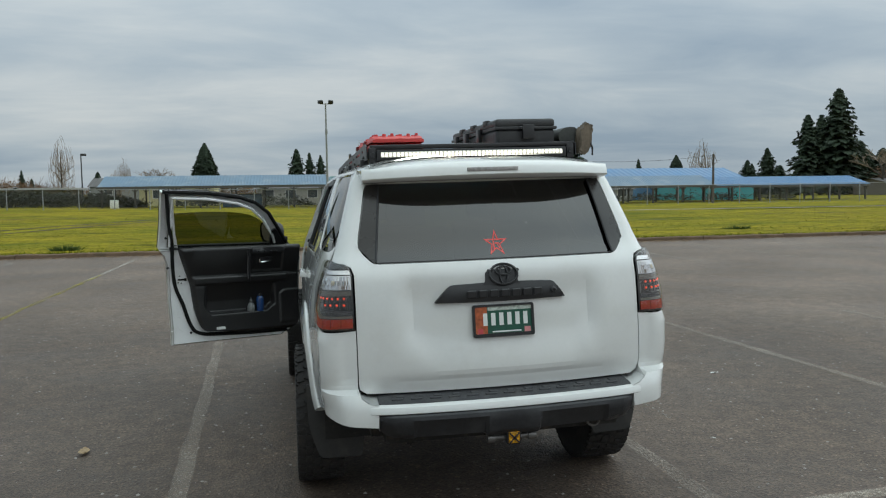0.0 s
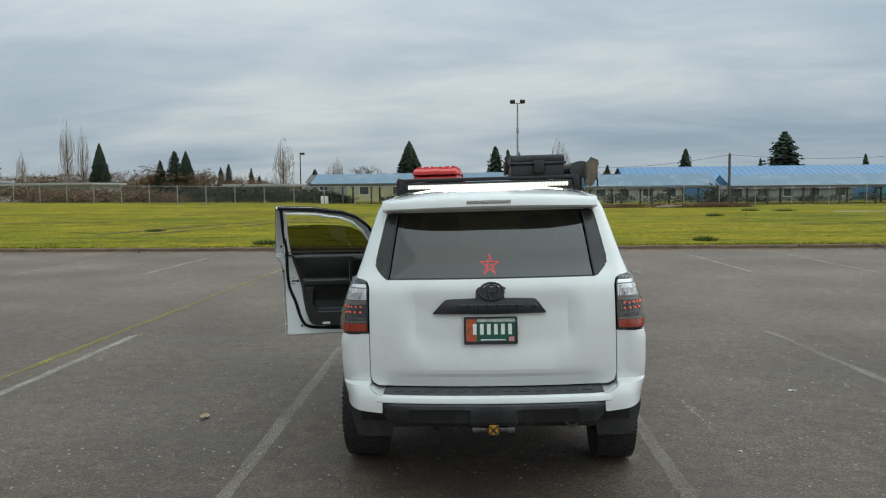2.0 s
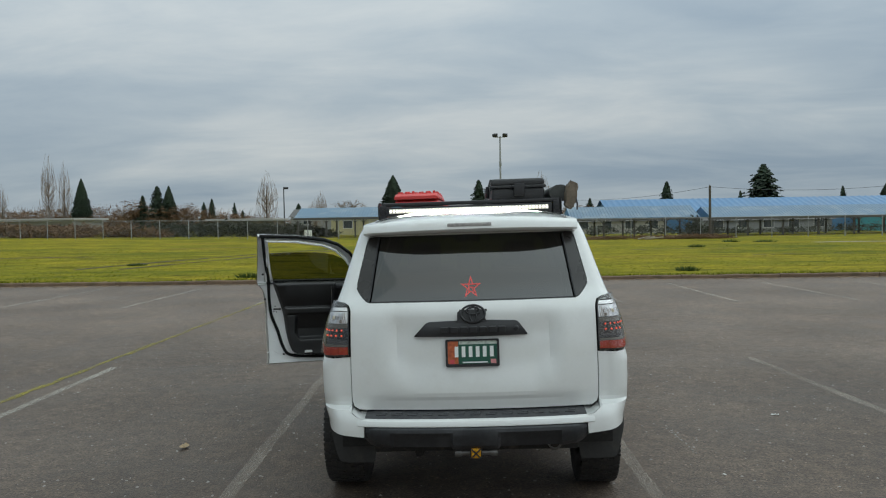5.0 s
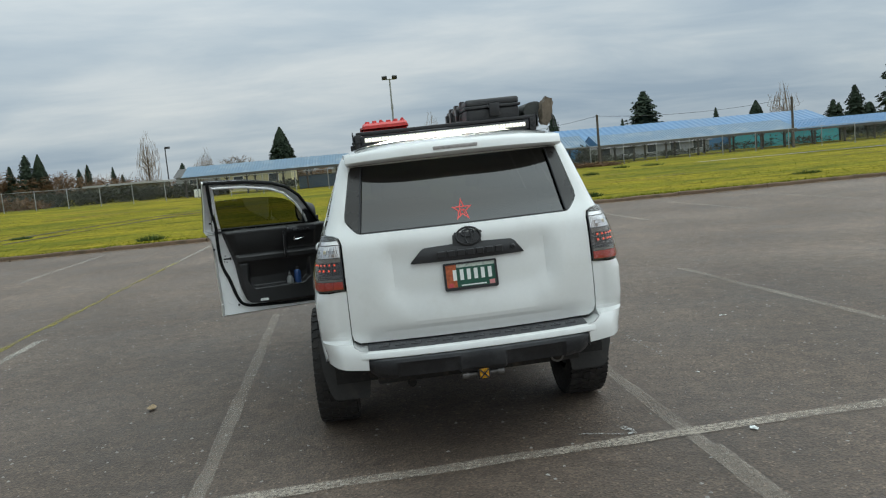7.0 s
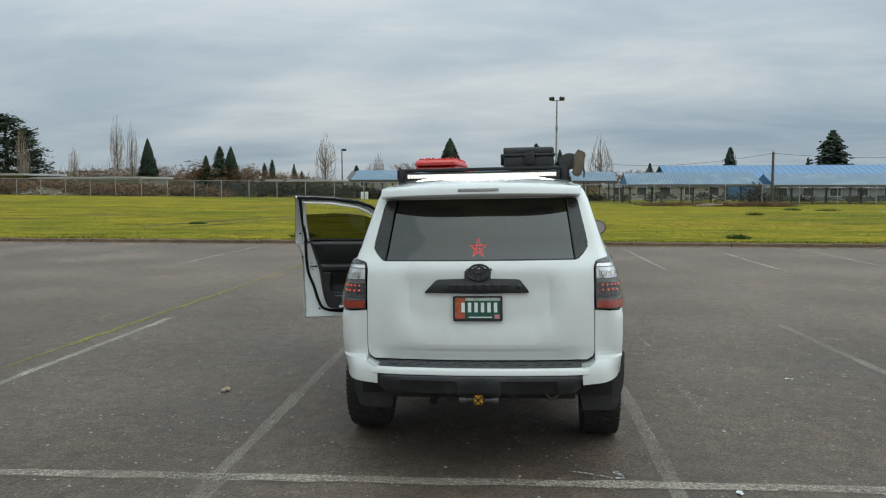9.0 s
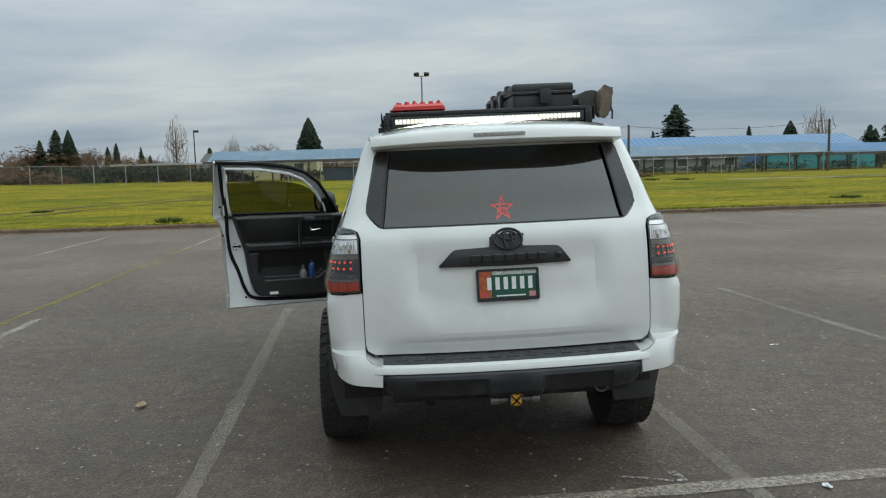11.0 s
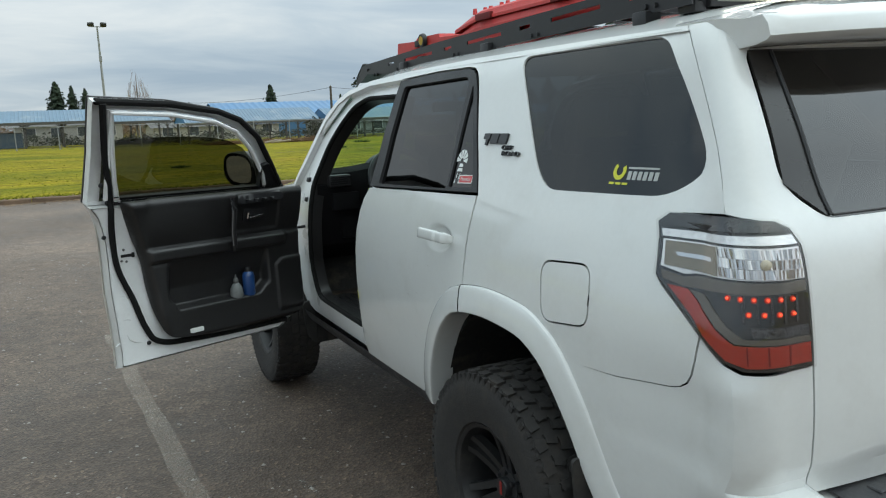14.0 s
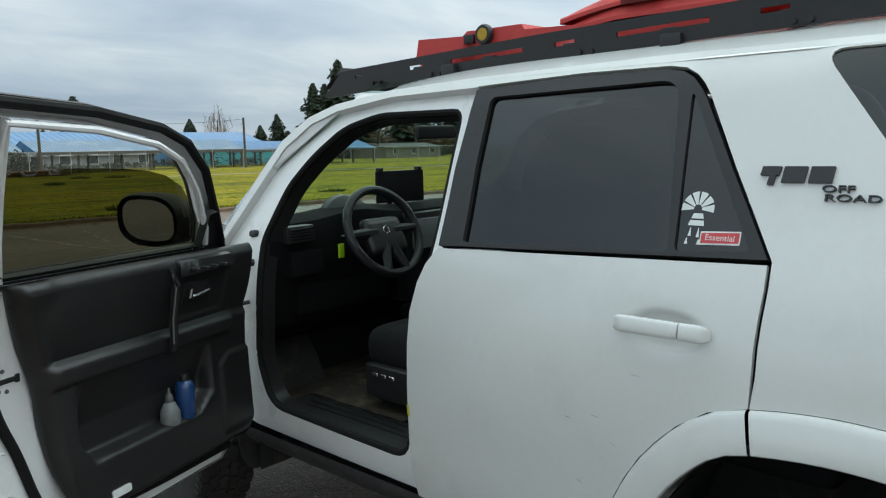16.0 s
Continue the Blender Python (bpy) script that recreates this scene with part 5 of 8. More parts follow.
fan = lambda r0, r1, t0, t1: [(r1 * math.cos(math.pi * (t0 + (t1 - t0) * i / 5)), .082 + r1 * math.sin(math.pi * (t0 + (t1 - t0) * i / 5))) for i in range(6)] + [(r0 * math.cos(math.pi * (t1 - (t1 - t0) * i / 5)), .082 + r0 * math.sin(math.pi * (t1 - (t1 - t0) * i / 5))) for i in range(6)]
for k in range(6):
    pale(fan(.010, .040, -.06 + .19 * k, .09 + .19 * k))
for a, b, w, h in ((-.012, .060, .030, .012), (-.018, .044, .040, .012), (-.014, .020, .008, .020), (.006, .018, .008, .022), (-.020, .002, .009, .014), (.010, .002, .009, .012)):
    pale([(a, b), (a + w, b), (a + w - .003, b + h), (a + .004, b + h)])
pieces("window_sticker", bm, WHITEP, left_door, "pale cut-out sticker shape")
bm = bmesh.new()
add_sheet(bm, [(6.150, .835), (6.140, .835), (6.142, .872), (6.150, .872)], SIDE[-1], step=.05, thick=0, gap=0, lift=.0015)
part("tape", bm, YEL, left_door, "scrap of yellow tape")

# ---- front doors: the right one shut, the left one open
DOOR_LOW = [(6.065, 1.372), (6.105, 1.32), (6.128, 1.26), (6.148, 1.17), (6.155, 1.07), (6.158, .93), (6.168, .77), (6.172, .64), (6.165, .556), (7.10, .556), (7.283, .66), (7.283, 1.275), (7.20, 1.372)]
DFRAME = [(6.062, 1.376), (6.06, 1.60), (6.045, 1.842), (6.42, 1.832), (6.69, 1.797), (6.83, 1.752), (6.958, 1.668), (7.075, 1.515), (7.19, 1.376)]
DHOLE = rounded([(6.142, 1.392), (6.134, 1.60), (6.122, 1.812), (6.42, 1.804), (6.672, 1.769), (6.806, 1.721), (6.925, 1.622), (7.03, 1.478), (7.06, 1.392)], [.01, 0, .03, 0, .02, .02, .02, .02, .01])
M = SIDE[1]
rd = sheet("front_door", DOOR_LOW, M, WHITE, car, "closed white passenger door")
sheet("window_frame", DFRAME, M, BLACKP, rd, holes=[DHOLE], thick=.03)
sheet("window_glass", shrink(DHOLE, -.008), M, DOORGL, rd, "tinted window", gap=0, thick=0, lift=-.012)
add_door_handle(1, 6.22, 6.47, 1.236, rd)

swing = Matrix.Translation((-1.017, 7.13 - CY, 0)) @ Matrix.Rotation(radians(-66.5), 4, "Z") @ Matrix.Translation((.955, -(7.28 - CY), 1.0)) @ Matrix.Rotation(radians(-2.0), 4, "X") @ Matrix.Translation((0, 0, -1.0))
M = SIDE[-1]
od = sheet("driver_door", DOOR_LOW, M, WHITE, car, "wide open white driver's door with black trim inside", thick=.075)
od.matrix_basis = swing


def dsheet(name, outline, mat, lift, label="", holes=(), thick=.012, parent=None, step=.04, gap=0):
    return sheet(name, outline, M, mat, parent or od, label, holes=holes, thick=thick, lift=lift, gap=gap, step=step)


dsheet("inner_panel", shrink(DOOR_LOW, .008), JAMB, -.070, "white inner door shell", thick=-.0)
DHOLE2 = [(y, z if z > 1.425 else 1.392) for y, z in shrink(DHOLE, .016)]
dsheet("window_frame", DFRAME, BLACKP, .0, "black window frame", holes=[DHOLE2], thick=.010)
FR_IN = shrink(DFRAME, .003)
dsheet("frame_inner", FR_IN, JAMB, -.0105, "white inner window frame", holes=[shrink(DHOLE2, -.004)], thick=.042)
TRIMO = rounded([(6.200, 1.405), (6.248, 1.265), (6.315, 1.07), (6.352, .80), (6.400, .655), (6.56, .636), (6.82, .612), (7.20, .615), (7.255, .70), (7.262, 1.07), (7.255, 1.405)], [.03, .04, .08, .06, .06, .1, .1, .05, .08, .1, .01])


TRIM_REAR = pchip([.60, .64, .73, .99, 1.29, 1.405, 1.42], [6.46, 6.395, 6.362, 6.325, 6.242, 6.200, 6.195])


def trim_lift(y, z):
    """Relief of the door trim: padded top, armrest, sunk pocket with a sloping lip, and the loudspeaker panel."""
    r = lambda v, a, b: max(0.0, min(1.0, (v - a) / (b - a)))
    q = lambda v: v * v * (3 - 2 * v)
    d = .052
    # padded upper part, rolled over at the top
    up = q(r(z, 1.120, 1.150)) * q(r(y, 6.30, 6.345))
    d += up * (-.016 + .020 * math.sin(math.pi * r(z, 1.13, 1.42)))
    d -= .020 * q(r(z, 1.384, 1.408))
    # the switch and lever bay is let in
    d -= .010 * q(r(y, 6.815, 6.83)) * q(r(y, 7.10, 7.085)) * q(r(z, 1.165, 1.18)) * q(r(z, 1.352, 1.340))
    # armrest
    d += .020 * q(r(z, 1.146, 1.130)) * q(r(z, 1.050, 1.078)) * q(r(y, 6.315, 6.345)) * q(r(y, 7.165, 7.12))
    d -= .007 * max(0.0, 1 - abs(z - 1.046) / .010) * q(r(y, 6.33, 6.36)) * q(r(y, 6.86, 6.80))
    # pocket
    lip = .797 + .045 * q(r(y, 6.945, 7.02)) + .05 * q(r(y, 6.475, 6.43))
    d -= .062 * q(r(z, lip - .010, lip + .020)) * r(z, 1.045, .90) ** .7 * q(r(y, 6.415, 6.455)) * q(r(y, 7.036, 7.010))
    # loudspeaker panel
    d += .012 * q(r(y, 7.068, 7.080)) * q(r(z, .985 - max(0.0, 7.115 - y) * .8, .968 - max(0.0, 7.115 - y) * .8)) * q(r(z, .66, .70))
    edge = min(1.0, max(0.0, (y - TRIM_REAR(z)) / .035), max(0.0, (7.268 - y) / .03), max(0.0, (z - .612) / .03))
    return d * math.sin(edge * math.pi / 2)


def trim_surface(y, z):
    p, n = M(y, z)
    return Vector(p) - n * (.086 + trim_lift(y, z)), -n


bm = bmesh.new()
add_sheet(bm, TRIMO, trim_surface, step=.0095, thick=.012, gap=0)
trim = part("door_trim", bm, TRIM, od, "black moulded door trim with a pocket", sharp=60)
# pull handle, switch panel, release lever and courtesy lamp
def tpt(y, z, out):
    p, n = trim_surface(y, z)
    return p + n * out


bm = bmesh.new()
add_tube(bm, [tpt(6.778, 1.388, .015), tpt(6.782, 1.33, .028), tpt(6.786, 1.20, .034), tpt(6.788, 1.12, .022), tpt(6.792, 1.075, .012)], [.014, .015, .014, .014, .013], 8)
part("pull_handle", bm, SATIN, trim, "black pull handle")
bm = bmesh.new()
add_tube(bm, [tpt(6.764, 1.375, .026), tpt(6.768, 1.32, .040), tpt(6.772, 1.20, .046), tpt(6.776, 1.11, .030)], .003, 6)
part("pull_accent", bm, surface("dull_silver_accent", (.30, .30, .31), .3, metal=.7), trim, "silver accent strip")
bm = bmesh.new()
add_sheet(bm, rounded([(6.81, 1.352), (6.81, 1.398), (7.10, 1.398), (7.10, 1.362)], .012), trim_surface, step=.03, thick=.02, gap=0, lift=.022)
sw = part("switch_panel", bm, SATIN, trim, "window switch panel")
bm = bmesh.new()
for i in range(4):
    y = 6.865 + i * .05
    b = tpt(y, 1.380, .036)
    add_box(bm, -.016, .016, -.008, .008, -.006, .006, .003, 1, Matrix.Translation(b) @ Matrix.Rotation(0, 4, "Z"))
pieces("window_switch", bm, BLACKP, sw)
bm = bmesh.new()
add_sheet(bm, rounded([(6.865, 1.228), (6.865, 1.312), (7.01, 1.300), (7.01, 1.222)], .015), trim_surface, step=.03, thick=.008, gap=0, lift=.006)
part("lever_bezel", bm, BLACKP, trim)
bm = bmesh.new()
add_tube(bm, [tpt(6.885, 1.290, .016), tpt(6.887, 1.260, .020), tpt(6.91, 1.257, .022), tpt(6.98, 1.271, .020)], [.009, .010, .011, .006], 8)
part("release_lever", bm, CHROME, trim, "chrome release lever")
bm = bmesh.new()
add_sheet(bm, rounded([(6.510, .660), (6.510, .686), (6.585, .686), (6.585, .660)], .008), trim_surface, step=.03, thick=.006, gap=0, lift=.006)
part("courtesy_lamp", bm, surface("white_lens", (.8, .82, .8), .2), trim, "pale courtesy lamp")
bm = bmesh.new()
SEAL = [(6.090, 1.832), (6.124, 1.60), (6.164, 1.40), (6.176, 1.24), (6.198, 1.06), (6.258, .895), (6.304, .745), (6.352, .660), (6.435, .628), (6.55, .618), (6.85, .604), (7.15, .60)]
fs = pchip([i for i in range(len(SEAL))], [p[0] for p in SEAL]), pchip([i for i in range(len(SEAL))], [p[1] for p in SEAL])
pts = []
for i in range(60):
    k = i / 59 * (len(SEAL) - 1)
    y, z = fs[0](k), fs[1](k)
    p, n = M(y, z)
    pts.append(Vector(p) - n * (.060 if z > 1.39 else .078))
add_tube(bm, pts, .0145, 8)
part("door_seal", bm, SEALR, od, "black rubber door seal")
bm = bmesh.new()
top = [(6.062, 1.836), (6.42, 1.826), (6.688, 1.791), (6.826, 1.747), (6.952, 1.661), (7.07, 1.508), (7.15, 1.40)]
add_tube(bm, [Vector(M(y, z)[0]) - M(y, z)[1] * .044 for y, z in top], .0155, 8)
part("frame_seal", bm, SEALR, od, "black rubber frame seal")
bm = bmesh.new()
lip = [(6.146, 1.40), (6.139, 1.60), (6.131, 1.789), (6.42, 1.781), (6.666, 1.746), (6.795, 1.699), (6.906, 1.606), (7.010, 1.468), (7.034, 1.41)]
add_tube(bm, [Vector(M(y, z)[0]) - M(y, z)[1] * .060 for y, z in lip], .0115, 8)
part("frame_lip", bm, JAMB, od, "white inner lip of the window frame")
dsheet("frame_upright", [(6.186, 1.392), (6.164, 1.50), (6.144, 1.62), (6.112, 1.805), (6.140, 1.80), (6.164, 1.62), (6.184, 1.50), (6.213, 1.392)], JAMB, -.056, "white inner face of the frame's upright", thick=.012)
bm = bmesh.new()
for y, z in ((6.108, 1.476), (6.139, 1.218), (6.317, .652), (7.16, .585)):
    p, n = M(y, z)
    add_lathe(bm, [(.0005, .008), (.009, .007), (.011, 0)], Vector(p) - n * .074, -n, 10)
pieces("rubber_plug", bm, BLACKP, od)
# no hole is cut: dark blocks paint the slot's shade on the shell
bm = bmesh.new()
p, n = M(6.256, 1.110)
add_box(bm, -.004, .004, -.034, .034, -.007, .007, .003, 1, Matrix.Translation(Vector(p) - n * .0715))
add_box(bm, -.004, .004, .020, .036, -.012, .012, .003, 1, Matrix.Translation(Vector(p) - n * .0715))
part("latch_slot", bm, HOLLOW_SHADE, od, "dark block painted as the shade in the latch slot")
bm = bmesh.new()
for y, z in ((6.237, 1.140), (6.226, 1.084), (6.251, 1.078)):
    p, n = M(y, z)
    add_lathe(bm, [(.0005, .004), (.005, .004), (.0065, 0)], Vector(p) - n * .0705, -n, 8)
pieces("screw", bm, surface("grey_screw_steel", (.22, .22, .22), .4, metal=.8), od, "grey screw head")
for path in ([(6.203, .906), (6.222, .909), (6.240, .900)], [(6.206, .790), (6.225, .792), (6.246, .780)], [(6.152, .672), (6.178, .682), (6.204, .676)],
             [(6.216, .715), (6.226, .690), (6.252, .670), (6.286, .664)]):
    bm = bmesh.new()
    add_tube(bm, [Vector(M(y, z)[0]) - M(y, z)[1] * .069 for y, z in path], [.002] + [.0045] * (len(path) - 2) + [.002], 8)
    part("pressed_rib", bm, JAMB, od, "rib pressed into the door shell")
# folded edge of the outer skin with its line of sealer
for path in ([(6.118, 1.30), (6.139, 1.17), (6.146, 1.07), (6.149, .93), (6.158, .77), (6.162, .64), (6.156, .566)], [(6.166, .560), (6.42, .561), (6.78, .561), (7.09, .562)]):
    bm = bmesh.new()
    add_tube(bm, [Vector(M(y + .006, z + .004)[0]) - M(y, z)[1] * .012 for y, z in path], .0045, 6)
    part("folded_hem", bm, HEM, od, "beige-grey sealed hem")
# the half-lowered pane and the mirror corner
PANE = [(6.136, 1.38), (6.130, 1.60), (6.15, 1.655), (6.43, 1.666), (6.60, 1.663), (6.71, 1.654), (6.79, 1.639), (6.88, 1.602), (6.985, 1.508), (7.045, 1.44), (7.06, 1.38)]
dsheet("window_pane", PANE, DOORGL, -.022, "half-lowered dark tinted window pane", thick=0)
dsheet("sail_panel", rounded([(6.985, 1.385), (6.99, 1.52), (7.03, 1.53), (7.13, 1.40), (7.14, 1.378)], .01), BLACKP, -.05, "black mirror sail panel", thick=.03)
dsheet("belt_seal", [(6.15, 1.376), (6.15, 1.410), (7.0, 1.410), (7.0, 1.376)], BLACKP, -.05, thick=.02)
# the mirror
mc = Vector((-1.105, 7.13 - CY, 1.465))
bm = bmesh.new()
rows = []
for x, k in ((.075, .55), (.06, .82), (.02, .98), (-.02, 1.0), (-.05, .97), (-.065, .90)):
    # x forward depth
    rows.append([mc + Vector((math.copysign(abs(math.cos(t)) ** .7, math.cos(t)) * .148 * k, x, math.copysign(abs(math.sin(t)) ** .75, math.sin(t)) * .102 * k - .012 * math.cos(t))) for t in [2 * math.pi * i / 28 for i in range(28)]])
vs = add_grid(bm, rows, close_u=True)
bm.faces.new(vs[0])
mir = part("door_mirror", bm, BLACKP, od, "black door mirror with a white cap")
bm = bmesh.new()
add_box(bm, mc.x + .08, mc.x + .23, mc.y - .03, mc.y + .05, mc.z - .07, mc.z - .03, .012)
part("mirror_arm", bm, BLACKP, mir)
bm = bmesh.new()
gl = [mc + Vector((math.copysign(abs(math.cos(t)) ** .7, math.cos(t)) * .114, -.058 - .005 * math.sin(t), math.copysign(abs(math.sin(t)) ** .75, math.sin(t)) * .076 - .012 * math.cos(t))) for t in [2 * math.pi * i / 28 for i in range(28)]]
bm.faces.new([bm.verts.new(p) for p in gl])
part("mirror_glass", bm, MIRROR, mir, "mirror glass")
bm = bmesh.new()
rows = [[mc + Vector((math.cos(t) * .112 * k - .014, x + .004, math.sin(t) * .092 * k - .012 * math.cos(t) + .004)) for t in [math.pi * (-.05 + 1.1 * i / 18) for i in range(19)]] for x, k in ((.085, .45), (.072, .78), (.035, .98), (.0, 1.02))]
add_grid(bm, rows)
part("mirror_cap", bm, WHITE, mir, "white mirror cap")
# right mirror
bm = bmesh.new()
rc = Vector((.985, 7.08 - CY, 1.44))
rows = []
for x, k in ((.075, .55), (.06, .82), (.02, .98), (-.02, 1.0), (-.05, .97), (-.065, .90)):
    rows.append([rc + Vector((math.cos(t) * .115 * k, x, math.sin(t) * .085 * k)) for t in [2 * math.pi * i / 20 for i in range(20)]])
vs = add_grid(bm, rows, close_u=True)
bm.faces.new(vs[0])
add_box(bm, .88, 1.0, 7.04 - CY, 7.12 - CY, 1.37, 1.41, .01)
rm = part("door_mirror", bm, BLACKP, car, "black door mirror")
bm = bmesh.new()
bm.faces.new([bm.verts.new(rc + Vector((math.cos(t) * .10, -.06, math.sin(t) * .072))) for t in [2 * math.pi * i / 20 for i in range(20)]])
part("mirror_glass", bm, MIRROR, rm)
# plugs and check strap on the hinge post
bm = bmesh.new()
for y, z in ((7.06, 1.355), (7.08, 1.352), (7.055, 1.24)):
    p, n = SIDE[-1](y, z)
    add_lathe(bm, [(.0005, .016), (.012, .014), (.015, 0)], Vector(p) - n * .032, n, 10)
add_rod(bm, SIDE[-1](7.06, 1.08)[0] - Vector((-.03, 0, 0)), SIDE[-1](7.09, 1.07)[0] + Vector((-.10, -.01, 0)), .008)
pieces("hinge_plug", bm, BLACKP, car, "black plug on the hinge post")

# ---- inside
DASH = surface("black_dashboard", (.008, .008, .009), .85, spec=.15, vary=.2, bump=.15, bump_scale=400)
SEATM = surface("black_seat_fabric", (.013, .013, .014), .85, spec=.2, vary=.25, bump=.3, bump_scale=250)
CARPET = surface("muddy_carpet", (.040, .032, .025), .95, spec=.2, vary=.5, bump=.4, bump_scale=150, dirt=(.17, .125, .085), dirt_amount=.9, dirt_scale=6)
HEADL = surface("grey_headliner", (.16, .16, .16), .9, vary=.08)
bm = bmesh.new()
prof = [(7.42, 1.345), (7.24, 1.385), (7.12, 1.395), (7.03, 1.37), (7.0, 1.31), (7.02, 1.18), (7.05, 1.06), (7.08, .95), (7.17, .88), (7.33, .80)]
rows = []
for i in range(-14, 15):
    u = i / 14 * .86
    hump = .03 * math.exp(-((u + .40) / .17) ** 2)
    rows.append([Vector((u, y - CY - .04 * math.cos(u / .86 * math.pi / 2) * (1 if k < 6 else 0), z + (hump if k in (2, 3) else hump * .4 if k in (1, 4) else 0))) for k, (y, z) in enumerate(prof)])
add_grid(bm, rows)
dash = part("dashboard", bm, DASH, car, "black moulded dashboard")
def dash_box(name, u0, u1, y0, y1, z0, z1, mat, label="", bev=.006):
    bm = bmesh.new()
    add_box(bm, u0, u1, y0 - CY, y1 - CY, z0, z1, bev)
    return part(name, bm, mat, dash, label)
v = dash_box("air_vent", -.80, -.665, 6.965, 7.05, 1.295, 1.365, SATIN, "air vent", .012)
bm = bmesh.new()
for k in range(5):
    add_box(bm, -.79, -.675, 6.955 - CY, 6.975 - CY, 1.303 + k * .012, 1.308 + k * .012)
pieces("vent_slat", bm, BLACKP, v)
dash_box("switch_bank", -.78, -.62, 6.975, 7.06, 1.16, 1.26, DASH, "switch bank")
dash_box("knee_panel", -.72, -.10, 7.03, 7.15, .98, 1.16, DASH, bev=.03)
dash_box("centre_panel", -.16, .16, 6.96, 7.12, .95, 1.36, SATIN, "centre console screen", bev=.02)
bm = bmesh.new()
add_box(bm, -.19, .19, 6.1 - CY, 7.0 - CY, .64, .95, .04)
part("centre_console", bm, DASH, car, "black centre console")
dash_box("screen", -.12, .12, 6.948, 6.962, 1.19, 1.33, surface("screen_glass", (.25, .27, .28), .15), "pale display")
bm = bmesh.new()
ic = Vector((-.40, 7.04 - CY, 1.315))
add_lathe(bm, [(.0005, .01), (.10, .01), (.15, -.02), (.16, -.05)], ic, (0, -1, .2), 24)
part("instrument_binnacle", bm, SATIN, dash, "dark instrument binnacle")
# tablet on an arm
bm = bmesh.new()
add_box(bm, -.125, .125, -.008, .008, -.075, .075, .008, 2, Matrix.Translation((-.05, 7.10 - CY, 1.475)) @ Matrix.Rotation(radians(-18), 4, "Z"))
add_rod(bm, (-.05, 7.12 - CY, 1.44), (-.04, 7.2 - CY, 1.38), .01)
for k in (-.10, .09):
    add_box(bm, -.05 + k - .012, -.05 + k + .012, 7.08 - CY - k * .32, 7.11 - CY - k * .32, 1.545, 1.565, .003, 1)
part("tablet", bm, SATIN, dash, "black tablet on a dashboard mount")
# steering wheel
sw_c, sw_n = Vector((-.40, 6.84 - CY, 1.315)), Vector((0, -.90, .43)).normalized()
bm = bmesh.new()
add_torus(bm, sw_c, sw_n, .188, .0190, 40, 10)
wheel_s = part("steering_wheel", bm, SATIN, car, "black steering wheel")
q = sw_n.to_track_quat("Z", "Y").to_matrix().to_4x4()
bm = bmesh.new()
add_box(bm, -.105, .105, -.100, .066, -.040, .014, .036, 4, Matrix.Translation(sw_c) @ q)
part("airbag_cover", bm, TRIM, wheel_s)
bm = bmesh.new()
for a in (0, math.pi, -math.pi / 2 - .3, -math.pi / 2 + .3):
    d = q.to_3x3() @ Vector((math.cos(a), math.sin(a), 0))
    add_rod(bm, sw_c + d * .05 - sw_n * .012, sw_c + d * .180, .030, .017, 10)
pieces("wheel_spoke", bm, SATIN, wheel_s)
bm = bmesh.new()
for a in (-math.pi / 2 - .33, -math.pi / 2 + .33):
    d = q.to_3x3() @ Vector((math.cos(a), math.sin(a), 0))
    add_rod(bm, sw_c + d * .08 + sw_n * .012, sw_c + d * .165 + sw_n * .012, .006, .004, 6)
pieces("silver_strip", bm, GREYP, wheel_s)
bm = bmesh.new()
add_torus(bm, sw_c + sw_n * .014, sw_n, .016, .002, 20, 6)
part("wheel_badge", bm, CHROME, wheel_s, "small plain oval badge")
bm = bmesh.new()
add_rod(bm, sw_c - sw_n * .02, sw_c - sw_n * .30, .045, .06, 14)
add_rod(bm, sw_c - sw_n * .06, sw_c - sw_n * .06 + Vector((-.19, 0, .02)), .009, .007, 8)
part("steering_column", bm, TRIM, car, "black steering column with a stalk")
bm = bmesh.new()
add_box(bm, -.575, -.545, 6.93 - CY, 6.938 - CY, 1.215, 1.275, .004)
part("key_tag", bm, surface("lime_tag", (.45, .75, .02), .5), car, "lime green key tag hanging from the ignition")
# seats
def add_seat(u, label, CY):
    st = None
    bm = bmesh.new()
    add_box(bm, u - .25, u + .25, 6.08 - CY, 6.62 - CY, .80, .975, .086, 6)
    st = part("seat", bm, SEATM, car, label)
    bm = bmesh.new()
    add_box(bm, u - .24, u + .24, -.07, .07, 0, .62, .05, 4, Matrix.Translation((0, 5.98 - CY, .92)) @ Matrix.Rotation(radians(16), 4, "X"))
    part("backrest", bm, SEATM, st)
    bm = bmesh.new()
    add_box(bm, u - .13, u + .13, -.045, .045, 0, .17, .04, 4, Matrix.Translation((0, 5.79 - CY, 1.55)) @ Matrix.Rotation(radians(10), 4, "X"))
    part("headrest", bm, SEATM, st)
    bm = bmesh.new()
    add_box(bm, u - .285, u - .245, 6.10 - CY, 6.57 - CY, .71, .845, .019, 3)
    add_box(bm, u - .22, u + .22, 6.10 - CY, 6.56 - CY, .66, .84, .02)
    side = part("seat_base", bm, TRIM, st, "black seat base")
    bm = bmesh.new()
    for k in range(3):
        add_box(bm, u - .290, u - .283, 6.40 + k * .045 - CY, 6.43 + k * .045 - CY, .80, .815, .003, 1)
    pieces("seat_switch", bm, CHROME, side)
add_seat(-.40, "black front seat", CY - .11)
add_seat(.40, "black front seat", CY)
bm = bmesh.new()
add_box(bm, -.66, .66, 4.98 - CY, 5.45 - CY, .80, 1.0, .05, 4)
rs = part("rear_seat", bm, SEATM, car, "black rear bench seat")
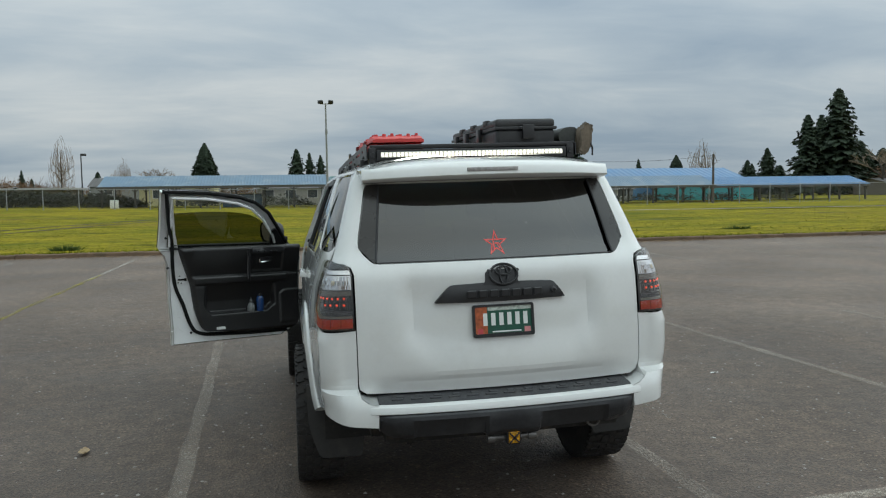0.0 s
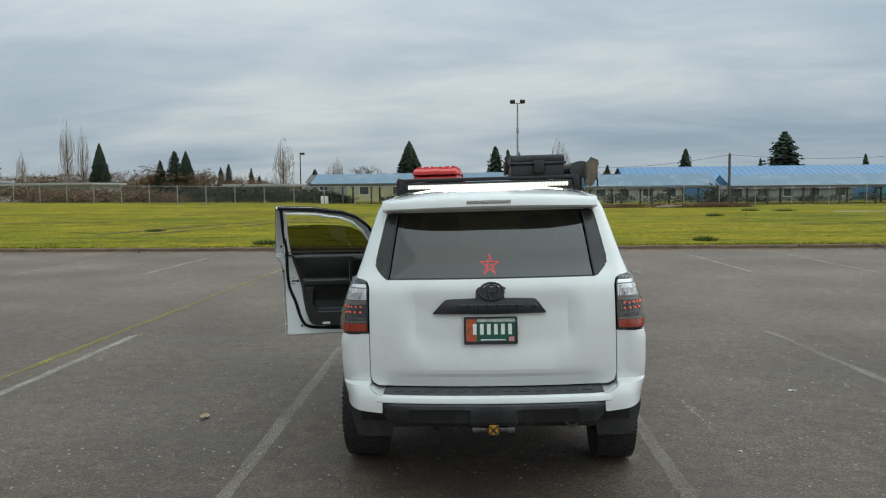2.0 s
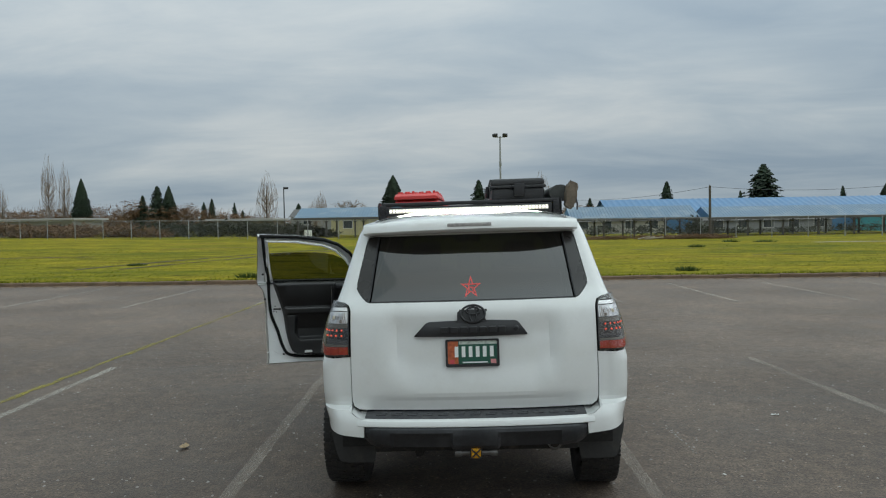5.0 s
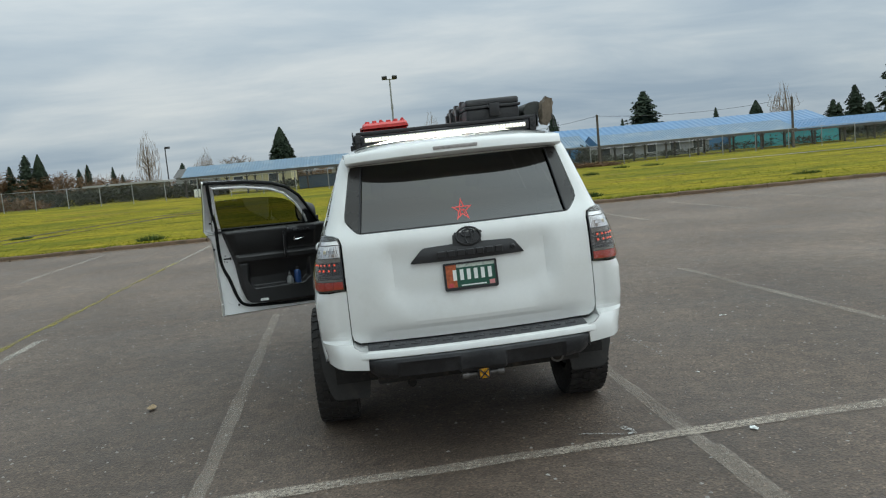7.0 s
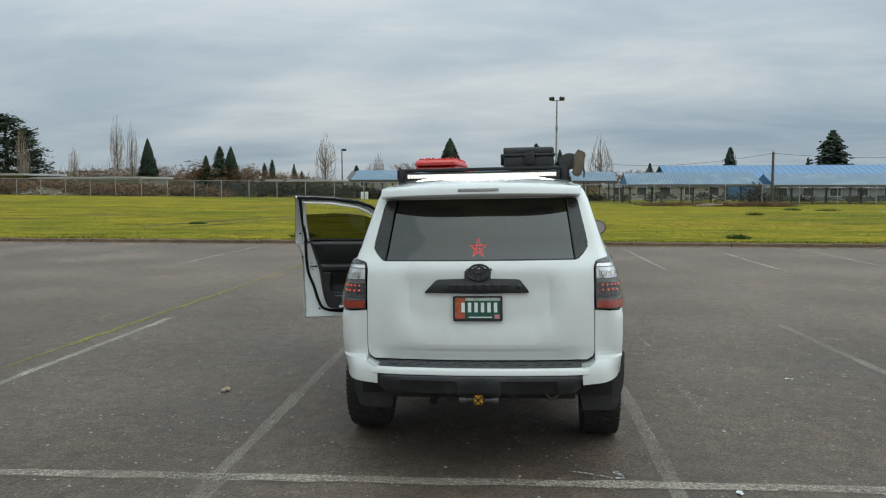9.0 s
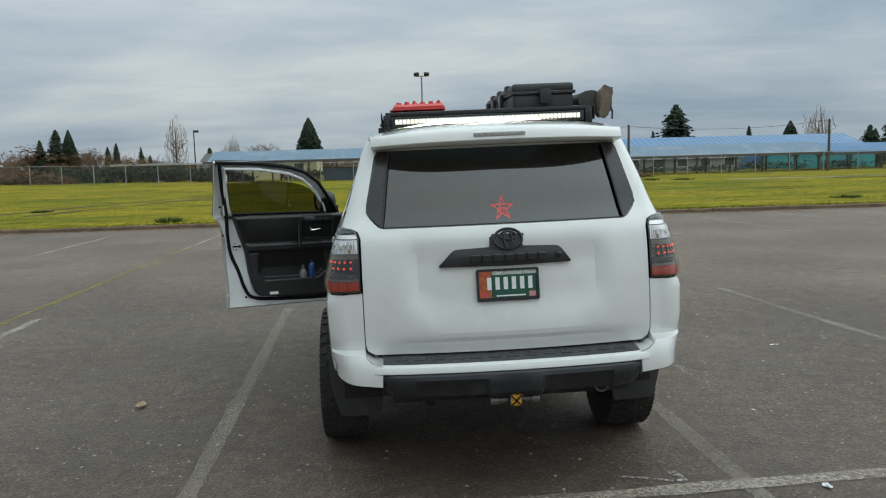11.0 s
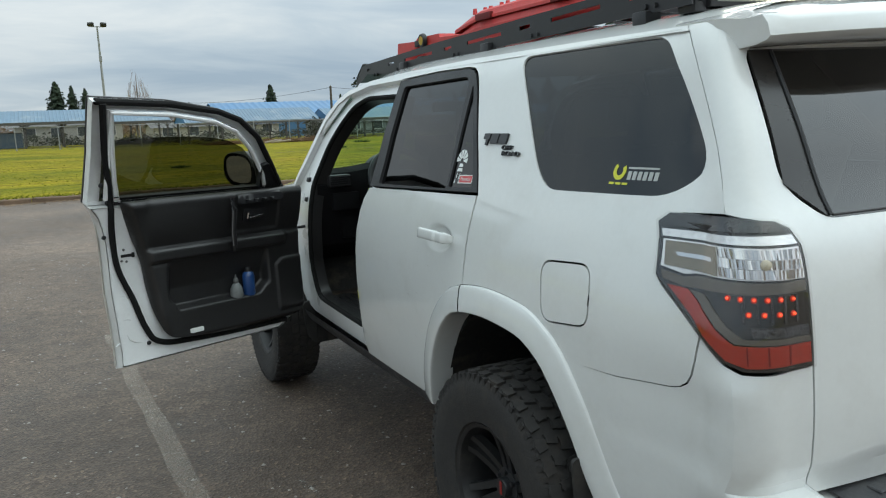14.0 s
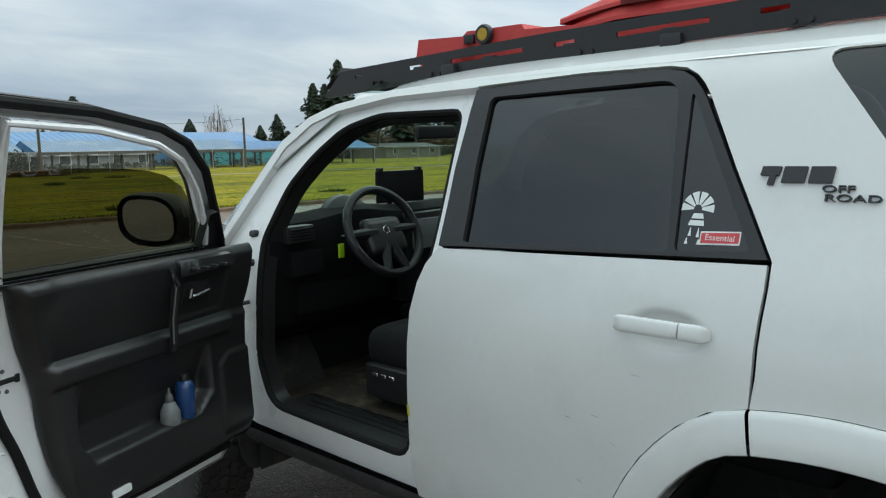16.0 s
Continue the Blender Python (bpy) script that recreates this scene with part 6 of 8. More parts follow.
for u in (-.34, .34):
    bm = bmesh.new()
    add_box(bm, u - .30, u + .30, -.07, .07, 0, .60, .05, 4, Matrix.Translation((0, 4.98 - CY, .95)) @ Matrix.Rotation(radians(18), 4, "X"))
    part("backrest", bm, SEATM, rs)
    bm = bmesh.new()
    add_box(bm, u - .12, u + .12, -.04, .04, 0, .16, .04, 4, Matrix.Translation((0, 4.78 - CY, 1.55)))
    part("headrest", bm, SEATM, rs)
bm = bmesh.new()
add_box(bm, -.60, .60, 4.05 - CY, 6.45 - CY, 1.855, 1.865, .004)
part("headliner", bm, HEADL, car, "grey headliner")
bm = bmesh.new()
add_box(bm, -.85, .85, 7.28 - CY, 7.34 - CY, .50, 1.27)
for s in (-1, 1):
    add_box(bm, s * .84 - .02, s * .84 + .02, 3.98 - CY, 5.05 - CY, 1.06, 1.40)
    add_box(bm, s * .84 - .02, s * .84 + .02, 5.10 - CY, 5.46 - CY, 1.06, 1.36)
    add_box(bm, s * .84 - .02, s * .84 + .02, 5.47 - CY, 6.10 - CY, .66, 1.36)
add_box(bm, .80, .845, 6.12 - CY, 7.27 - CY, .56, 1.375)
pieces("inner_lining", bm, TRIM, car, "black inner lining")
bm = bmesh.new()
add_box(bm, -.82, -.20, 6.18 - CY, 7.25 - CY, .636, .652, .006)
add_box(bm, -.74, -.24, 6.45 - CY, 7.0 - CY, .650, .668, .008)
part("floor_mat", bm, CARPET, car, "muddy black floor mat")
bm = bmesh.new()
add_box(bm, -.17, .07, 6.84 - CY, 6.875 - CY, 1.69, 1.75, .015, 3)
add_rod(bm, (0, 6.87 - CY, 1.74), (0, 6.90 - CY, 1.80), .012)
part("rear_view_mirror", bm, SATIN, car, "black rear-view mirror")

# ---------------------------------------------------------------- the roof rack and its load
lean = Matrix.Translation((CX, CY, 0)) @ Matrix.Rotation(radians(-1.0), 4, "Y")


def roof_thing(name, label, category):
    ob = base(name, label, category)
    ob.matrix_basis = lean
    return ob


rack = roof_thing("roof_rack", "flat black aluminium roof rack on the car's roof", "roof rack")
RAIL = [(4.36, 1.945), (5.0, 1.935), (5.6, 1.922), (6.3, 1.895), (6.91, 1.862), (6.93, 1.868), (6.82, 1.955), (6.74, 1.963), (5.9, 1.996), (5.0, 2.018), (4.42, 2.032), (4.36, 2.015)]
slots = []
for y0, y1 in ((4.55, 4.62), (4.75, 5.02), (5.15, 5.22), (5.35, 5.62), (5.76, 5.83), (5.95, 6.25), (6.38, 6.45), (6.70, 6.74)):
    zt = lambda y: 2.032 - (y - 4.42) * .0305 - .022
    slots.append([(y0, zt(y0) - .014), (y1, zt(y1) - .014), (y1, zt(y1)), (y0, zt(y0))])
for s in (-1, 1):
    bm = bmesh.new()
    add_sheet(bm, RAIL, lambda y, z, s=s: (Vector((s * (.61 - .0 * y), y - CY, z)), Vector((s, 0, 0))), holes=slots, step=.12, thick=.006, gap=0)
    rl = part("side_rail", bm, SATIN, rack, "black slotted side rail")
    bm = bmesh.new()
    for y in (4.5, 5.1, 5.7, 6.3, 6.6):
        for dy in (0, .04):
            add_lathe(bm, [(.0005, .008), (.008, .008), (.009, 0)], (s * .61, y + dy - CY, 1.965 - (y - 4.4) * .028), (s, 0, 0), 8)
    pieces("rail_bolt", bm, SATIN, rl)
    for y in (4.55, 5.45, 6.25):
        bm = bmesh.new()
        add_box(bm, s * .60 - .03, s * .60 + .03, y - .03 - CY, y + .03 - CY, 1.885 - max(0, y - 6) * .05, 1.95 - max(0, y - 6) * .05, .006)
        part("rack_foot", bm, SATIN, rack)
for i in range(8):
    y = 4.52 + i * .315
    z = 1.985 - (y - 4.4) * .026
    bm = bmesh.new()
    add_box(bm, -.605, .605, y - .025 - CY, y + .025 - CY, z - .012, z + .012, .006)
    part("crossbar", bm, SATIN, rack)
bm = bmesh.new()
rows = [[Vector((u, y - CY, z)) for y, z in ((6.94, 1.90), (6.90, 1.93), (6.83, 1.972), (6.81, 1.972))] for u in [-.60 + 1.2 * i / 10 for i in range(11)]]
add_grid(bm, rows)
part("wind_deflector", bm, SATIN, rack)
bm = bmesh.new()
add_box(bm, -.585, .60, 4.37 - CY, 4.425 - CY, 2.00, 2.025, .008)
part("rear_bar", bm, SATIN, rack, "black rear bar")
# light bar under the rear bar
lb = roof_thing("light_bar", "long black LED light bar, lit white, under the rack's rear bar", "light bar")
bm = bmesh.new()
add_box(bm, -.555, .545, 4.345 - CY, 4.40 - CY, 1.938, 1.996, .008)
for k in range(60):
    u = -.545 + k * 1.08 / 59
    add_box(bm, u - .003, u + .003, 4.40 - CY, 4.425 - CY, 1.945, 1.99)
hb = part("housing", bm, SATIN, lb, "black finned housing")
bm = bmesh.new()
add_box(bm, -.533, .520, 4.338 - CY, 4.346 - CY, 1.952, 1.984, .003, 1)
part("reflector_strip", bm, surface("lamp_reflector", (.30, .30, .29), .3, metal=.7, vary=.1), hb, "bright reflector strip")
bm = bmesh.new()
for k in range(48):
    u = -.522 + k * 1.031 / 47
    add_box(bm, u - .0092, u + .0092, 4.333 - CY, 4.338 - CY, 1.955, 1.981, .002, 1)
pieces("led_cell", bm, lamp_glow("lit_lamp_cell", (1.0, .95, .80), .32), hb, "lit white lamp cell")
bm = bmesh.new()
for k in range(48):
    u = -.522 + k * 1.031 / 47
    add_lathe(bm, [(.0005, -.004), (.004, -.003), (.0052, .001)], (u, 4.333 - CY, 1.969), (0, 1, 0), 6)
pieces("led", bm, lamp_glow("lit_white_led", (1.0, .98, .88), 6.0), hb, "lit white LED")
beam = new("light_bar_beam", bpy.data.lights.new("light_bar_beam", "AREA"))
beam.data.shape, beam.data.size, beam.data.size_y = "RECTANGLE", 1.045, .030
beam.data.energy, beam.data.spread, beam.data.color = 4.0, radians(24), (1.0, .97, .84)
beam.matrix_world = lean @ Matrix.Translation((-.006, 4.327 - CY, 1.968)) @ Matrix.Rotation(radians(-90), 4, "X")
for s in (-1, 1):
    bm = bmesh.new()
    c = -.575 if s < 0 else .575
    add_box(bm, c - .022, c + .022, 4.36 - CY, 4.43 - CY, 1.925, 2.01, .008)
    add_lathe(bm, [(.0005, -.012), (.014, -.012), (.016, .0)], (c, 4.36 - CY, 1.968), (0, 1, 0), 12)
    part("bracket", bm, SATIN, lb, "black end bracket")

# red recovery boards
REDPL = surface("faded_red_plastic", (.62, .055, .05), .5, vary=.12, scale=12, bump=.1, bump_scale=200)
def recovery_board(z0, y0, label):
    ob = roof_thing("recovery_board", label, "recovery board")
    ob["group"] = "stacked recovery boards"
    bm = bmesh.new()
    L, u0, u1 = 1.16, -.545, -.215
    rows = []
    for i in range(17):
        t = i / 16
        end = min(1, t / .07, (1 - t) / .20)
        h = .022 + .022 * end
        lift = .030 * max(0, (t - .80) / .20) ** 1.5
        y = y0 + L * t - CY
        w = 1 - .06 * (1 - end)
        c = (u0 + u1) / 2
        hw = (u1 - u0) / 2 * w
        zb = z0 - lift
        rows.append([Vector((c + k * hw, y, zb + zz)) for k, zz in ((-1, 0), (-1.0, .012), (-.97, .018), (-.94, h * .8), (-.86, h), (-.4, h * .92), (0, h), (.4, h * .92), (.86, h), (.94, h * .8), (.97, .018), (1, .012), (1, 0))])
    vs = add_grid(bm, rows)
    bm.faces.new(vs[0])
    bm.faces.new(vs[-1][::-1])
    bd = part("board", bm, REDPL, ob, "red moulded board")
    return ob, bd
b1, _ = recovery_board(2.018, 4.72, "red plastic recovery board under another on the rack")
b2, bd = recovery_board(2.058, 4.70, "red plastic recovery board studded with traction nubs")
bm = bmesh.new()
for i in range(15):
    for k in range(6):
        y = 4.80 + i * .066
        u = -.505 + k * .050 + (.012 if i % 2 else 0)
        add_rod(bm, (u, y - CY, 2.094), (u, y - CY, 2.112 + .003 * ((i + k) % 3)), .012, .009, 6)
pieces("traction_nub", bm, REDPL, bd)
# solid blocks; the shade of the grip hollows is put into their red
bm = bmesh.new()
for y in (4.98, 5.52):
    add_box(bm, -.556, -.535, y - CY, y + .12 - CY, 2.055, 2.082, .004)
pieces("grip_hole", bm, surface("shaded_board_red", (.16, .015, .015), .7), bd, "dark red block painted as the shade of a grip opening")

# red storage can with a yellow cap, strapped ahead of the boards
can = roof_thing("storage_can", "flat red plastic storage can with a yellow cap on the rack", "storage can")
bm = bmesh.new()
can_o = [(5.30, 1.955), (5.30, 1.985), (5.62, 2.0), (5.80, 2.022), (5.99, 2.03), (6.0, 2.048), (6.23, 2.050), (6.25, 2.036), (6.46, 2.046), (6.475, 1.985), (6.45, 1.95), (5.9, 1.945)]
add_sheet(bm, can_o, lambda y, z: (Vector((-.545, y - CY, z - .002)), Vector((-1, 0, 0))), step=.10, thick=0, gap=0)
fs0 = list(bm.faces)
r = bmesh.ops.extrude_face_region(bm, geom=fs0)
bmesh.ops.translate(bm, vec=(.33, 0, 0), verts=[v for v in r["geom"] if isinstance(v, bmesh.types.BMVert)])
part("can_body", bm, REDPL, can, "red moulded can", sharp=30)
bm = bmesh.new()
add_lathe(bm, [(.016, -.012), (.030, -.012), (.034, -.004), (.034, .006)], (-.556, 6.145 - CY, 2.028), (1, 0, 0), 22)
add_box(bm, -.560, -.55, 6.19 - CY, 6.235 - CY, 2.005, 2.035, .004)
capc = part("cap_ring", bm, BLACKP, can, "black cap ring")
bm = bmesh.new()
add_lathe(bm, [(.0005, -.010), (.020, -.010), (.023, -.006), (.023, 0)], (-.559, 6.145 - CY, 2.028), (1, 0, 0), 20)
part("cap_face", bm, surface("yellow_cap", (.52, .33, .02), .5), capc, "yellow cap")

# black hard case
CASEM = surface("black_hard_case", (.028, .028, .030), .5, vary=.2, bump=.25, bump_scale=180, dirt=(.09, .09, .09), dirt_amount=.3, dirt_scale=10)
case = roof_thing("hard_case", "long black plastic hard case with latches on the rack", "case")
bm = bmesh.new()
add_box(bm, .150, .505, 4.42 - CY, 5.62 - CY, 2.006, 2.104, .026, 4)
body = part("case_body", bm, CASEM, case)
bm = bmesh.new()
add_box(bm, .140, .515, 4.41 - CY, 5.63 - CY, 2.100, 2.118, .004, 1)
part("case_flange", bm, CASEM, case, "proud lid flange")
bm = bmesh.new()
add_box(bm, .148, .507, 4.418 - CY, 5.622 - CY, 2.112, 2.163, .024, 4)
part("case_lid", bm, CASEM, case, "rounded lid")
for y in (4.62, 4.95, 5.28):
    bm = bmesh.new()
    add_box(bm, .142, .172, y - CY, y + .09 - CY, 2.140, 2.172, .008, 2)
    part("hinge_block", bm, CASEM, case)
for (u, y, ax) in ((.335, 4.40, 0), (.13, 4.75, 1), (.13, 5.10, 1), (.13, 5.40, 1)):
    bm = bmesh.new()
    if ax == 0:
        add_box(bm, u - .035, u + .035, y - .014 - CY, y + .01 - CY, 2.045, 2.128, .006, 2)
        add_box(bm, u - .05, u + .05, y - .008 - CY, y + .01 - CY, 2.10, 2.118, .004, 1)
    else:
        add_box(bm, u - .014, u + .01, y - .035 - CY, y + .035 - CY, 2.045, 2.128, .006, 2)
    part("latch", bm, SATIN, case, "black latch")

# rolled awning with a brown cover
awn = roof_thing("rolled_awning", "rolled awning in a dark bag with a crumpled brown end", "awning")
bm = bmesh.new()
rows = []
rng = random.Random(4)
for i in range(9):
    y = 4.46 + i * .22
    rows.append([Vector((.612 + .070 * math.cos(t) * (1 + .04 * rng.random()), y - CY, 2.058 + .056 * math.sin(t) * (1 + .05 * rng.random()))) for t in [2 * math.pi * k / 16 for k in range(16)]])
vs = add_grid(bm, rows, close_u=True)
bm.faces.new(vs[0])
bm.faces.new(vs[-1][::-1])
part("awning_bag", bm, surface("dark_canvas", (.075, .078, .074), .8, vary=.3, bump=.3, bump_scale=60), awn, "dark canvas bag")
bm = bmesh.new()
rows = []
for i in range(6):
    y = 4.365 + i * .018
    k = (1.02, 1.12, 1.08, 1.03, 1.06, 1.0)[i]
    rows.append([Vector((.676 + .034 * k * math.copysign(abs(math.cos(t)) ** .75, math.cos(t)) + .014 * math.sin(t) + .008 * rng.uniform(-1, 1), y - CY + .014 * rng.uniform(-1, 1), 2.040 + .078 * k * math.copysign(abs(math.sin(t)) ** .6, math.sin(t)) + .010 * rng.uniform(-1, 1))) for t in [2 * math.pi * j / 18 for j in range(18)]])
vs = add_grid(bm, rows, close_u=True)
bm.faces.new(vs[0])
part("cover_end", bm, surface("brown_tarpaulin", (.155, .122, .088), .6, vary=.35, scale=20, bump=.4, bump_scale=40), awn, "crumpled brown tarpaulin end", sharp=25)
bm = bmesh.new()
add_tube(bm, [(.704, 4.376 - CY, 2.02), (.712, 4.362 - CY, 1.985), (.710, 4.36 - CY, 1.94)], .006, 6)
part("strap", bm, SATIN, awn, "black strap")

# bottles in the door pocket
def door_point(y, z, out):
    p, n = SIDE[-1](y, z)
    return lean @ (swing @ (Vector(p) - n * (.088 + out)))


bt = base("water_bottle", "blue metal bottle with a black cap in the door pocket", "bottle", tuple(door_point(6.905, .792, .022)))
bm = bmesh.new()
add_lathe(bm, [(.0005, 0), (.030, 0), (.033, .006), (.033, .105), (.028, .122), (.018, .130), (.0005, .130)], (0, 0, 0), (0, 0, 1), 22)
part("bottle_body", bm, surface("blue_enamel", (.015, .06, .20), .3, vary=.1, coat=.5), bt)
bm = bmesh.new()
add_lathe(bm, [(.016, .128), (.016, .140), (.013, .152), (.0005, .154)], (0, 0, 0), (0, 0, 1), 16)
part("bottle_cap", bm, SATIN, bt, "black cap")
bt = base("spray_bottle", "small translucent white bottle with a grey nozzle in the door pocket", "bottle", tuple(door_point(6.825, .792, .022)))
bm = bmesh.new()
add_lathe(bm, [(.0005, 0), (.030, 0), (.034, .01), (.033, .045), (.020, .072), (.012, .078), (.0005, .08)], (0, 0, 0), (0, 0, 1), 20)
part("bottle_body", bm, surface("milky_plastic", (.20, .21, .21), .4, vary=.2), bt)
bm = bmesh.new()
add_lathe(bm, [(.012, .077), (.014, .088), (.012, .10), (.005, .108), (.003, .125), (.0005, .125)], (0, 0, 0), (0, 0, 1), 14)
part("nozzle", bm, surface("grey_nozzle", (.12, .12, .12), .5), bt, "grey nozzle")

# ---------------------------------------------------------------- lot: paint, kerb, litter
def paint_mat(name, color, cover, solid=.85, soft=.14):
    """Worn road paint: chips of it are gone and the asphalt shows."""
    mat, nt, bsdf = nodes_of(name)
    N, L = nt.nodes.new, nt.links.new
    tc = N("ShaderNodeTexCoord")
    def nz(sc, det):
        n = N("ShaderNodeTexNoise")
        n.inputs["Scale"].default_value, n.inputs["Detail"].default_value, n.inputs["Roughness"].default_value = sc, det, .65
        L(tc.outputs["Object"], n.inputs["Vector"])
        return n.outputs[0]
    add = N("ShaderNodeMath")
    add.operation = "ADD"
    half = N("ShaderNodeMath")
    half.operation = "MULTIPLY"
    half.inputs[1].default_value = .55
    L(nz(1.3, 2), half.inputs[0])
    L(nz(38, 5), add.inputs[0])
    L(half.outputs[0], add.inputs[1])
    mr = N("ShaderNodeMapRange")
    mr.inputs[1].default_value, mr.inputs[2].default_value = .97 - soft / 2 - cover, .97 + soft / 2 - cover
    mr.inputs[3].default_value, mr.inputs[4].default_value = .02, solid
    L(add.outputs[0], mr.inputs[0])
    bsdf.inputs["Base Color"].default_value = (*color, 1)
    bsdf.inputs["Roughness"].default_value = .8
    tr, mx = N("ShaderNodeBsdfTransparent"), N("ShaderNodeMixShader")
    L(mr.outputs[0], mx.inputs[0])
    L(tr.outputs[0], mx.inputs[1])
    L(bsdf.outputs[0], mx.inputs[2])
    L(mx.outputs[0], nt.nodes["Material Output"].inputs[0])
    return mat


LINE_OLD, LINE_NEW = paint_mat("faded_line_paint", (.45, .39, .33), .18, .44, .40), paint_mat("worn_line_paint", (.55, .48, .40), .21, .54, .34)
LINE_FAR = paint_mat("chalky_line_paint", (.50, .46, .40), .25, .56, .32)
PALE = paint_mat("pale_scuff", (.48, .47, .45), .15)
HAIR = paint_mat("dusty_crack", (.42, .40, .37), .09)
MOSS = paint_mat("yellow_moss", (.30, .25, .025), .19, .7, .27)


def stripe(name, a, b, w, mat, z, label, wobble=.004, cat="line"):
    a, b = Vector(a), Vector(b)
    d = (b - a)
    n = max(2, int(d.length / .25))
    s = Vector((-d.y, d.x)).normalized() * w / 2
    rng = random.Random(name + str(a))
    bm = bmesh.new()
    rows = []
    for i in range(n + 1):
        p = a.lerp(b, i / n)
        k1, k2 = rng.uniform(-wobble, wobble), rng.uniform(-wobble, wobble)
        rows.append([Vector((p.x + s.x * (1 + k1 / w * 2), p.y + s.y * (1 + k1 / w * 2), z)), Vector((p.x - s.x * (1 + k2 / w * 2), p.y - s.y * (1 + k2 / w * 2), z))])
    add_grid(bm, rows)
    return tagged(finish(name, bm, mat, smooth=False), label, cat, kind="structure")


for i, (x0, x1, y0, y1) in enumerate(((-3.58, -3.72, 3.6, 9.35), (-.52, -.78, 2.2, 9.45), (2.42, 2.20, 2.2, 9.5), (5.30, 4.79, 3.6, 9.7), (7.75, 7.65, 3.6, 9.5), (-6.6, -6.7, 3.6, 9.4), (10.6, 10.5, 3.6, 9.5), (-9.7, -9.75, 3.6, 9.4))):
    stripe("stall_line", (x0, y0), (x1, y1), .105, LINE_OLD if i else LINE_FAR, .004, "faded white stall line on the asphalt", .012)
    stripe("stall_line", (x0 + .05, -5.5), (x0, 3.5), .10, LINE_OLD, .004, "faded white stall line on the asphalt")
for x in (-16.2, -13.2, -10.25, -7.1, -4.05, 4.1, 6.65, 9.3, 12.0, 14.7):
    stripe("stall_line", (x + (.3 if x > 0 else 0), 16.7), (x, 22.1), .10, LINE_FAR if x < 0 else LINE_NEW, .004, "worn white stall line on the asphalt")
stripe("cross_line", (-14, 2.76), (15, 4.50), .115, LINE_NEW, .008, "worn white line across the stalls", .014)
stripe("moss_line", (-4.0, -4), (-4.05, 18.2), .085, MOSS, .006, "crack filled with yellow moss", .03, "crack")
stripe("scuff_mark", (1.72, 3.93), (2.00, 3.84), .018, PALE, .006, "pale chalk tick on the asphalt", .01, "mark")
stripe("scuff_mark", (2.03, 3.96), (2.05, 3.82), .05, PALE, .008, "pale chalk tick on the asphalt", .01, "mark")
for pts in (((2.78, 9.2), (2.80, 8.5), (2.93, 7.2), (2.86, 6.2), (2.88, 5.4)), ((.35, 4.9), (-.1, 5.4), (-.2, 6.1)), ((2.6, 12.5), (3.4, 12.2), (4.5, 12.3))):
    for a, b in zip(pts, pts[1:]):
        stripe("crack", a, b, .018, HAIR, .005, "thin pale crack in the asphalt", .02, "crack")
GRIT = surface("pale_grit", (.30, .28, .26), .9, vary=.4)
rng = random.Random(11)


def stone_mesh(bm, c, r, rng):
    vs = [bm.verts.new(Vector(c) + Vector((math.cos(t) * r * rng.uniform(.6, 1.2), math.sin(t) * r * rng.uniform(.6, 1.2), 0))) for t in [2 * math.pi * i / 6 for i in range(6)]]
    top = bm.verts.new(Vector(c) + Vector((0, 0, r * rng.uniform(.3, .8))))
    for i in range(6):
        bm.faces.new((vs[i], vs[(i + 1) % 6], top))


bm = bmesh.new()
for i in range(9000):
    x = rng.gauss(.5, 5)
    y = rng.uniform(-1, 14) if i % 4 else rng.uniform(14, 23)
    stone_mesh(bm, (x, y, 0.0), rng.choice((.004, .005, .006, .008, .013)), rng)
tagged(finish("grit", bm, GRIT, smooth=False), "scattered pale grit on the asphalt", "grit", kind="stuff")
def scrap(name, x, y, w, mat, label, cat, seed, n=5):
    r = random.Random(seed)
    bm = bmesh.new()
    for k in range(n):
        c = Vector((r.uniform(-w, w) * .5, r.uniform(-w, w) * .3, .006 + .012 * k * w * 3))
        vs = [bm.verts.new(c + Vector((math.cos(t) * w * r.uniform(.3, .6), math.sin(t) * w * .4 * r.uniform(.5, 1), r.uniform(0, .25) * w))) for t in [2 * math.pi * i / 7 for i in range(7)]]
        bm.faces.new(vs)
    ob = tagged(finish(name, bm, mat, smooth=False), label, cat)
    ob.matrix_basis = pose(x, y, 0, 0, 0, r.uniform(0, 180))
    return ob
LEAF = surface("dry_leaf", (.36, .26, .15), .8, vary=.4, scale=40)
scrap("dry_leaf", -1.34, 5.62, .085, LEAF, "curled dry brown leaf on the asphalt", "leaf", 3)
scrap("litter", 3.95, 6.62, .05, WHITEP, "flattened pale scrap of litter on the asphalt", "litter", 5, 3)
scrap("litter", 2.75, 3.66, .045, WHITEP, "flattened pale scrap of litter on the painted line", "litter", 6, 3)
scrap("pebble_scrap", -.59, 7.1, .02, GRIT, "small pale pebble on the asphalt", "pebble", 8, 3)
scrap("pebble_scrap", -.28, 5.48, .02, GRIT, "small pale pebble on the asphalt", "pebble", 9, 3)
scrap("pebble_scrap", 2.95, 4.9, .02, WHITEP, "small white pebble on the asphalt", "pebble", 10, 3)

KERB = surface("weathered_kerb", (.16, .105, .068), .9, vary=.35, scale=3, fine=40, bump=.5, bump_scale=60, dirt=(.07, .06, .03), dirt_amount=.6, dirt_scale=2, random_tint=.12)
kerb = base("kerb", "low weathered concrete kerb between asphalt and grass", "kerb", (0, 23.6, 0), kind="structure")
bm = bmesh.new()
prof = [(-.11, -.05), (-.105, .085), (-.085, .105), (.07, .108), (.10, .10), (.11, -.05)]
rng = random.Random(2)
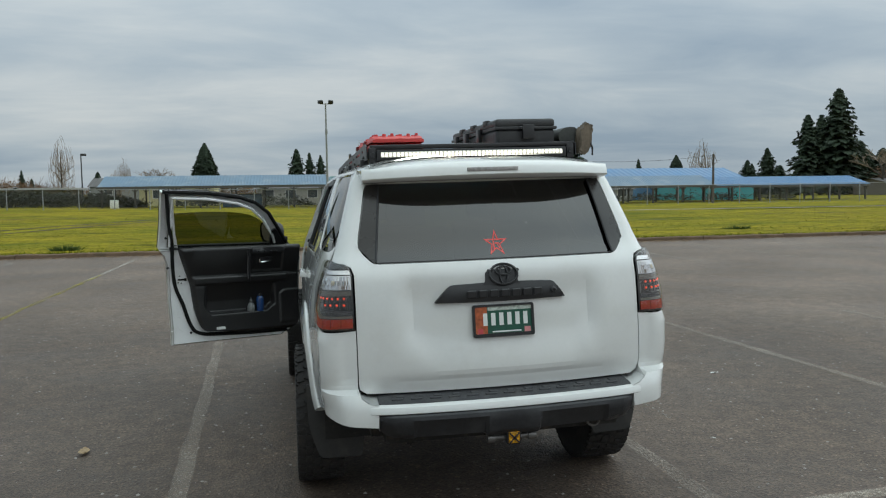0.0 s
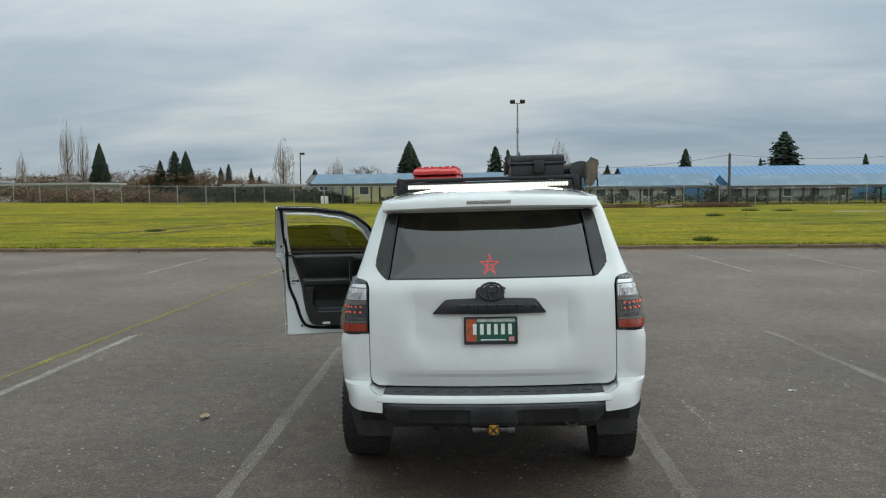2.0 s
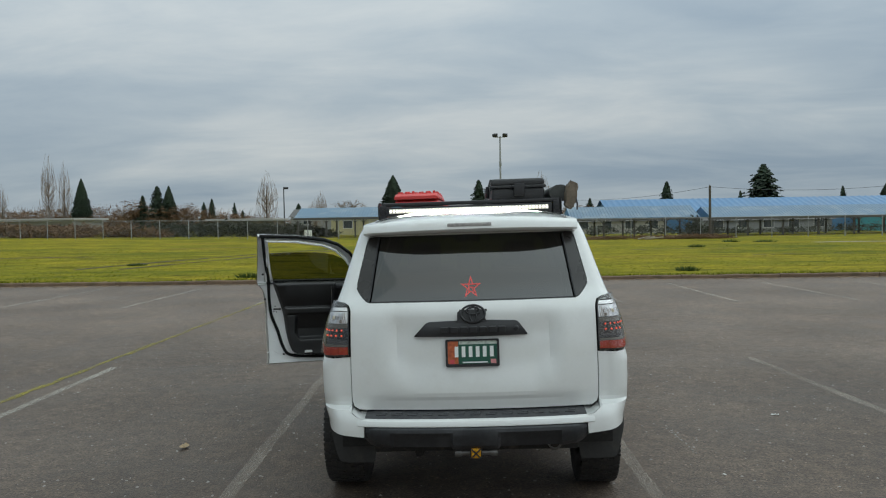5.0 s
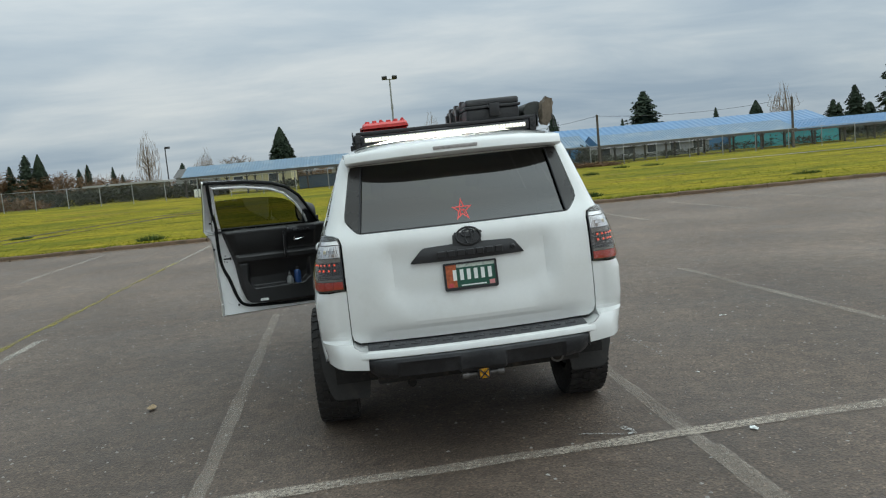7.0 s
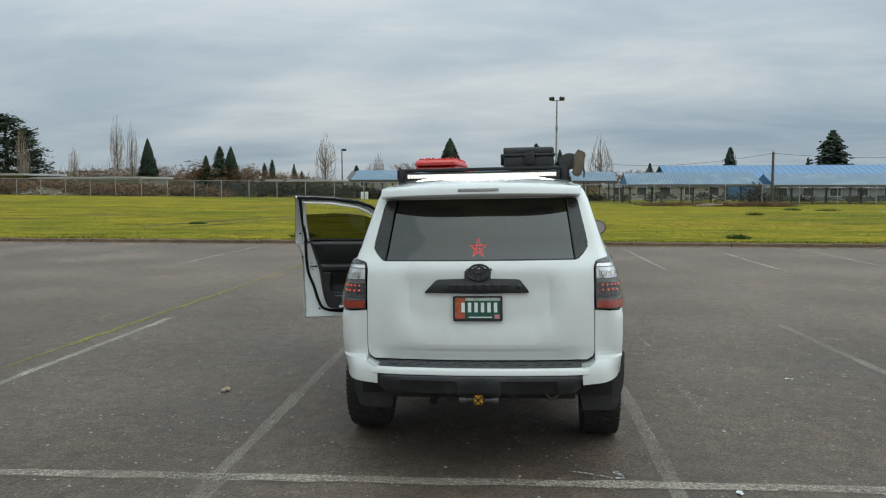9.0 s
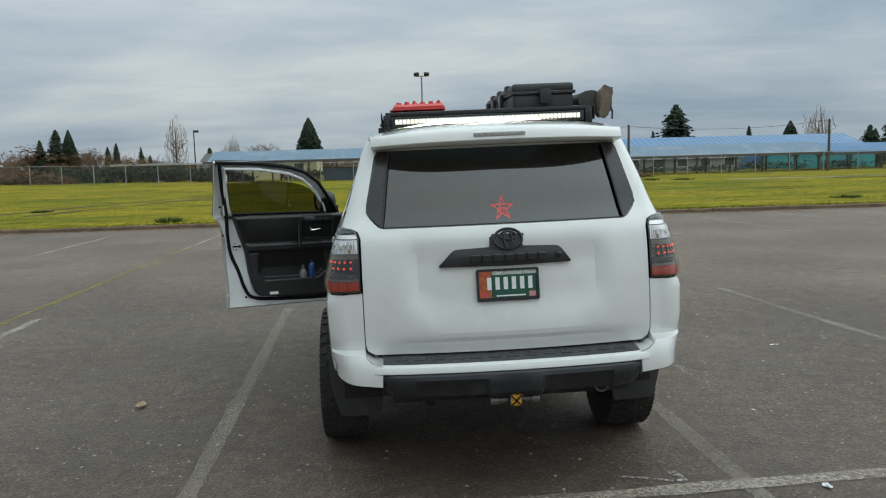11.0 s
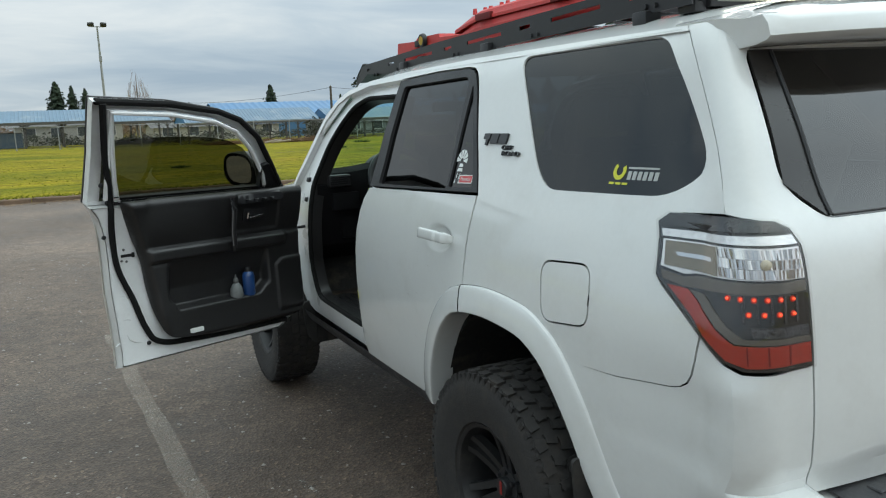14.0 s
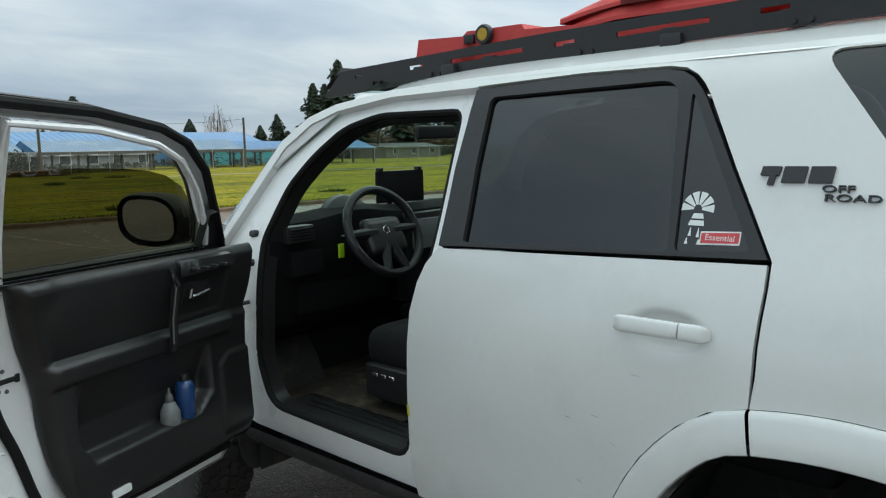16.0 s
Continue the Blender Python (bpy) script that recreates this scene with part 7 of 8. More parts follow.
rows = []
for i in range(9):
    x = -1.49 + 2.98 * i / 8
    k = rng.uniform(-.008, .008)
    rows.append([Vector((x, y, z + (k if z > 0 else 0))) for y, z in prof])
vs = add_grid(bm, rows)
bm.faces.new(vs[0])
bm.faces.new(vs[-1][::-1])
k0 = part("kerb_stone", bm, KERB, kerb)
k0.location = (-60, 0, 0)
for i in range(1, 40):
    c = k0.copy()
    scene.collection.objects.link(c)
    c.location = (-60 + 3.0 * i, rng.uniform(-.012, .012), rng.uniform(-.01, .006))
bm = bmesh.new()
LITTER = surface("leaf_litter", (.25, .165, .095), .9, vary=.5, scale=30)
rng = random.Random(21)
for i in range(11000):
    x = rng.uniform(-42, 42)
    y = 23.47 - abs(rng.gauss(0, .30)) if i % 5 else 23.62 + rng.gauss(0, .10)
    z = .003 if y < 23.48 else .112
    a, r = rng.uniform(0, 6.3), rng.uniform(.016, .048)
    vs = [bm.verts.new((x + math.cos(a + t) * r * k, y + math.sin(a + t) * r * k, z + rng.uniform(0, .018))) for t, k in ((0, 1), (1.7, .6), (3.1, 1), (4.6, .5))]
    bm.faces.new(vs)
tagged(finish("leaf_litter", bm, LITTER, smooth=False), "brown leaf litter along the kerb", "leaf litter", kind="stuff")

# ---------------------------------------------------------------- field: tufts, ruts, path
def quick(name, verts, faces, mat, **tags):
    me = bpy.data.meshes.new(name)
    me.from_pydata(verts, [], faces)
    me.materials.append(mat)
    ob = new(name, me)
    if tags:
        tagged(ob, **tags)
    return ob


BLADE = surface("grass_blades", (.140, .148, .011), .9, vary=.25, scale=.5, fine=14, spec=.08)
BLADE2 = surface("deep_green_tuft", (.05, .085, .014), .8, vary=.4, scale=3)
rng = random.Random(31)
V, Fc = [], []
for i in range(24000):
    y = 23.74 + (rng.random() ** 3.2) * 30
    x = rng.uniform(-1, 1) * (14 + y * .75) + 2
    hgt = rng.uniform(.012, .032) * (2.6 if y < 24.1 else 1) * (1 + .6 * noise.noise(Vector((x * .25, y * .25, 0))))
    a, wd = rng.uniform(0, 6.3), rng.uniform(.012, .03) * (1 + y / 40)
    zz = field_z(x, y) - .005
    k = len(V)
    lean_x, lean_y = rng.uniform(-.05, .05), rng.uniform(-.01, .08)
    V += [(x - math.cos(a) * wd, y - math.sin(a) * wd, zz), (x + math.cos(a) * wd, y + math.sin(a) * wd, zz), (x + lean_x, y + lean_y, zz + hgt)]
    Fc.append((k, k + 1, k + 2))
quick("grass", V, Fc, BLADE, label="short yellow-green grass of the field", category="grass", kind="stuff")


def tuft(x, y, r, h, seed, n=160):
    rg = random.Random(seed)
    V, Fc = [], []
    for i in range(n):
        a, d = rg.uniform(0, 6.3), r * rg.random() ** .6
        px, py = math.cos(a) * d, math.sin(a) * d
        k = len(V)
        b, w = rg.uniform(0, 6.3), .02
        V += [(px - math.cos(b) * w, py - math.sin(b) * w, 0), (px + math.cos(b) * w, py + math.sin(b) * w, 0), (px * 1.3 + rg.uniform(-.04, .04), py * 1.3 + rg.uniform(-.04, .04), h * rg.uniform(.5, 1) * (1 - .5 * d / r))]
        Fc.append((k, k + 1, k + 2))
    ob = quick("weed_tuft", V, Fc, BLADE2, label="dark green tuft of weeds in the grass", category="weed", group="weeds in the field")
    ob.location = (x, y, field_z(x, y))


for i, (x, y, r, h) in enumerate(((8.3, 25.9, .38, .26), (-6.6, 25.2, .45, .28), (17.2, 27.4, .5, .2), (27.0, 25.5, .6, .2), (14.5, 47, .5, .3), (21.5, 55, .8, .3), (-14, 33, .4, .18), (3.5, 34, .35, .15), (-30, 40, .5, .2), (19.5, 56, .6, .3))):
    tuft(x, y, r, h, 50 + i)
MUD = surface("bare_mud", (.045, .034, .016), .9, vary=.4, scale=2, bump=.4, bump_scale=20)
def ground_strip(name, pts, w, mat, lift, label, cat, seed=0, rag=.5):
    rg = random.Random(seed)
    bm = bmesh.new()
    rows = []
    n = len(pts)
    for i, p in enumerate(pts):
        p = Vector(p)
        d = Vector(pts[min(n - 1, i + 1)]) - Vector(pts[max(0, i - 1)])
        s = Vector((-d.y, d.x)).normalized() * w / 2
        r = []
        for k in (-1, -.33, .33, 1):
            q = p + s * k * rg.uniform(1 - rag, 1 + rag * .4)
            r.append(Vector((q.x, q.y, field_z(q.x, q.y) + lift)))
        rows.append(r)
    add_grid(bm, rows)
    return tagged(finish(name, bm, mat), label, cat, kind="structure")
def curve_pts(a, b, bow, n=22):
    a, b = Vector(a), Vector(b)
    s = Vector((-(b - a).y, (b - a).x)).normalized()
    return [tuple(a.lerp(b, i / n) + s * bow * math.sin(math.pi * i / n)) for i in range(n + 1)]
for i, (a, b, w) in enumerate((((-15.5, 30.5), (-8.0, 49), .55), ((-13.5, 30.2), (-6.6, 48), .5), ((-34, 35), (-24, 36.5), .5), ((-26, 40), (-20, 41), .5), ((-40, 33), (-31, 32.5), .45), ((10, 44), (16, 44.5), .45), ((14, 36), (19, 36.6), .3), ((26, 41), (33, 40), .4), ((-20, 52), (-12, 53), .5))):
    ground_strip("tyre_rut", curve_pts(a, b, .6), w, MUD, .012, "muddy tyre rut in the grass", "rut", i, .8)
GRAVEL = surface("pale_gravel_path", (.26, .23, .19), .9, vary=.3, scale=1.5, fine=20)
ground_strip("path", [(x, 53 - .10 * (x - 24) + .3 * math.sin(x)) for x in range(24, 118, 3)], 1.3, GRAVEL, .014, "pale gravel path across the field", "path", 3, .2)
ground_strip("berm", [(x, 50.6 - .10 * (x - 24) + .2 * math.sin(x * 1.3)) for x in range(30, 118, 3)], .8, MUD, .10, "dark low bank beside the path", "bank", 4, .2)

# ---------------------------------------------------------------- fence
GALV = surface("galvanised_steel", (.34, .35, .36), .5, metal=.4, vary=.15)


def veil_mat():
    mat, nt, bsdf = nodes_of("chain_link_mesh")
    N, L = nt.nodes.new, nt.links.new
    tc, mp = N("ShaderNodeTexCoord"), N("ShaderNodeMapping")
    L(tc.outputs["Object"], mp.inputs[0])
    outs = []
    for ang in (45, -45):
        wv = N("ShaderNodeTexWave")
        m2 = N("ShaderNodeMapping")
        m2.inputs["Rotation"].default_value = (0, radians(ang), 0)
        L(tc.outputs["Object"], m2.inputs[0])
        wv.bands_direction = "X"
        wv.inputs["Scale"].default_value = 5.0
        L(m2.outputs[0], wv.inputs[0])
        gt = N("ShaderNodeMath")
        gt.operation = "GREATER_THAN"
        gt.inputs[1].default_value = .986
        L(wv.outputs[1], gt.inputs[0])
        outs.append(gt.outputs[0])
    mxm = N("ShaderNodeMath")
    mxm.operation = "MAXIMUM"
    L(outs[0], mxm.inputs[0])
    L(outs[1], mxm.inputs[1])
    bsdf.inputs["Base Color"].default_value = (.22, .22, .22, 1)
    bsdf.inputs["Roughness"].default_value = .5
    tr, mx = N("ShaderNodeBsdfTransparent"), N("ShaderNodeMixShader")
    L(mxm.outputs[0], mx.inputs[0])
    L(tr.outputs[0], mx.inputs[1])
    L(bsdf.outputs[0], mx.inputs[2])
    L(mx.outputs[0], nt.nodes["Material Output"].inputs[0])
    return mat


fence = base("chain_link_fence", "long galvanised chain-link fence along the far side of the field", "fence", (0, 71, 0), kind="structure")
FY = lambda x: 71 - .10 * x
post_m = bmesh.new()
add_rod(post_m, (0, 0, -.1), (0, 0, 1.82), .038, seg=7)
add_lathe(post_m, [(.05, 1.80), (.04, 1.86), (.0005, 1.88)], (0, 0, 0), (0, 0, 1), 7)
p0 = part("post", post_m, GALV, fence)
xs_f = [-96 + 3.0 * i for i in range(64)]
for i, x in enumerate(xs_f):
    p = p0 if i == 0 else p0.copy()
    if i:
        scene.collection.objects.link(p)
    p.location = (x, FY(x) - 71, field_z(x, FY(x)))
bm = bmesh.new()
add_tube(bm, [(x, FY(x) - 71, field_z(x, FY(x)) + 1.80) for x in xs_f], .021, 6)
part("top_rail", bm, GALV, fence)
bm = bmesh.new()
add_grid(bm, [[Vector((x, FY(x) - 71 + .03, field_z(x, FY(x)) + z)) for x in xs_f] for z in (.03, 1.80)])
part("chain_link_mesh", bm, veil_mat(), fence, "grey chain-link mesh")

# ---------------------------------------------------------------- poles
POLE = surface("dull_pole_steel", (.30, .31, .31), .5, metal=.3, vary=.15)
WOODP = surface("weathered_pole_wood", (.10, .085, .07), .9, vary=.3)
DARKM = surface("dark_lamp_metal", (.03, .03, .032), .5)
fl = base("flood_light_pole", "tall slim steel pole with twin flood lights", "light pole", (3.2, 64.8, field_z(3.2, 64.8)))
bm = bmesh.new()
add_rod(bm, (0, 0, 0), (0, 0, 8.8), .11, .06, 10)
part("pole", bm, POLE, fl)
bm = bmesh.new()
add_rod(bm, (-.45, 0, 8.75), (.45, 0, 8.75), .035, seg=8)
part("cross_arm", bm, POLE, fl)
for s in (-1, 1):
    bm = bmesh.new()
    add_box(bm, -.20, .20, -.12, .12, -.14, .14, .03, 2, Matrix.Translation((s * .42, -.05, 8.90)) @ Matrix.Rotation(radians(25), 4, "X") @ Matrix.Rotation(radians(-20 * s), 4, "Z"))
    part("flood_light", bm, DARKM, fl, "dark flood light")
bm = bmesh.new()
add_box(bm, -.10, .10, -.14, -.06, 6.3, 6.7, .02)
add_box(bm, -.05, .05, -.12, -.06, 7.4, 7.6, .01)
pieces("junction_box", bm, POLE, fl)
lp = base("lamp_post", "dark slim lamp post with a short arm", "lamp post", (-30.4, 125, 1.0))
bm = bmesh.new()
add_rod(bm, (0, 0, 0), (0, 0, 6.9), .11, .08, 8)
part("post", bm, DARKM, lp)
bm = bmesh.new()
add_box(bm, -.05, .75, -.15, .15, 6.6, 6.95, .05)
part("lamp_head", bm, DARKM, lp)
for i, (x, y, h) in enumerate(((21.8, 68.8, 4.7), (41.4, 70.5, 4.9), (99.0, 104, 8.0))):
    up = base("utility_pole", "weathered wooden utility pole", "utility pole", (x, y, field_z(x, y)), group="utility poles")
    bm = bmesh.new()
    add_rod(bm, (0, 0, 0), (0, 0, h - field_z(x, y)), .13 if i < 2 else .16, .10, 9)
    part("pole", bm, WOODP, up)
    bm = bmesh.new()
    add_lathe(bm, [(.03, 0), (.05, .04), (.03, .12), (.0005, .13)], (0, 0, h - field_z(x, y) - .02), (0, 0, 1), 8)
    part("insulator", bm, POLE, up)
def wire(a, b, sag):
    a, b = Vector(a), Vector(b)
    bm = bmesh.new()
    add_tube(bm, [a.lerp(b, i / 16) - Vector((0, 0, sag * 4 * (i / 16) * (1 - i / 16))) for i in range(17)], .015, 4)
    tagged(finish("overhead_wire", bm, DARKM), "thin dark overhead wire between poles", "wire")
wire((21.8, 68.8, 4.6), (41.4, 70.5, 4.8), .5)
wire((21.8, 68.8, 4.6), (10, 98, 4.6), .6)
wire((41.4, 70.5, 4.8), (60, 100, 5.6), .4)

# ---------------------------------------------------------------- sheds and houses
def roof_mat(name, c, fade, amt):
    return surface(name, c, .42, metal=.0, vary=.16, scale=.25, fine=3, dirt=fade, dirt_amount=amt, dirt_scale=.35, random_tint=.05)


BLUE_F, BLUE_S = roof_mat("faded_blue_roofing", (.11, .19, .27), (.30, .34, .37), .85), roof_mat("blue_roofing", (.06, .19, .37), (.17, .28, .42), .4)
POSTM = surface("shed_post_wood", (.06, .055, .05), .85, vary=.3)
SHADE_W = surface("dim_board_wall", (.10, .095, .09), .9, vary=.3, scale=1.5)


def ribbed_roof(bm, x0, x1, y0, z0, y1, z1, period=.30, th=.03):
    n = int((x1 - x0) / period)
    rows = [[], []]
    for i in range(n):
        for dx, dz in ((0, 0), (.62, 0), (.70, th), (.92, th)):
            x = x0 + (i + dx) * (x1 - x0) / n
            rows[0].append(Vector((x, y0, z0 + dz)))
            rows[1].append(Vector((x, y1, z1 + dz)))
    add_grid(bm, rows)


def open_shed(x0, x1, y, depth, base_z, eave, ridge, mat, label, posts=3.0, hip=0.6, gable=True):
    sh = base("open_shed", label, "shed", ((x0 + x1) / 2, y + depth / 2, base_z), group="open sheds")
    w, d = (x1 - x0) / 2, depth / 2
    bm = bmesh.new()
    ribbed_roof(bm, -w, w, -d - .4, eave, 0, ridge)
    r1 = part("roof", bm, mat, sh, "ribbed metal roof")
    bm = bmesh.new()
    ribbed_roof(bm, -w, w, d + .4, eave, 0, ridge)
    part("roof", bm, mat, sh, "ribbed metal roof")
    bm = bmesh.new()
    add_box(bm, -w, w, -d - .42, -d - .34, eave - .24, eave - .02)
    part("fascia", bm, SHADE_W, sh, "dark eaves board")
    for s in (-1, 1):
        bm = bmesh.new()
        add_prism(bm, [(-d - .3, eave - .02), (d + .3, eave - .02), (0, ridge - .03)], lambda a, b: Vector((s * (w - .05), a, b)), (-s * .08, 0, 0))
        part("gable", bm, BLUE_S, sh, "blue gable end")
    pm = bmesh.new()
    add_box(pm, -.08, .08, -.08, .08, 0, eave - .05)
    for k in (-.5, .5):
        add_rod(pm, (0, 0, eave - .55), (k, 0, eave - .08), .04, seg=5)
    first = None
    n = max(2, int((x1 - x0) / posts))
    for j in (-d, d):
        for i in range(n + 1):
            if first is None:
                first = part("post", pm, POSTM, sh)
                p = first
            else:
                p = first.copy()
                scene.collection.objects.link(p)
            p.location = (-w + .3 + (2 * w - .6) * i / n, j, 0)
    return sh


open_shed(-18.0, 3.9, 80, 6, .22, 2.28, 3.35, BLUE_F, "long open shed with a faded blue ribbed roof on dark posts")
open_shed(10.2, 22.6, 75, 6, .02, 1.95, 3.10, BLUE_F, "long open shed with a faded blue-grey ribbed roof")
open_shed(23.6, 44.2, 75, 6, .0, 1.90, 2.95, BLUE_F, "long open shed with a faded blue-grey ribbed roof")
open_shed(43.6, 64.0, 76.5, 6, .0, 1.80, 2.75, BLUE_S, "open shed with a weathered blue ribbed roof")
open_shed(3.9, 10.0, 82, 6, .15, 2.2, 3.2, BLUE_F, "short open shed with a faded blue ribbed roof")


def hall(name, x0, x1, y0, y1, base_z, eave, ridge, wall, roof, label, ribs=.5, windows=0):
    h = base(name, label, "building", ((x0 + x1) / 2, y0, base_z))
    w, d = (x1 - x0) / 2, y1 - y0
    bm = bmesh.new()
    add_box(bm, -w, w, 0, d, 0, eave)
    part("wall", bm, wall, h)
    for a, b in ((-.4, d / 2), (d + .4, d / 2)):
        bm = bmesh.new()
        ribbed_roof(bm, -w - .4, w + .4, a, eave, b, ridge, ribs)
        part("roof", bm, roof, h, "ribbed roof")
    for s in (-1, 1):
        bm = bmesh.new()
        add_prism(bm, [(0, eave - .01), (d, eave - .01), (d / 2, ridge - .05)], lambda a, b: Vector((s * w, a, b)), (-s * .1, 0, 0))
        part("gable", bm, wall, h)
    for i in range(windows):
        x = -w + (i + .5) * 2 * w / windows
        wd = part_window(h, x, -.03, eave * .45, 1.1, .9)
    return h


WINM = surface("dark_window", (.05, .06, .07), .1, vary=.1)
FRAMEW = surface("white_window_frame", (.7, .7, .7), .6)
def part_window(parent, x, y, z, w, hh):
    bm = bmesh.new()
    add_box(bm, x - w / 2 - .06, x + w / 2 + .06, y, y + .06, z - .06, z + hh + .06)
    f = part("window", bm, FRAMEW, parent)
    bm = bmesh.new()
    add_box(bm, x - w / 2, x + w / 2, y - .012, y + .01, z, z + hh)
    part("pane", bm, WINM, f)
    return f


CREAM, YELW, TEALW, GREYW, BRNW = (surface(n, c, .8, vary=.12, scale=.8) for n, c in (("cream_siding", (.42, .40, .36)), ("pale_yellow_siding", (.52, .47, .27)), ("turquoise_siding", (.07, .42, .46)), ("grey_siding", (.30, .31, .32)), ("brown_siding", (.17, .145, .12))))
SHING = surface("grey_shingles", (.13, .125, .12), .9, vary=.25, scale=2)
hall("blue_hall", 17.6, 60.5, 95, 107, 0, 2.6, 4.35, BLUE_S, BLUE_S, "large hall with a bright blue metal roof", .8)
hall("turquoise_shop", 46.5, 56.0, 86, 94, 0, 1.9, 2.3, TEALW, SHING, "low turquoise building behind the sheds")
hall("yellow_house", -16.8, -8.5, 94, 102, .25, 2.3, 3.1, YELW, SHING, "pale yellow house behind the shed", .5, 2)
hall("cream_house", -3.5, 6.5, 92, 100, .2, 2.0, 2.9, CREAM, SHING, "cream house with white windows behind the shed", .5, 4)
hall("grey_house", -30, -19.5, 128, 136, .8, 2.2, 3.6, GREYW, SHING, "distant grey house with a gabled roof", .5, 2)
hall("tan_house", 10, 24, 94.5, 103, 0, 1.6, 2.2, CREAM, SHING, "low tan house behind the sheds", .5, 5)
hall("grey_house", 27, 41, 88, 93.5, 0, 1.5, 2.0, GREYW, SHING, "low grey house behind the sheds", .5, 5)
hall("brown_house", 86, 99, 98, 106, 0, 1.8, 2.6, BRNW, SHING, "low brown house among trees", .5, 3)
def flat_block(x0, x1, y, base_z, h, wall, label, n):
    b = base("flat_roofed_building", label, "building", ((x0 + x1) / 2, y, base_z))
    w = (x1 - x0) / 2
    bm = bmesh.new()
    add_box(bm, -w, w, 0, 9, 0, h - .3)
    part("wall", bm, wall, b)
    bm = bmesh.new()
    add_box(bm, -w - .8, w + .8, -1.0, 9.6, h - .3, h, .03)
    part("roof", bm, surface("pale_flat_roof", (.36, .35, .34), .8, vary=.15, scale=.5), b, "pale flat roof edge")
    for i in range(n):
        x = -w + (i + .5) * 2 * w / n
        # solid dark panel on the wall, painting the shade within a doorway
        bm = bmesh.new()
        add_box(bm, x - 1.1, x + 1.1, -.06, .1, .2, h - .9)
        part("opening", bm, WINM, b, "dark panel painted as a shaded doorway")
flat_block(-96, -74, 106, 1.0, 2.75, BRNW, "low flat-roofed brown building", 5)
flat_block(-73, -57, 108, .95, 2.3, GREYW, "low flat-roofed grey building", 3)
flat_block(-40, -31, 118, .75, 2.1, BRNW, "low flat-roofed brown shed behind the fence", 2)

# ---------------------------------------------------------------- trees
BARK = surface("tree_bark", (.075, .062, .05), .95, vary=.3, scale=4)
FIR = surface("fir_needles", (.029, .046, .025), .9, vary=.5, scale=1.2, fine=9)
PINE = surface("pine_needles", (.030, .044, .022), .9, vary=.5, scale=1.2, fine=9)
TWIG = surface("bare_twigs", (.25, .195, .145), .95, vary=.35, scale=1.0)
BRUSH = surface("russet_brush", (.165, .095, .05), .95, vary=.45, scale=1.2)


def rod_list(V, Fc, a, b, r0, r1):
    a, b = Vector(a), Vector(b)
    d = (b - a)
    q = d.to_track_quat("Z", "Y").to_matrix()
    k = len(V)
    for p, r in ((a, r0), (b, r1)):
        for i in range(3):
            V.append(p + q @ Vector((math.cos(i * 2.094), math.sin(i * 2.094), 0)) * r)
    for i in range(3):
        j = (i + 1) % 3
        Fc.append((k + i, k + j, k + 3 + j, k + 3 + i))


def clump(V, Fc, c, r, n, rg, flat=.5):
    for _ in range(n):
        p = Vector(c) + Vector((rg.gauss(0, r * .55), rg.gauss(0, r * .55), rg.gauss(0, r * .55 * flat)))
        k = len(V)
        s = r * rg.uniform(.25, .5)
        for _ in range(3):
            V.append(p + Vector((rg.uniform(-s, s), rg.uniform(-s, s), rg.uniform(-s, s) * .7)))
        Fc.append((k, k + 1, k + 2))


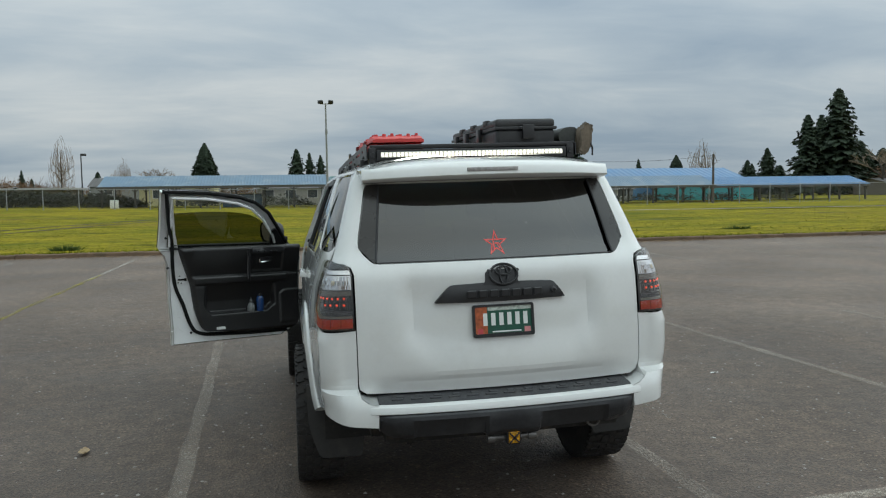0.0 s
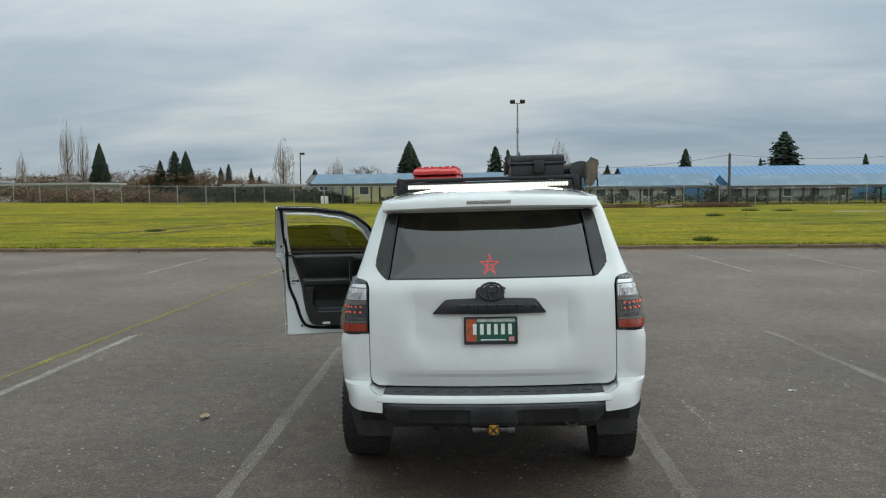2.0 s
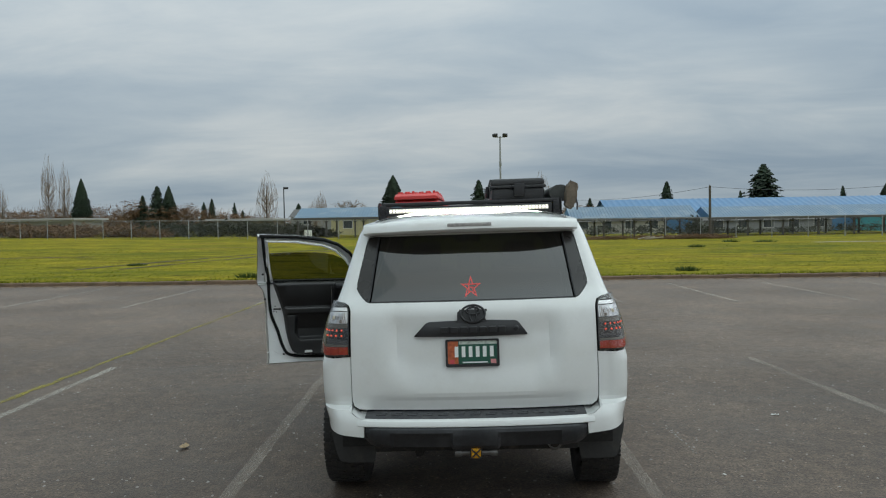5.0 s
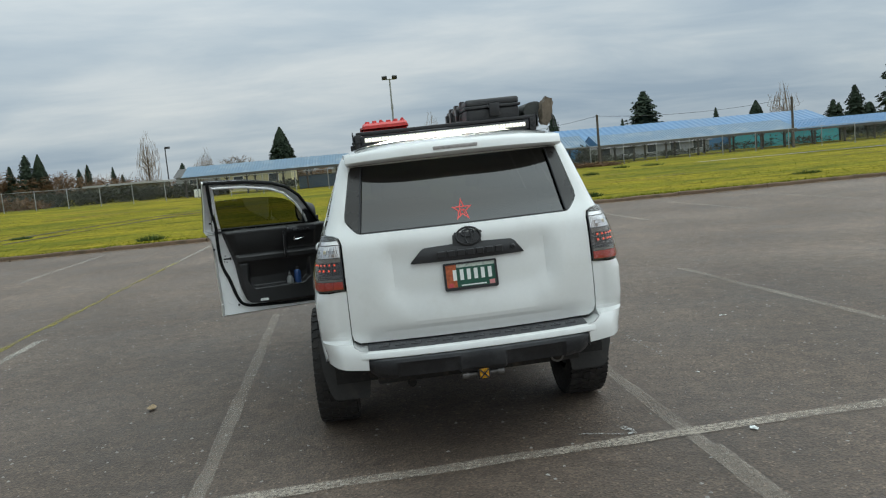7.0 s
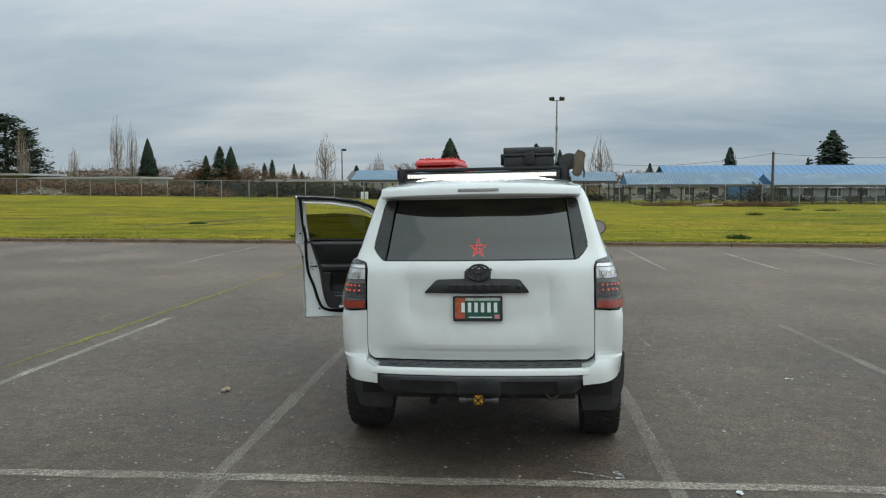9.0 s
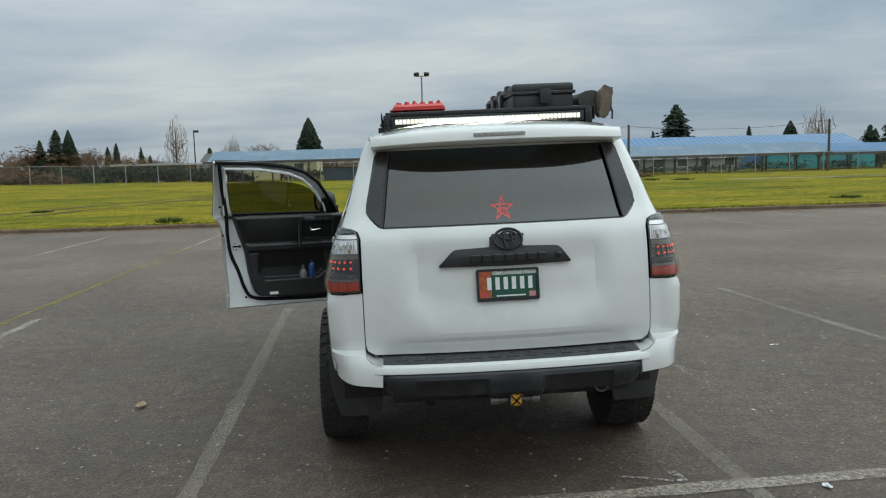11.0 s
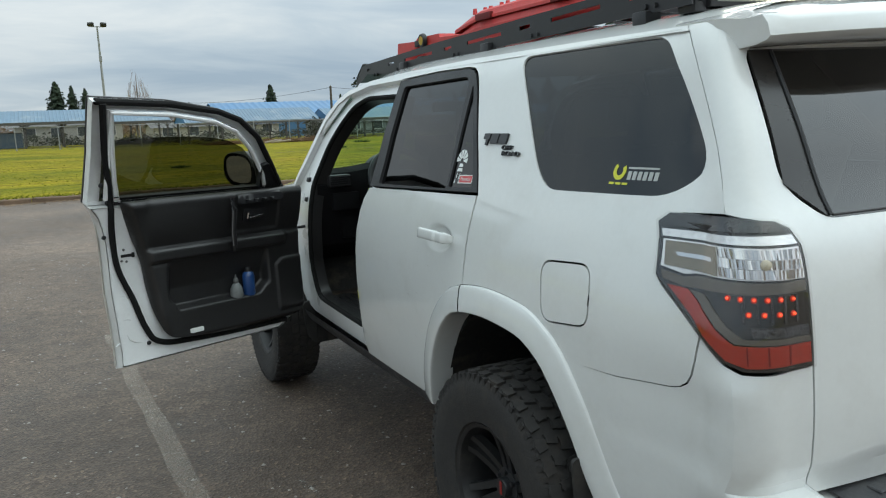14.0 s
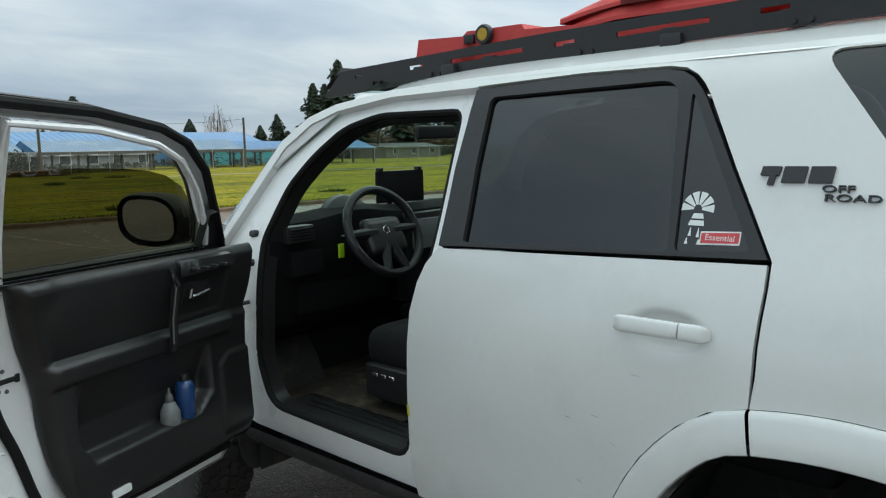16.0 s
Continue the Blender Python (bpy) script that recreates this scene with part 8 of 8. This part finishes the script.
def tree(kind, seed):
    """A tree 10 m tall and 4 m wide at its foot, scaled when it is set out."""
    rg = random.Random(seed)
    names = {"fir": ("fir_tree", "dark green fir tree behind the sheds", FIR), "cone": ("cypress_tree", "dense dark conical evergreen", FIR), "pine": ("pine_tree", "broad dark pine with clumped foliage", PINE),
             "bare": ("poplar_tree", "bare upright poplar with thin twigs", TWIG), "round": ("bare_tree", "bare round-crowned tree with fine twigs", BRUSH), "gnarl": ("bare_tree", "bare spreading tree with crooked limbs", TWIG)}
    nm, lab, mat = names[kind]
    ob = base(nm, lab, "tree", (0, 0, -50), group="far trees")
    V, Fc, TV, TF = [], [], [], []
    if kind in ("fir", "cone"):
        rod_list(TV, TF, (0, 0, 0), (0, 0, 9.6), .16, .03)
        z = .7 if kind == "fir" else .2
        while z < 9.9:
            t = z / 10
            rad = 2.0 * (1 - t) ** (.75 if kind == "fir" else .85) * (rg.uniform(.72, 1.12) if kind == "fir" else rg.uniform(.92, 1.05)) + .05
            nb = 9 if kind == "fir" else 14
            off = rg.uniform(0, 6.3)
            for i in range(nb):
                a = off + 6.283 * i / nb + rg.uniform(-.25, .25)
                rr = rad * (rg.uniform(.42, 1.25) if kind == "fir" else rg.uniform(.85, 1.05))
                droop = .30 * rr if kind == "fir" else -.10 * rr
                for s in range(5):
                    f0, f1 = .15 + s * .16, .35 + s * .165
                    p = Vector((math.cos(a) * rr * f1, math.sin(a) * rr * f1, z - droop * f1 + rg.uniform(-.08, .08)))
                    base_p = Vector((math.cos(a) * rr * f0, math.sin(a) * rr * f0, z - droop * f0 + .10))
                    wdt = (min(.22, .03 + .55 * rr) + .12 * rr) * (1 - f1 * .35)
                    sd = Vector((-math.sin(a), math.cos(a), 0)) * wdt
                    k = len(V)
                    V += [base_p + sd, base_p - sd + Vector((0, 0, rg.uniform(-.05, .1))), p + Vector((0, 0, -.12)) + sd * rg.uniform(-.7, .7)]
                    Fc.append((k, k + 1, k + 2))
                    if s % 2 == 0:
                        k = len(V)
                        V += [base_p + Vector((0, 0, .12)), base_p + Vector((0, 0, -.22)), p + sd * rg.uniform(-.6, .6)]
                        Fc.append((k, k + 1, k + 2))
                if kind == "fir":
                    rod_list(TV, TF, (0, 0, z), (math.cos(a) * rr * .8, math.sin(a) * rr * .8, z - droop * .8), .03, .008)
            z += (.30 if kind == "fir" else .22) * (1 - .4 * t)
    elif kind == "pine":
        rod_list(TV, TF, (0, 0, 0), (.1, 0, 5), .22, .15)
        rod_list(TV, TF, (.1, 0, 5), (-.1, .1, 9.3), .15, .05)
        for i in range(70):
            z = rg.uniform(1.6, 9.8)
            rad = 2.0 * math.sin(min(1, (10.4 - z) / 6.0) * math.pi * .55) * rg.uniform(.45, 1.05)
            a = rg.uniform(0, 6.3)
            p = Vector((math.cos(a) * rad, math.sin(a) * rad, z))
            rod_list(TV, TF, (0, 0, z - .5), p, .05, .02)
            clump(V, Fc, p, rg.uniform(.5, .8), 60, rg, .7)
    else:
        col = kind == "bare"
        def grow(p, d, L, r, lev):
            q = p + d * L
            rod_list(V if lev > 1 else TV, Fc if lev > 1 else TF, p, q, r, r * .62)
            if lev >= 4:
                return
            for i in range({0: 9 if col else 6, 1: 5, 2: 4, 3: 3}[lev]):
                f = rg.uniform(.15, 1.0) if lev == 0 and col else rg.uniform(.35, 1.0)
                a = rg.uniform(0, 6.3)
                sp = (.20 if col else .62) * rg.uniform(.6, 1.4)
                nd = (d + Vector((math.cos(a) * sp, math.sin(a) * sp, rg.uniform(.0, .22)))).normalized()
                grow(p + d * L * f, nd, L * (rg.uniform(.42, .60) if lev else (.55 if col else .62) * (1.25 - .5 * f)), r * .5, lev + 1)
        if col:
            for i in range(80):      # steep shoots that close to a spindle
                z0 = 5.5 * rg.random() ** 1.3
                ztop = min(10.0, z0 + rg.uniform(2.0, 5.2))
                env = lambda z: 1.75 * math.sin(math.pi * min(1, max(.02, z / 10.2)) ** .8) ** .8
                a, k = rg.uniform(0, 6.3), rg.random() ** .7
                pts = [Vector((0, 0, z0))] + [Vector((math.cos(a) * env(z) * k, math.sin(a) * env(z) * k, z)) for z in (z0 + (ztop - z0) * .35, z0 + (ztop - z0) * .7, ztop)]
                for j in range(3):
                    rod_list(V, Fc, pts[j], pts[j + 1], .035 - .009 * j, .026 - .009 * j)
                for _ in range(4):
                    q0 = pts[1].lerp(pts[3], rg.random())
                    rod_list(V, Fc, q0, q0 + Vector((rg.uniform(-.25, .25), rg.uniform(-.25, .25), rg.uniform(.4, .9))), .014, .006)
            rod_list(TV, TF, (0, 0, 0), (0, 0, 7), .14, .04)
        elif kind == "gnarl":
            grow(Vector((0, 0, 0)), Vector((.05, 0, 1)).normalized(), 4.2, .17, 0)
        else:
            for k in range(4):
                grow(Vector((rg.uniform(-.9, .9), rg.uniform(-.5, .5), 0)), Vector((rg.uniform(-.25, .25), rg.uniform(-.2, .2), 1)).normalized(), 4.4 * rg.uniform(.8, 1.05), .08, 0)
            for i in range(26):
                clump(V, Fc, (rg.gauss(0, .9), rg.gauss(0, .7), rg.uniform(2.0, 7.8)), .7, 16, rg, .9)
    t0 = quick("trunk", TV, TF, BARK)
    t0.parent = ob
    c0 = quick("crown", V, Fc, mat)
    c0.parent = ob
    return ob


PROTO = {"fir": [tree("fir", 1), tree("fir", 2), tree("fir", 3)], "cone": [tree("cone", 4)], "pine": [tree("pine", 5), tree("pine", 6)],
         "bare": [tree("bare", 7), tree("bare", 8)], "round": [tree("round", 9), tree("round", 10)], "gnarl": [tree("gnarl", 11)]}
PLACES = {
    "pine": "-85.2,118,13.6,8 -83.6,120,11.4,6.5 -92.9,122,10.2,6",
    "bare": "-78.3,112,12.1,3 -83.7,112,9.9,2.6 -81,130,9.7,2.6 -69.9,125,14.6,3.4 -67.2,125,13.4,2.8 -31.9,120,10.5,4.2 -47.8,140,6.9,2.2 11.3,120,9.9,4.5 65.5,115,9.6,6 -24.1,120,6.2,4 69.3,130,5.9,4.5 -27.2,140,8.2,3",
    "round": "-57.6,130,7.9,6.3 -49.3,130,6.8,5.7 -77.2,130,6.0,6.7 -60.2,125,5.1,6.1 -50.8,128,5.9,7.1 22.5,140,5.5,6.2 -26.1,130,5.2,3.5 -68,127,5.0,6 -44,134,4.6,5 16.5,138,5.4,6 107,106,6.5,9 95,110,5.6,7",
    "gnarl": "-22.1,140,8.9,6.5 86.8,101,10.4,8 18.6,140,6.9,5 104,108,9.0,7",
    "cone": "-64.3,125,9.9,3.1 66.3,125,7.2,4 -15.1,150,11.0,5.6 -51.6,130,8.7,3",
    "fir": "-53.6,130,8.8,3.4 -56.2,130,7.2,2.6 -49.1,140,6.2,1.8 -47.6,140,6.8,1.8 -43.4,140,6.0,1.5 -41.9,140,4.6,1.5 1.6,150,9.9,4.2 4,150,9.2,3 6.1,150,8.7,3 35.3,140,8.5,3.2 48.3,140,6.6,2 42.2,112,9.4,6.2 61.6,130,6.8,2 83.9,125,8.4,4 84.1,130,5.8,3 89.9,130,5.5,4 82.4,112,13.0,6.0 84.8,112,13.0,6.2 86.3,110,17.0,7.6 90.2,112,10.1,4.6 100.1,120,7.8,6.5 103.2,120,8.1,5 103.3,112,11.4,7 107,112,12.7,7 92.1,112,8.7,5 76.8,120,6.1,3.5 80.6,120,7.8,3.6 -33.8,150,5.9,2.6 23,150,6.0,2.5 31.5,125,7.6,2.6 112,115,12,7 118,112,10,7",
}
n = 0
for kind, text in PLACES.items():
    for item in text.split():
        x, y, top, w = (float(v) for v in item.split(","))
        gz = field_z(x, y) - .1
        n += 1
        s = w / 4.2 * {"fir": 1.75, "cone": 1.7, "pine": 1.1, "bare": 1.1}.get(kind, 1.0)
        c = copy_thing(PROTO[kind][n % len(PROTO[kind])], Matrix.Translation((x, y, gz)) @ Matrix.Rotation(n * 1.9, 4, "Z") @ Matrix.Diagonal((s, s, (top - gz) / 10, 1)))
for lst in PROTO.values():
    for p in lst:
        for c in list(p.children):
            bpy.data.objects.remove(c)
        bpy.data.objects.remove(p)

# brush piles, hedges and logs behind the fence
def brush(x0, x1, y, h, mat, label, seed, n=60, depth=3.0, cat="brush"):
    rg = random.Random(seed)
    V, Fc = [], []
    for i in range(n):
        x = rg.uniform(x0, x1)
        k = math.sin(math.pi * (x - x0) / (x1 - x0)) ** .4
        clump(V, Fc, (x, y + rg.uniform(0, depth), field_z(x, y) + rg.uniform(.1, 1) * h * k * .85), rg.uniform(.3, .6) * min(1.2, h), 26, rg, .7)
        for _ in range(5):
            a = Vector((x + rg.uniform(-.6, .6), y + rg.uniform(0, depth), field_z(x, y) + rg.uniform(0, .7) * h * k))
            rod_list(V, Fc, a, a + Vector((rg.uniform(-1, 1), rg.uniform(-.5, .5), rg.uniform(.1, .7) * h * .6)), .03, .012)
    quick("brush", V, Fc, mat, label=label, category=cat, kind="stuff")


HEDGE = surface("dull_hedge", (.035, .04, .025), .95, vary=.5, scale=1.5)
DRIFT = surface("grey_dead_wood", (.22, .20, .18), .95, vary=.4, scale=2)
brush(-40, -15, 84, 1.7, HEDGE, "dark tangled hedge behind the fence", 71, 420)
brush(-66, -42, 80, 1.7, BRUSH, "heap of dead branches behind the fence", 72, 400)
brush(-84, -60, 82, 1.6, DRIFT, "grey heap of dead wood behind the fence", 73, 300)
PALEW = surface("pale_cut_limbs", (.42, .36, .30), .95, vary=.4, scale=2)
brush(-50, -33, 82, 1.5, BRUSH, "low russet heap behind the fence", 86, 220)
brush(-79, -62, 78.5, 1.25, PALEW, "pale heap of cut limbs behind the fence", 87, 190)
brush(-55, -50, 78.5, .8, PALEW, "small pale heap of cut limbs behind the fence", 88, 24)
brush(-98, -82, 84, 1.4, HEDGE, "dark undergrowth behind the fence", 83, 200)
brush(-12, 3, 90, 1.2, HEDGE, "low dark hedge behind the shed", 74, 80)
brush(10.5, 18, 66.0, .4, BRUSH, "russet brush heap by the fence", 75, 60, 1.6)
brush(17.5, 22.5, 65.2, .45, BRUSH, "overgrown russet bush by the fence", 76, 60, 1.8)
brush(20.4, 21.4, 70.0, 2.2, HEDGE, "small green bush by the utility pole", 77, 20, 1.0)
brush(4, 30, 84, 1.1, HEDGE, "dark undergrowth behind the sheds", 78, 120)
brush(30, 62, 84.5, .9, HEDGE, "dark undergrowth behind the sheds", 79, 120)
brush(-96, 130, 150, 2.8, BRUSH, "distant belt of russet bare woodland", 80, 1500, 12, "woodland")
brush(-98, -34, 134, 5.0, BRUSH, "russet thicket of bare shrubs behind the buildings", 84, 700, 8, "woodland")
brush(-34, 20, 142, 4.6, BRUSH, "low russet thicket behind the sheds", 85, 420, 8, "woodland")
brush(-140, -90, 126, 6.5, HEDGE, "dark belt of distant trees", 81, 160, 8, "woodland")
brush(88, 150, 128, 6.5, HEDGE, "dark belt of distant trees", 82, 200, 8, "woodland")
for x0, x1, y, sd in ((-150, -20, -70, 91), (-20, 130, -75, 92)):
    brush(x0, x1, y, 7.0, HEDGE, "dark belt of distant trees", sd, 260, 8, "woodland")
V, Fc, rg = [], [], random.Random(93)
for i in range(420):
    y = rg.uniform(-80, 60)
    clump(V, Fc, (-78 + rg.uniform(-5, 5), y, rg.uniform(.2, 6.0)), rg.uniform(.8, 1.6), 26, rg, .7)
quick("woodland", V, Fc, HEDGE, label="dark belt of distant trees", category="woodland", kind="stuff")
LOGM = surface("pale_log", (.36, .30, .24), .9, vary=.3, scale=4)
lg = random.Random(5)
for i in range(5):
    bm = bmesh.new()
    a = Vector((14.2 + lg.uniform(-1.2, 1.6), 64.9 + lg.uniform(-.3, .3), .16))
    add_rod(bm, a, a + Vector((lg.uniform(.8, 1.6), lg.uniform(-.3, .3), lg.uniform(-.02, .25))), .07, .05, 7)
    tagged(finish("log", bm, LOGM), "pale cut log lying in the grass", "log", group="cut logs")
for x, y in ((-16.6, 79.0), (-16.2, 79.1)):
    bm = bmesh.new()
    add_box(bm, x - .16, x + .16, y - .16, y + .16, field_z(x, y), field_z(x, y) + .8, .03)
    tagged(finish("barrier_post", bm, WHITEP), "short white barrier post by the shed", "post")
tb = base("dumpster", "dark blue metal container under the shed", "container", (-4.6, 81.5, .22))
bm = bmesh.new()
add_box(bm, -1.9, 1.9, -.8, .8, .1, 1.35, .04)
part("container_body", bm, surface("dull_blue_metal", (.05, .09, .14), .6, vary=.2), tb)
bm = bmesh.new()
add_box(bm, -1.95, 1.95, -.85, .85, 1.35, 1.45, .03)
part("container_lid", bm, DARKM, tb)
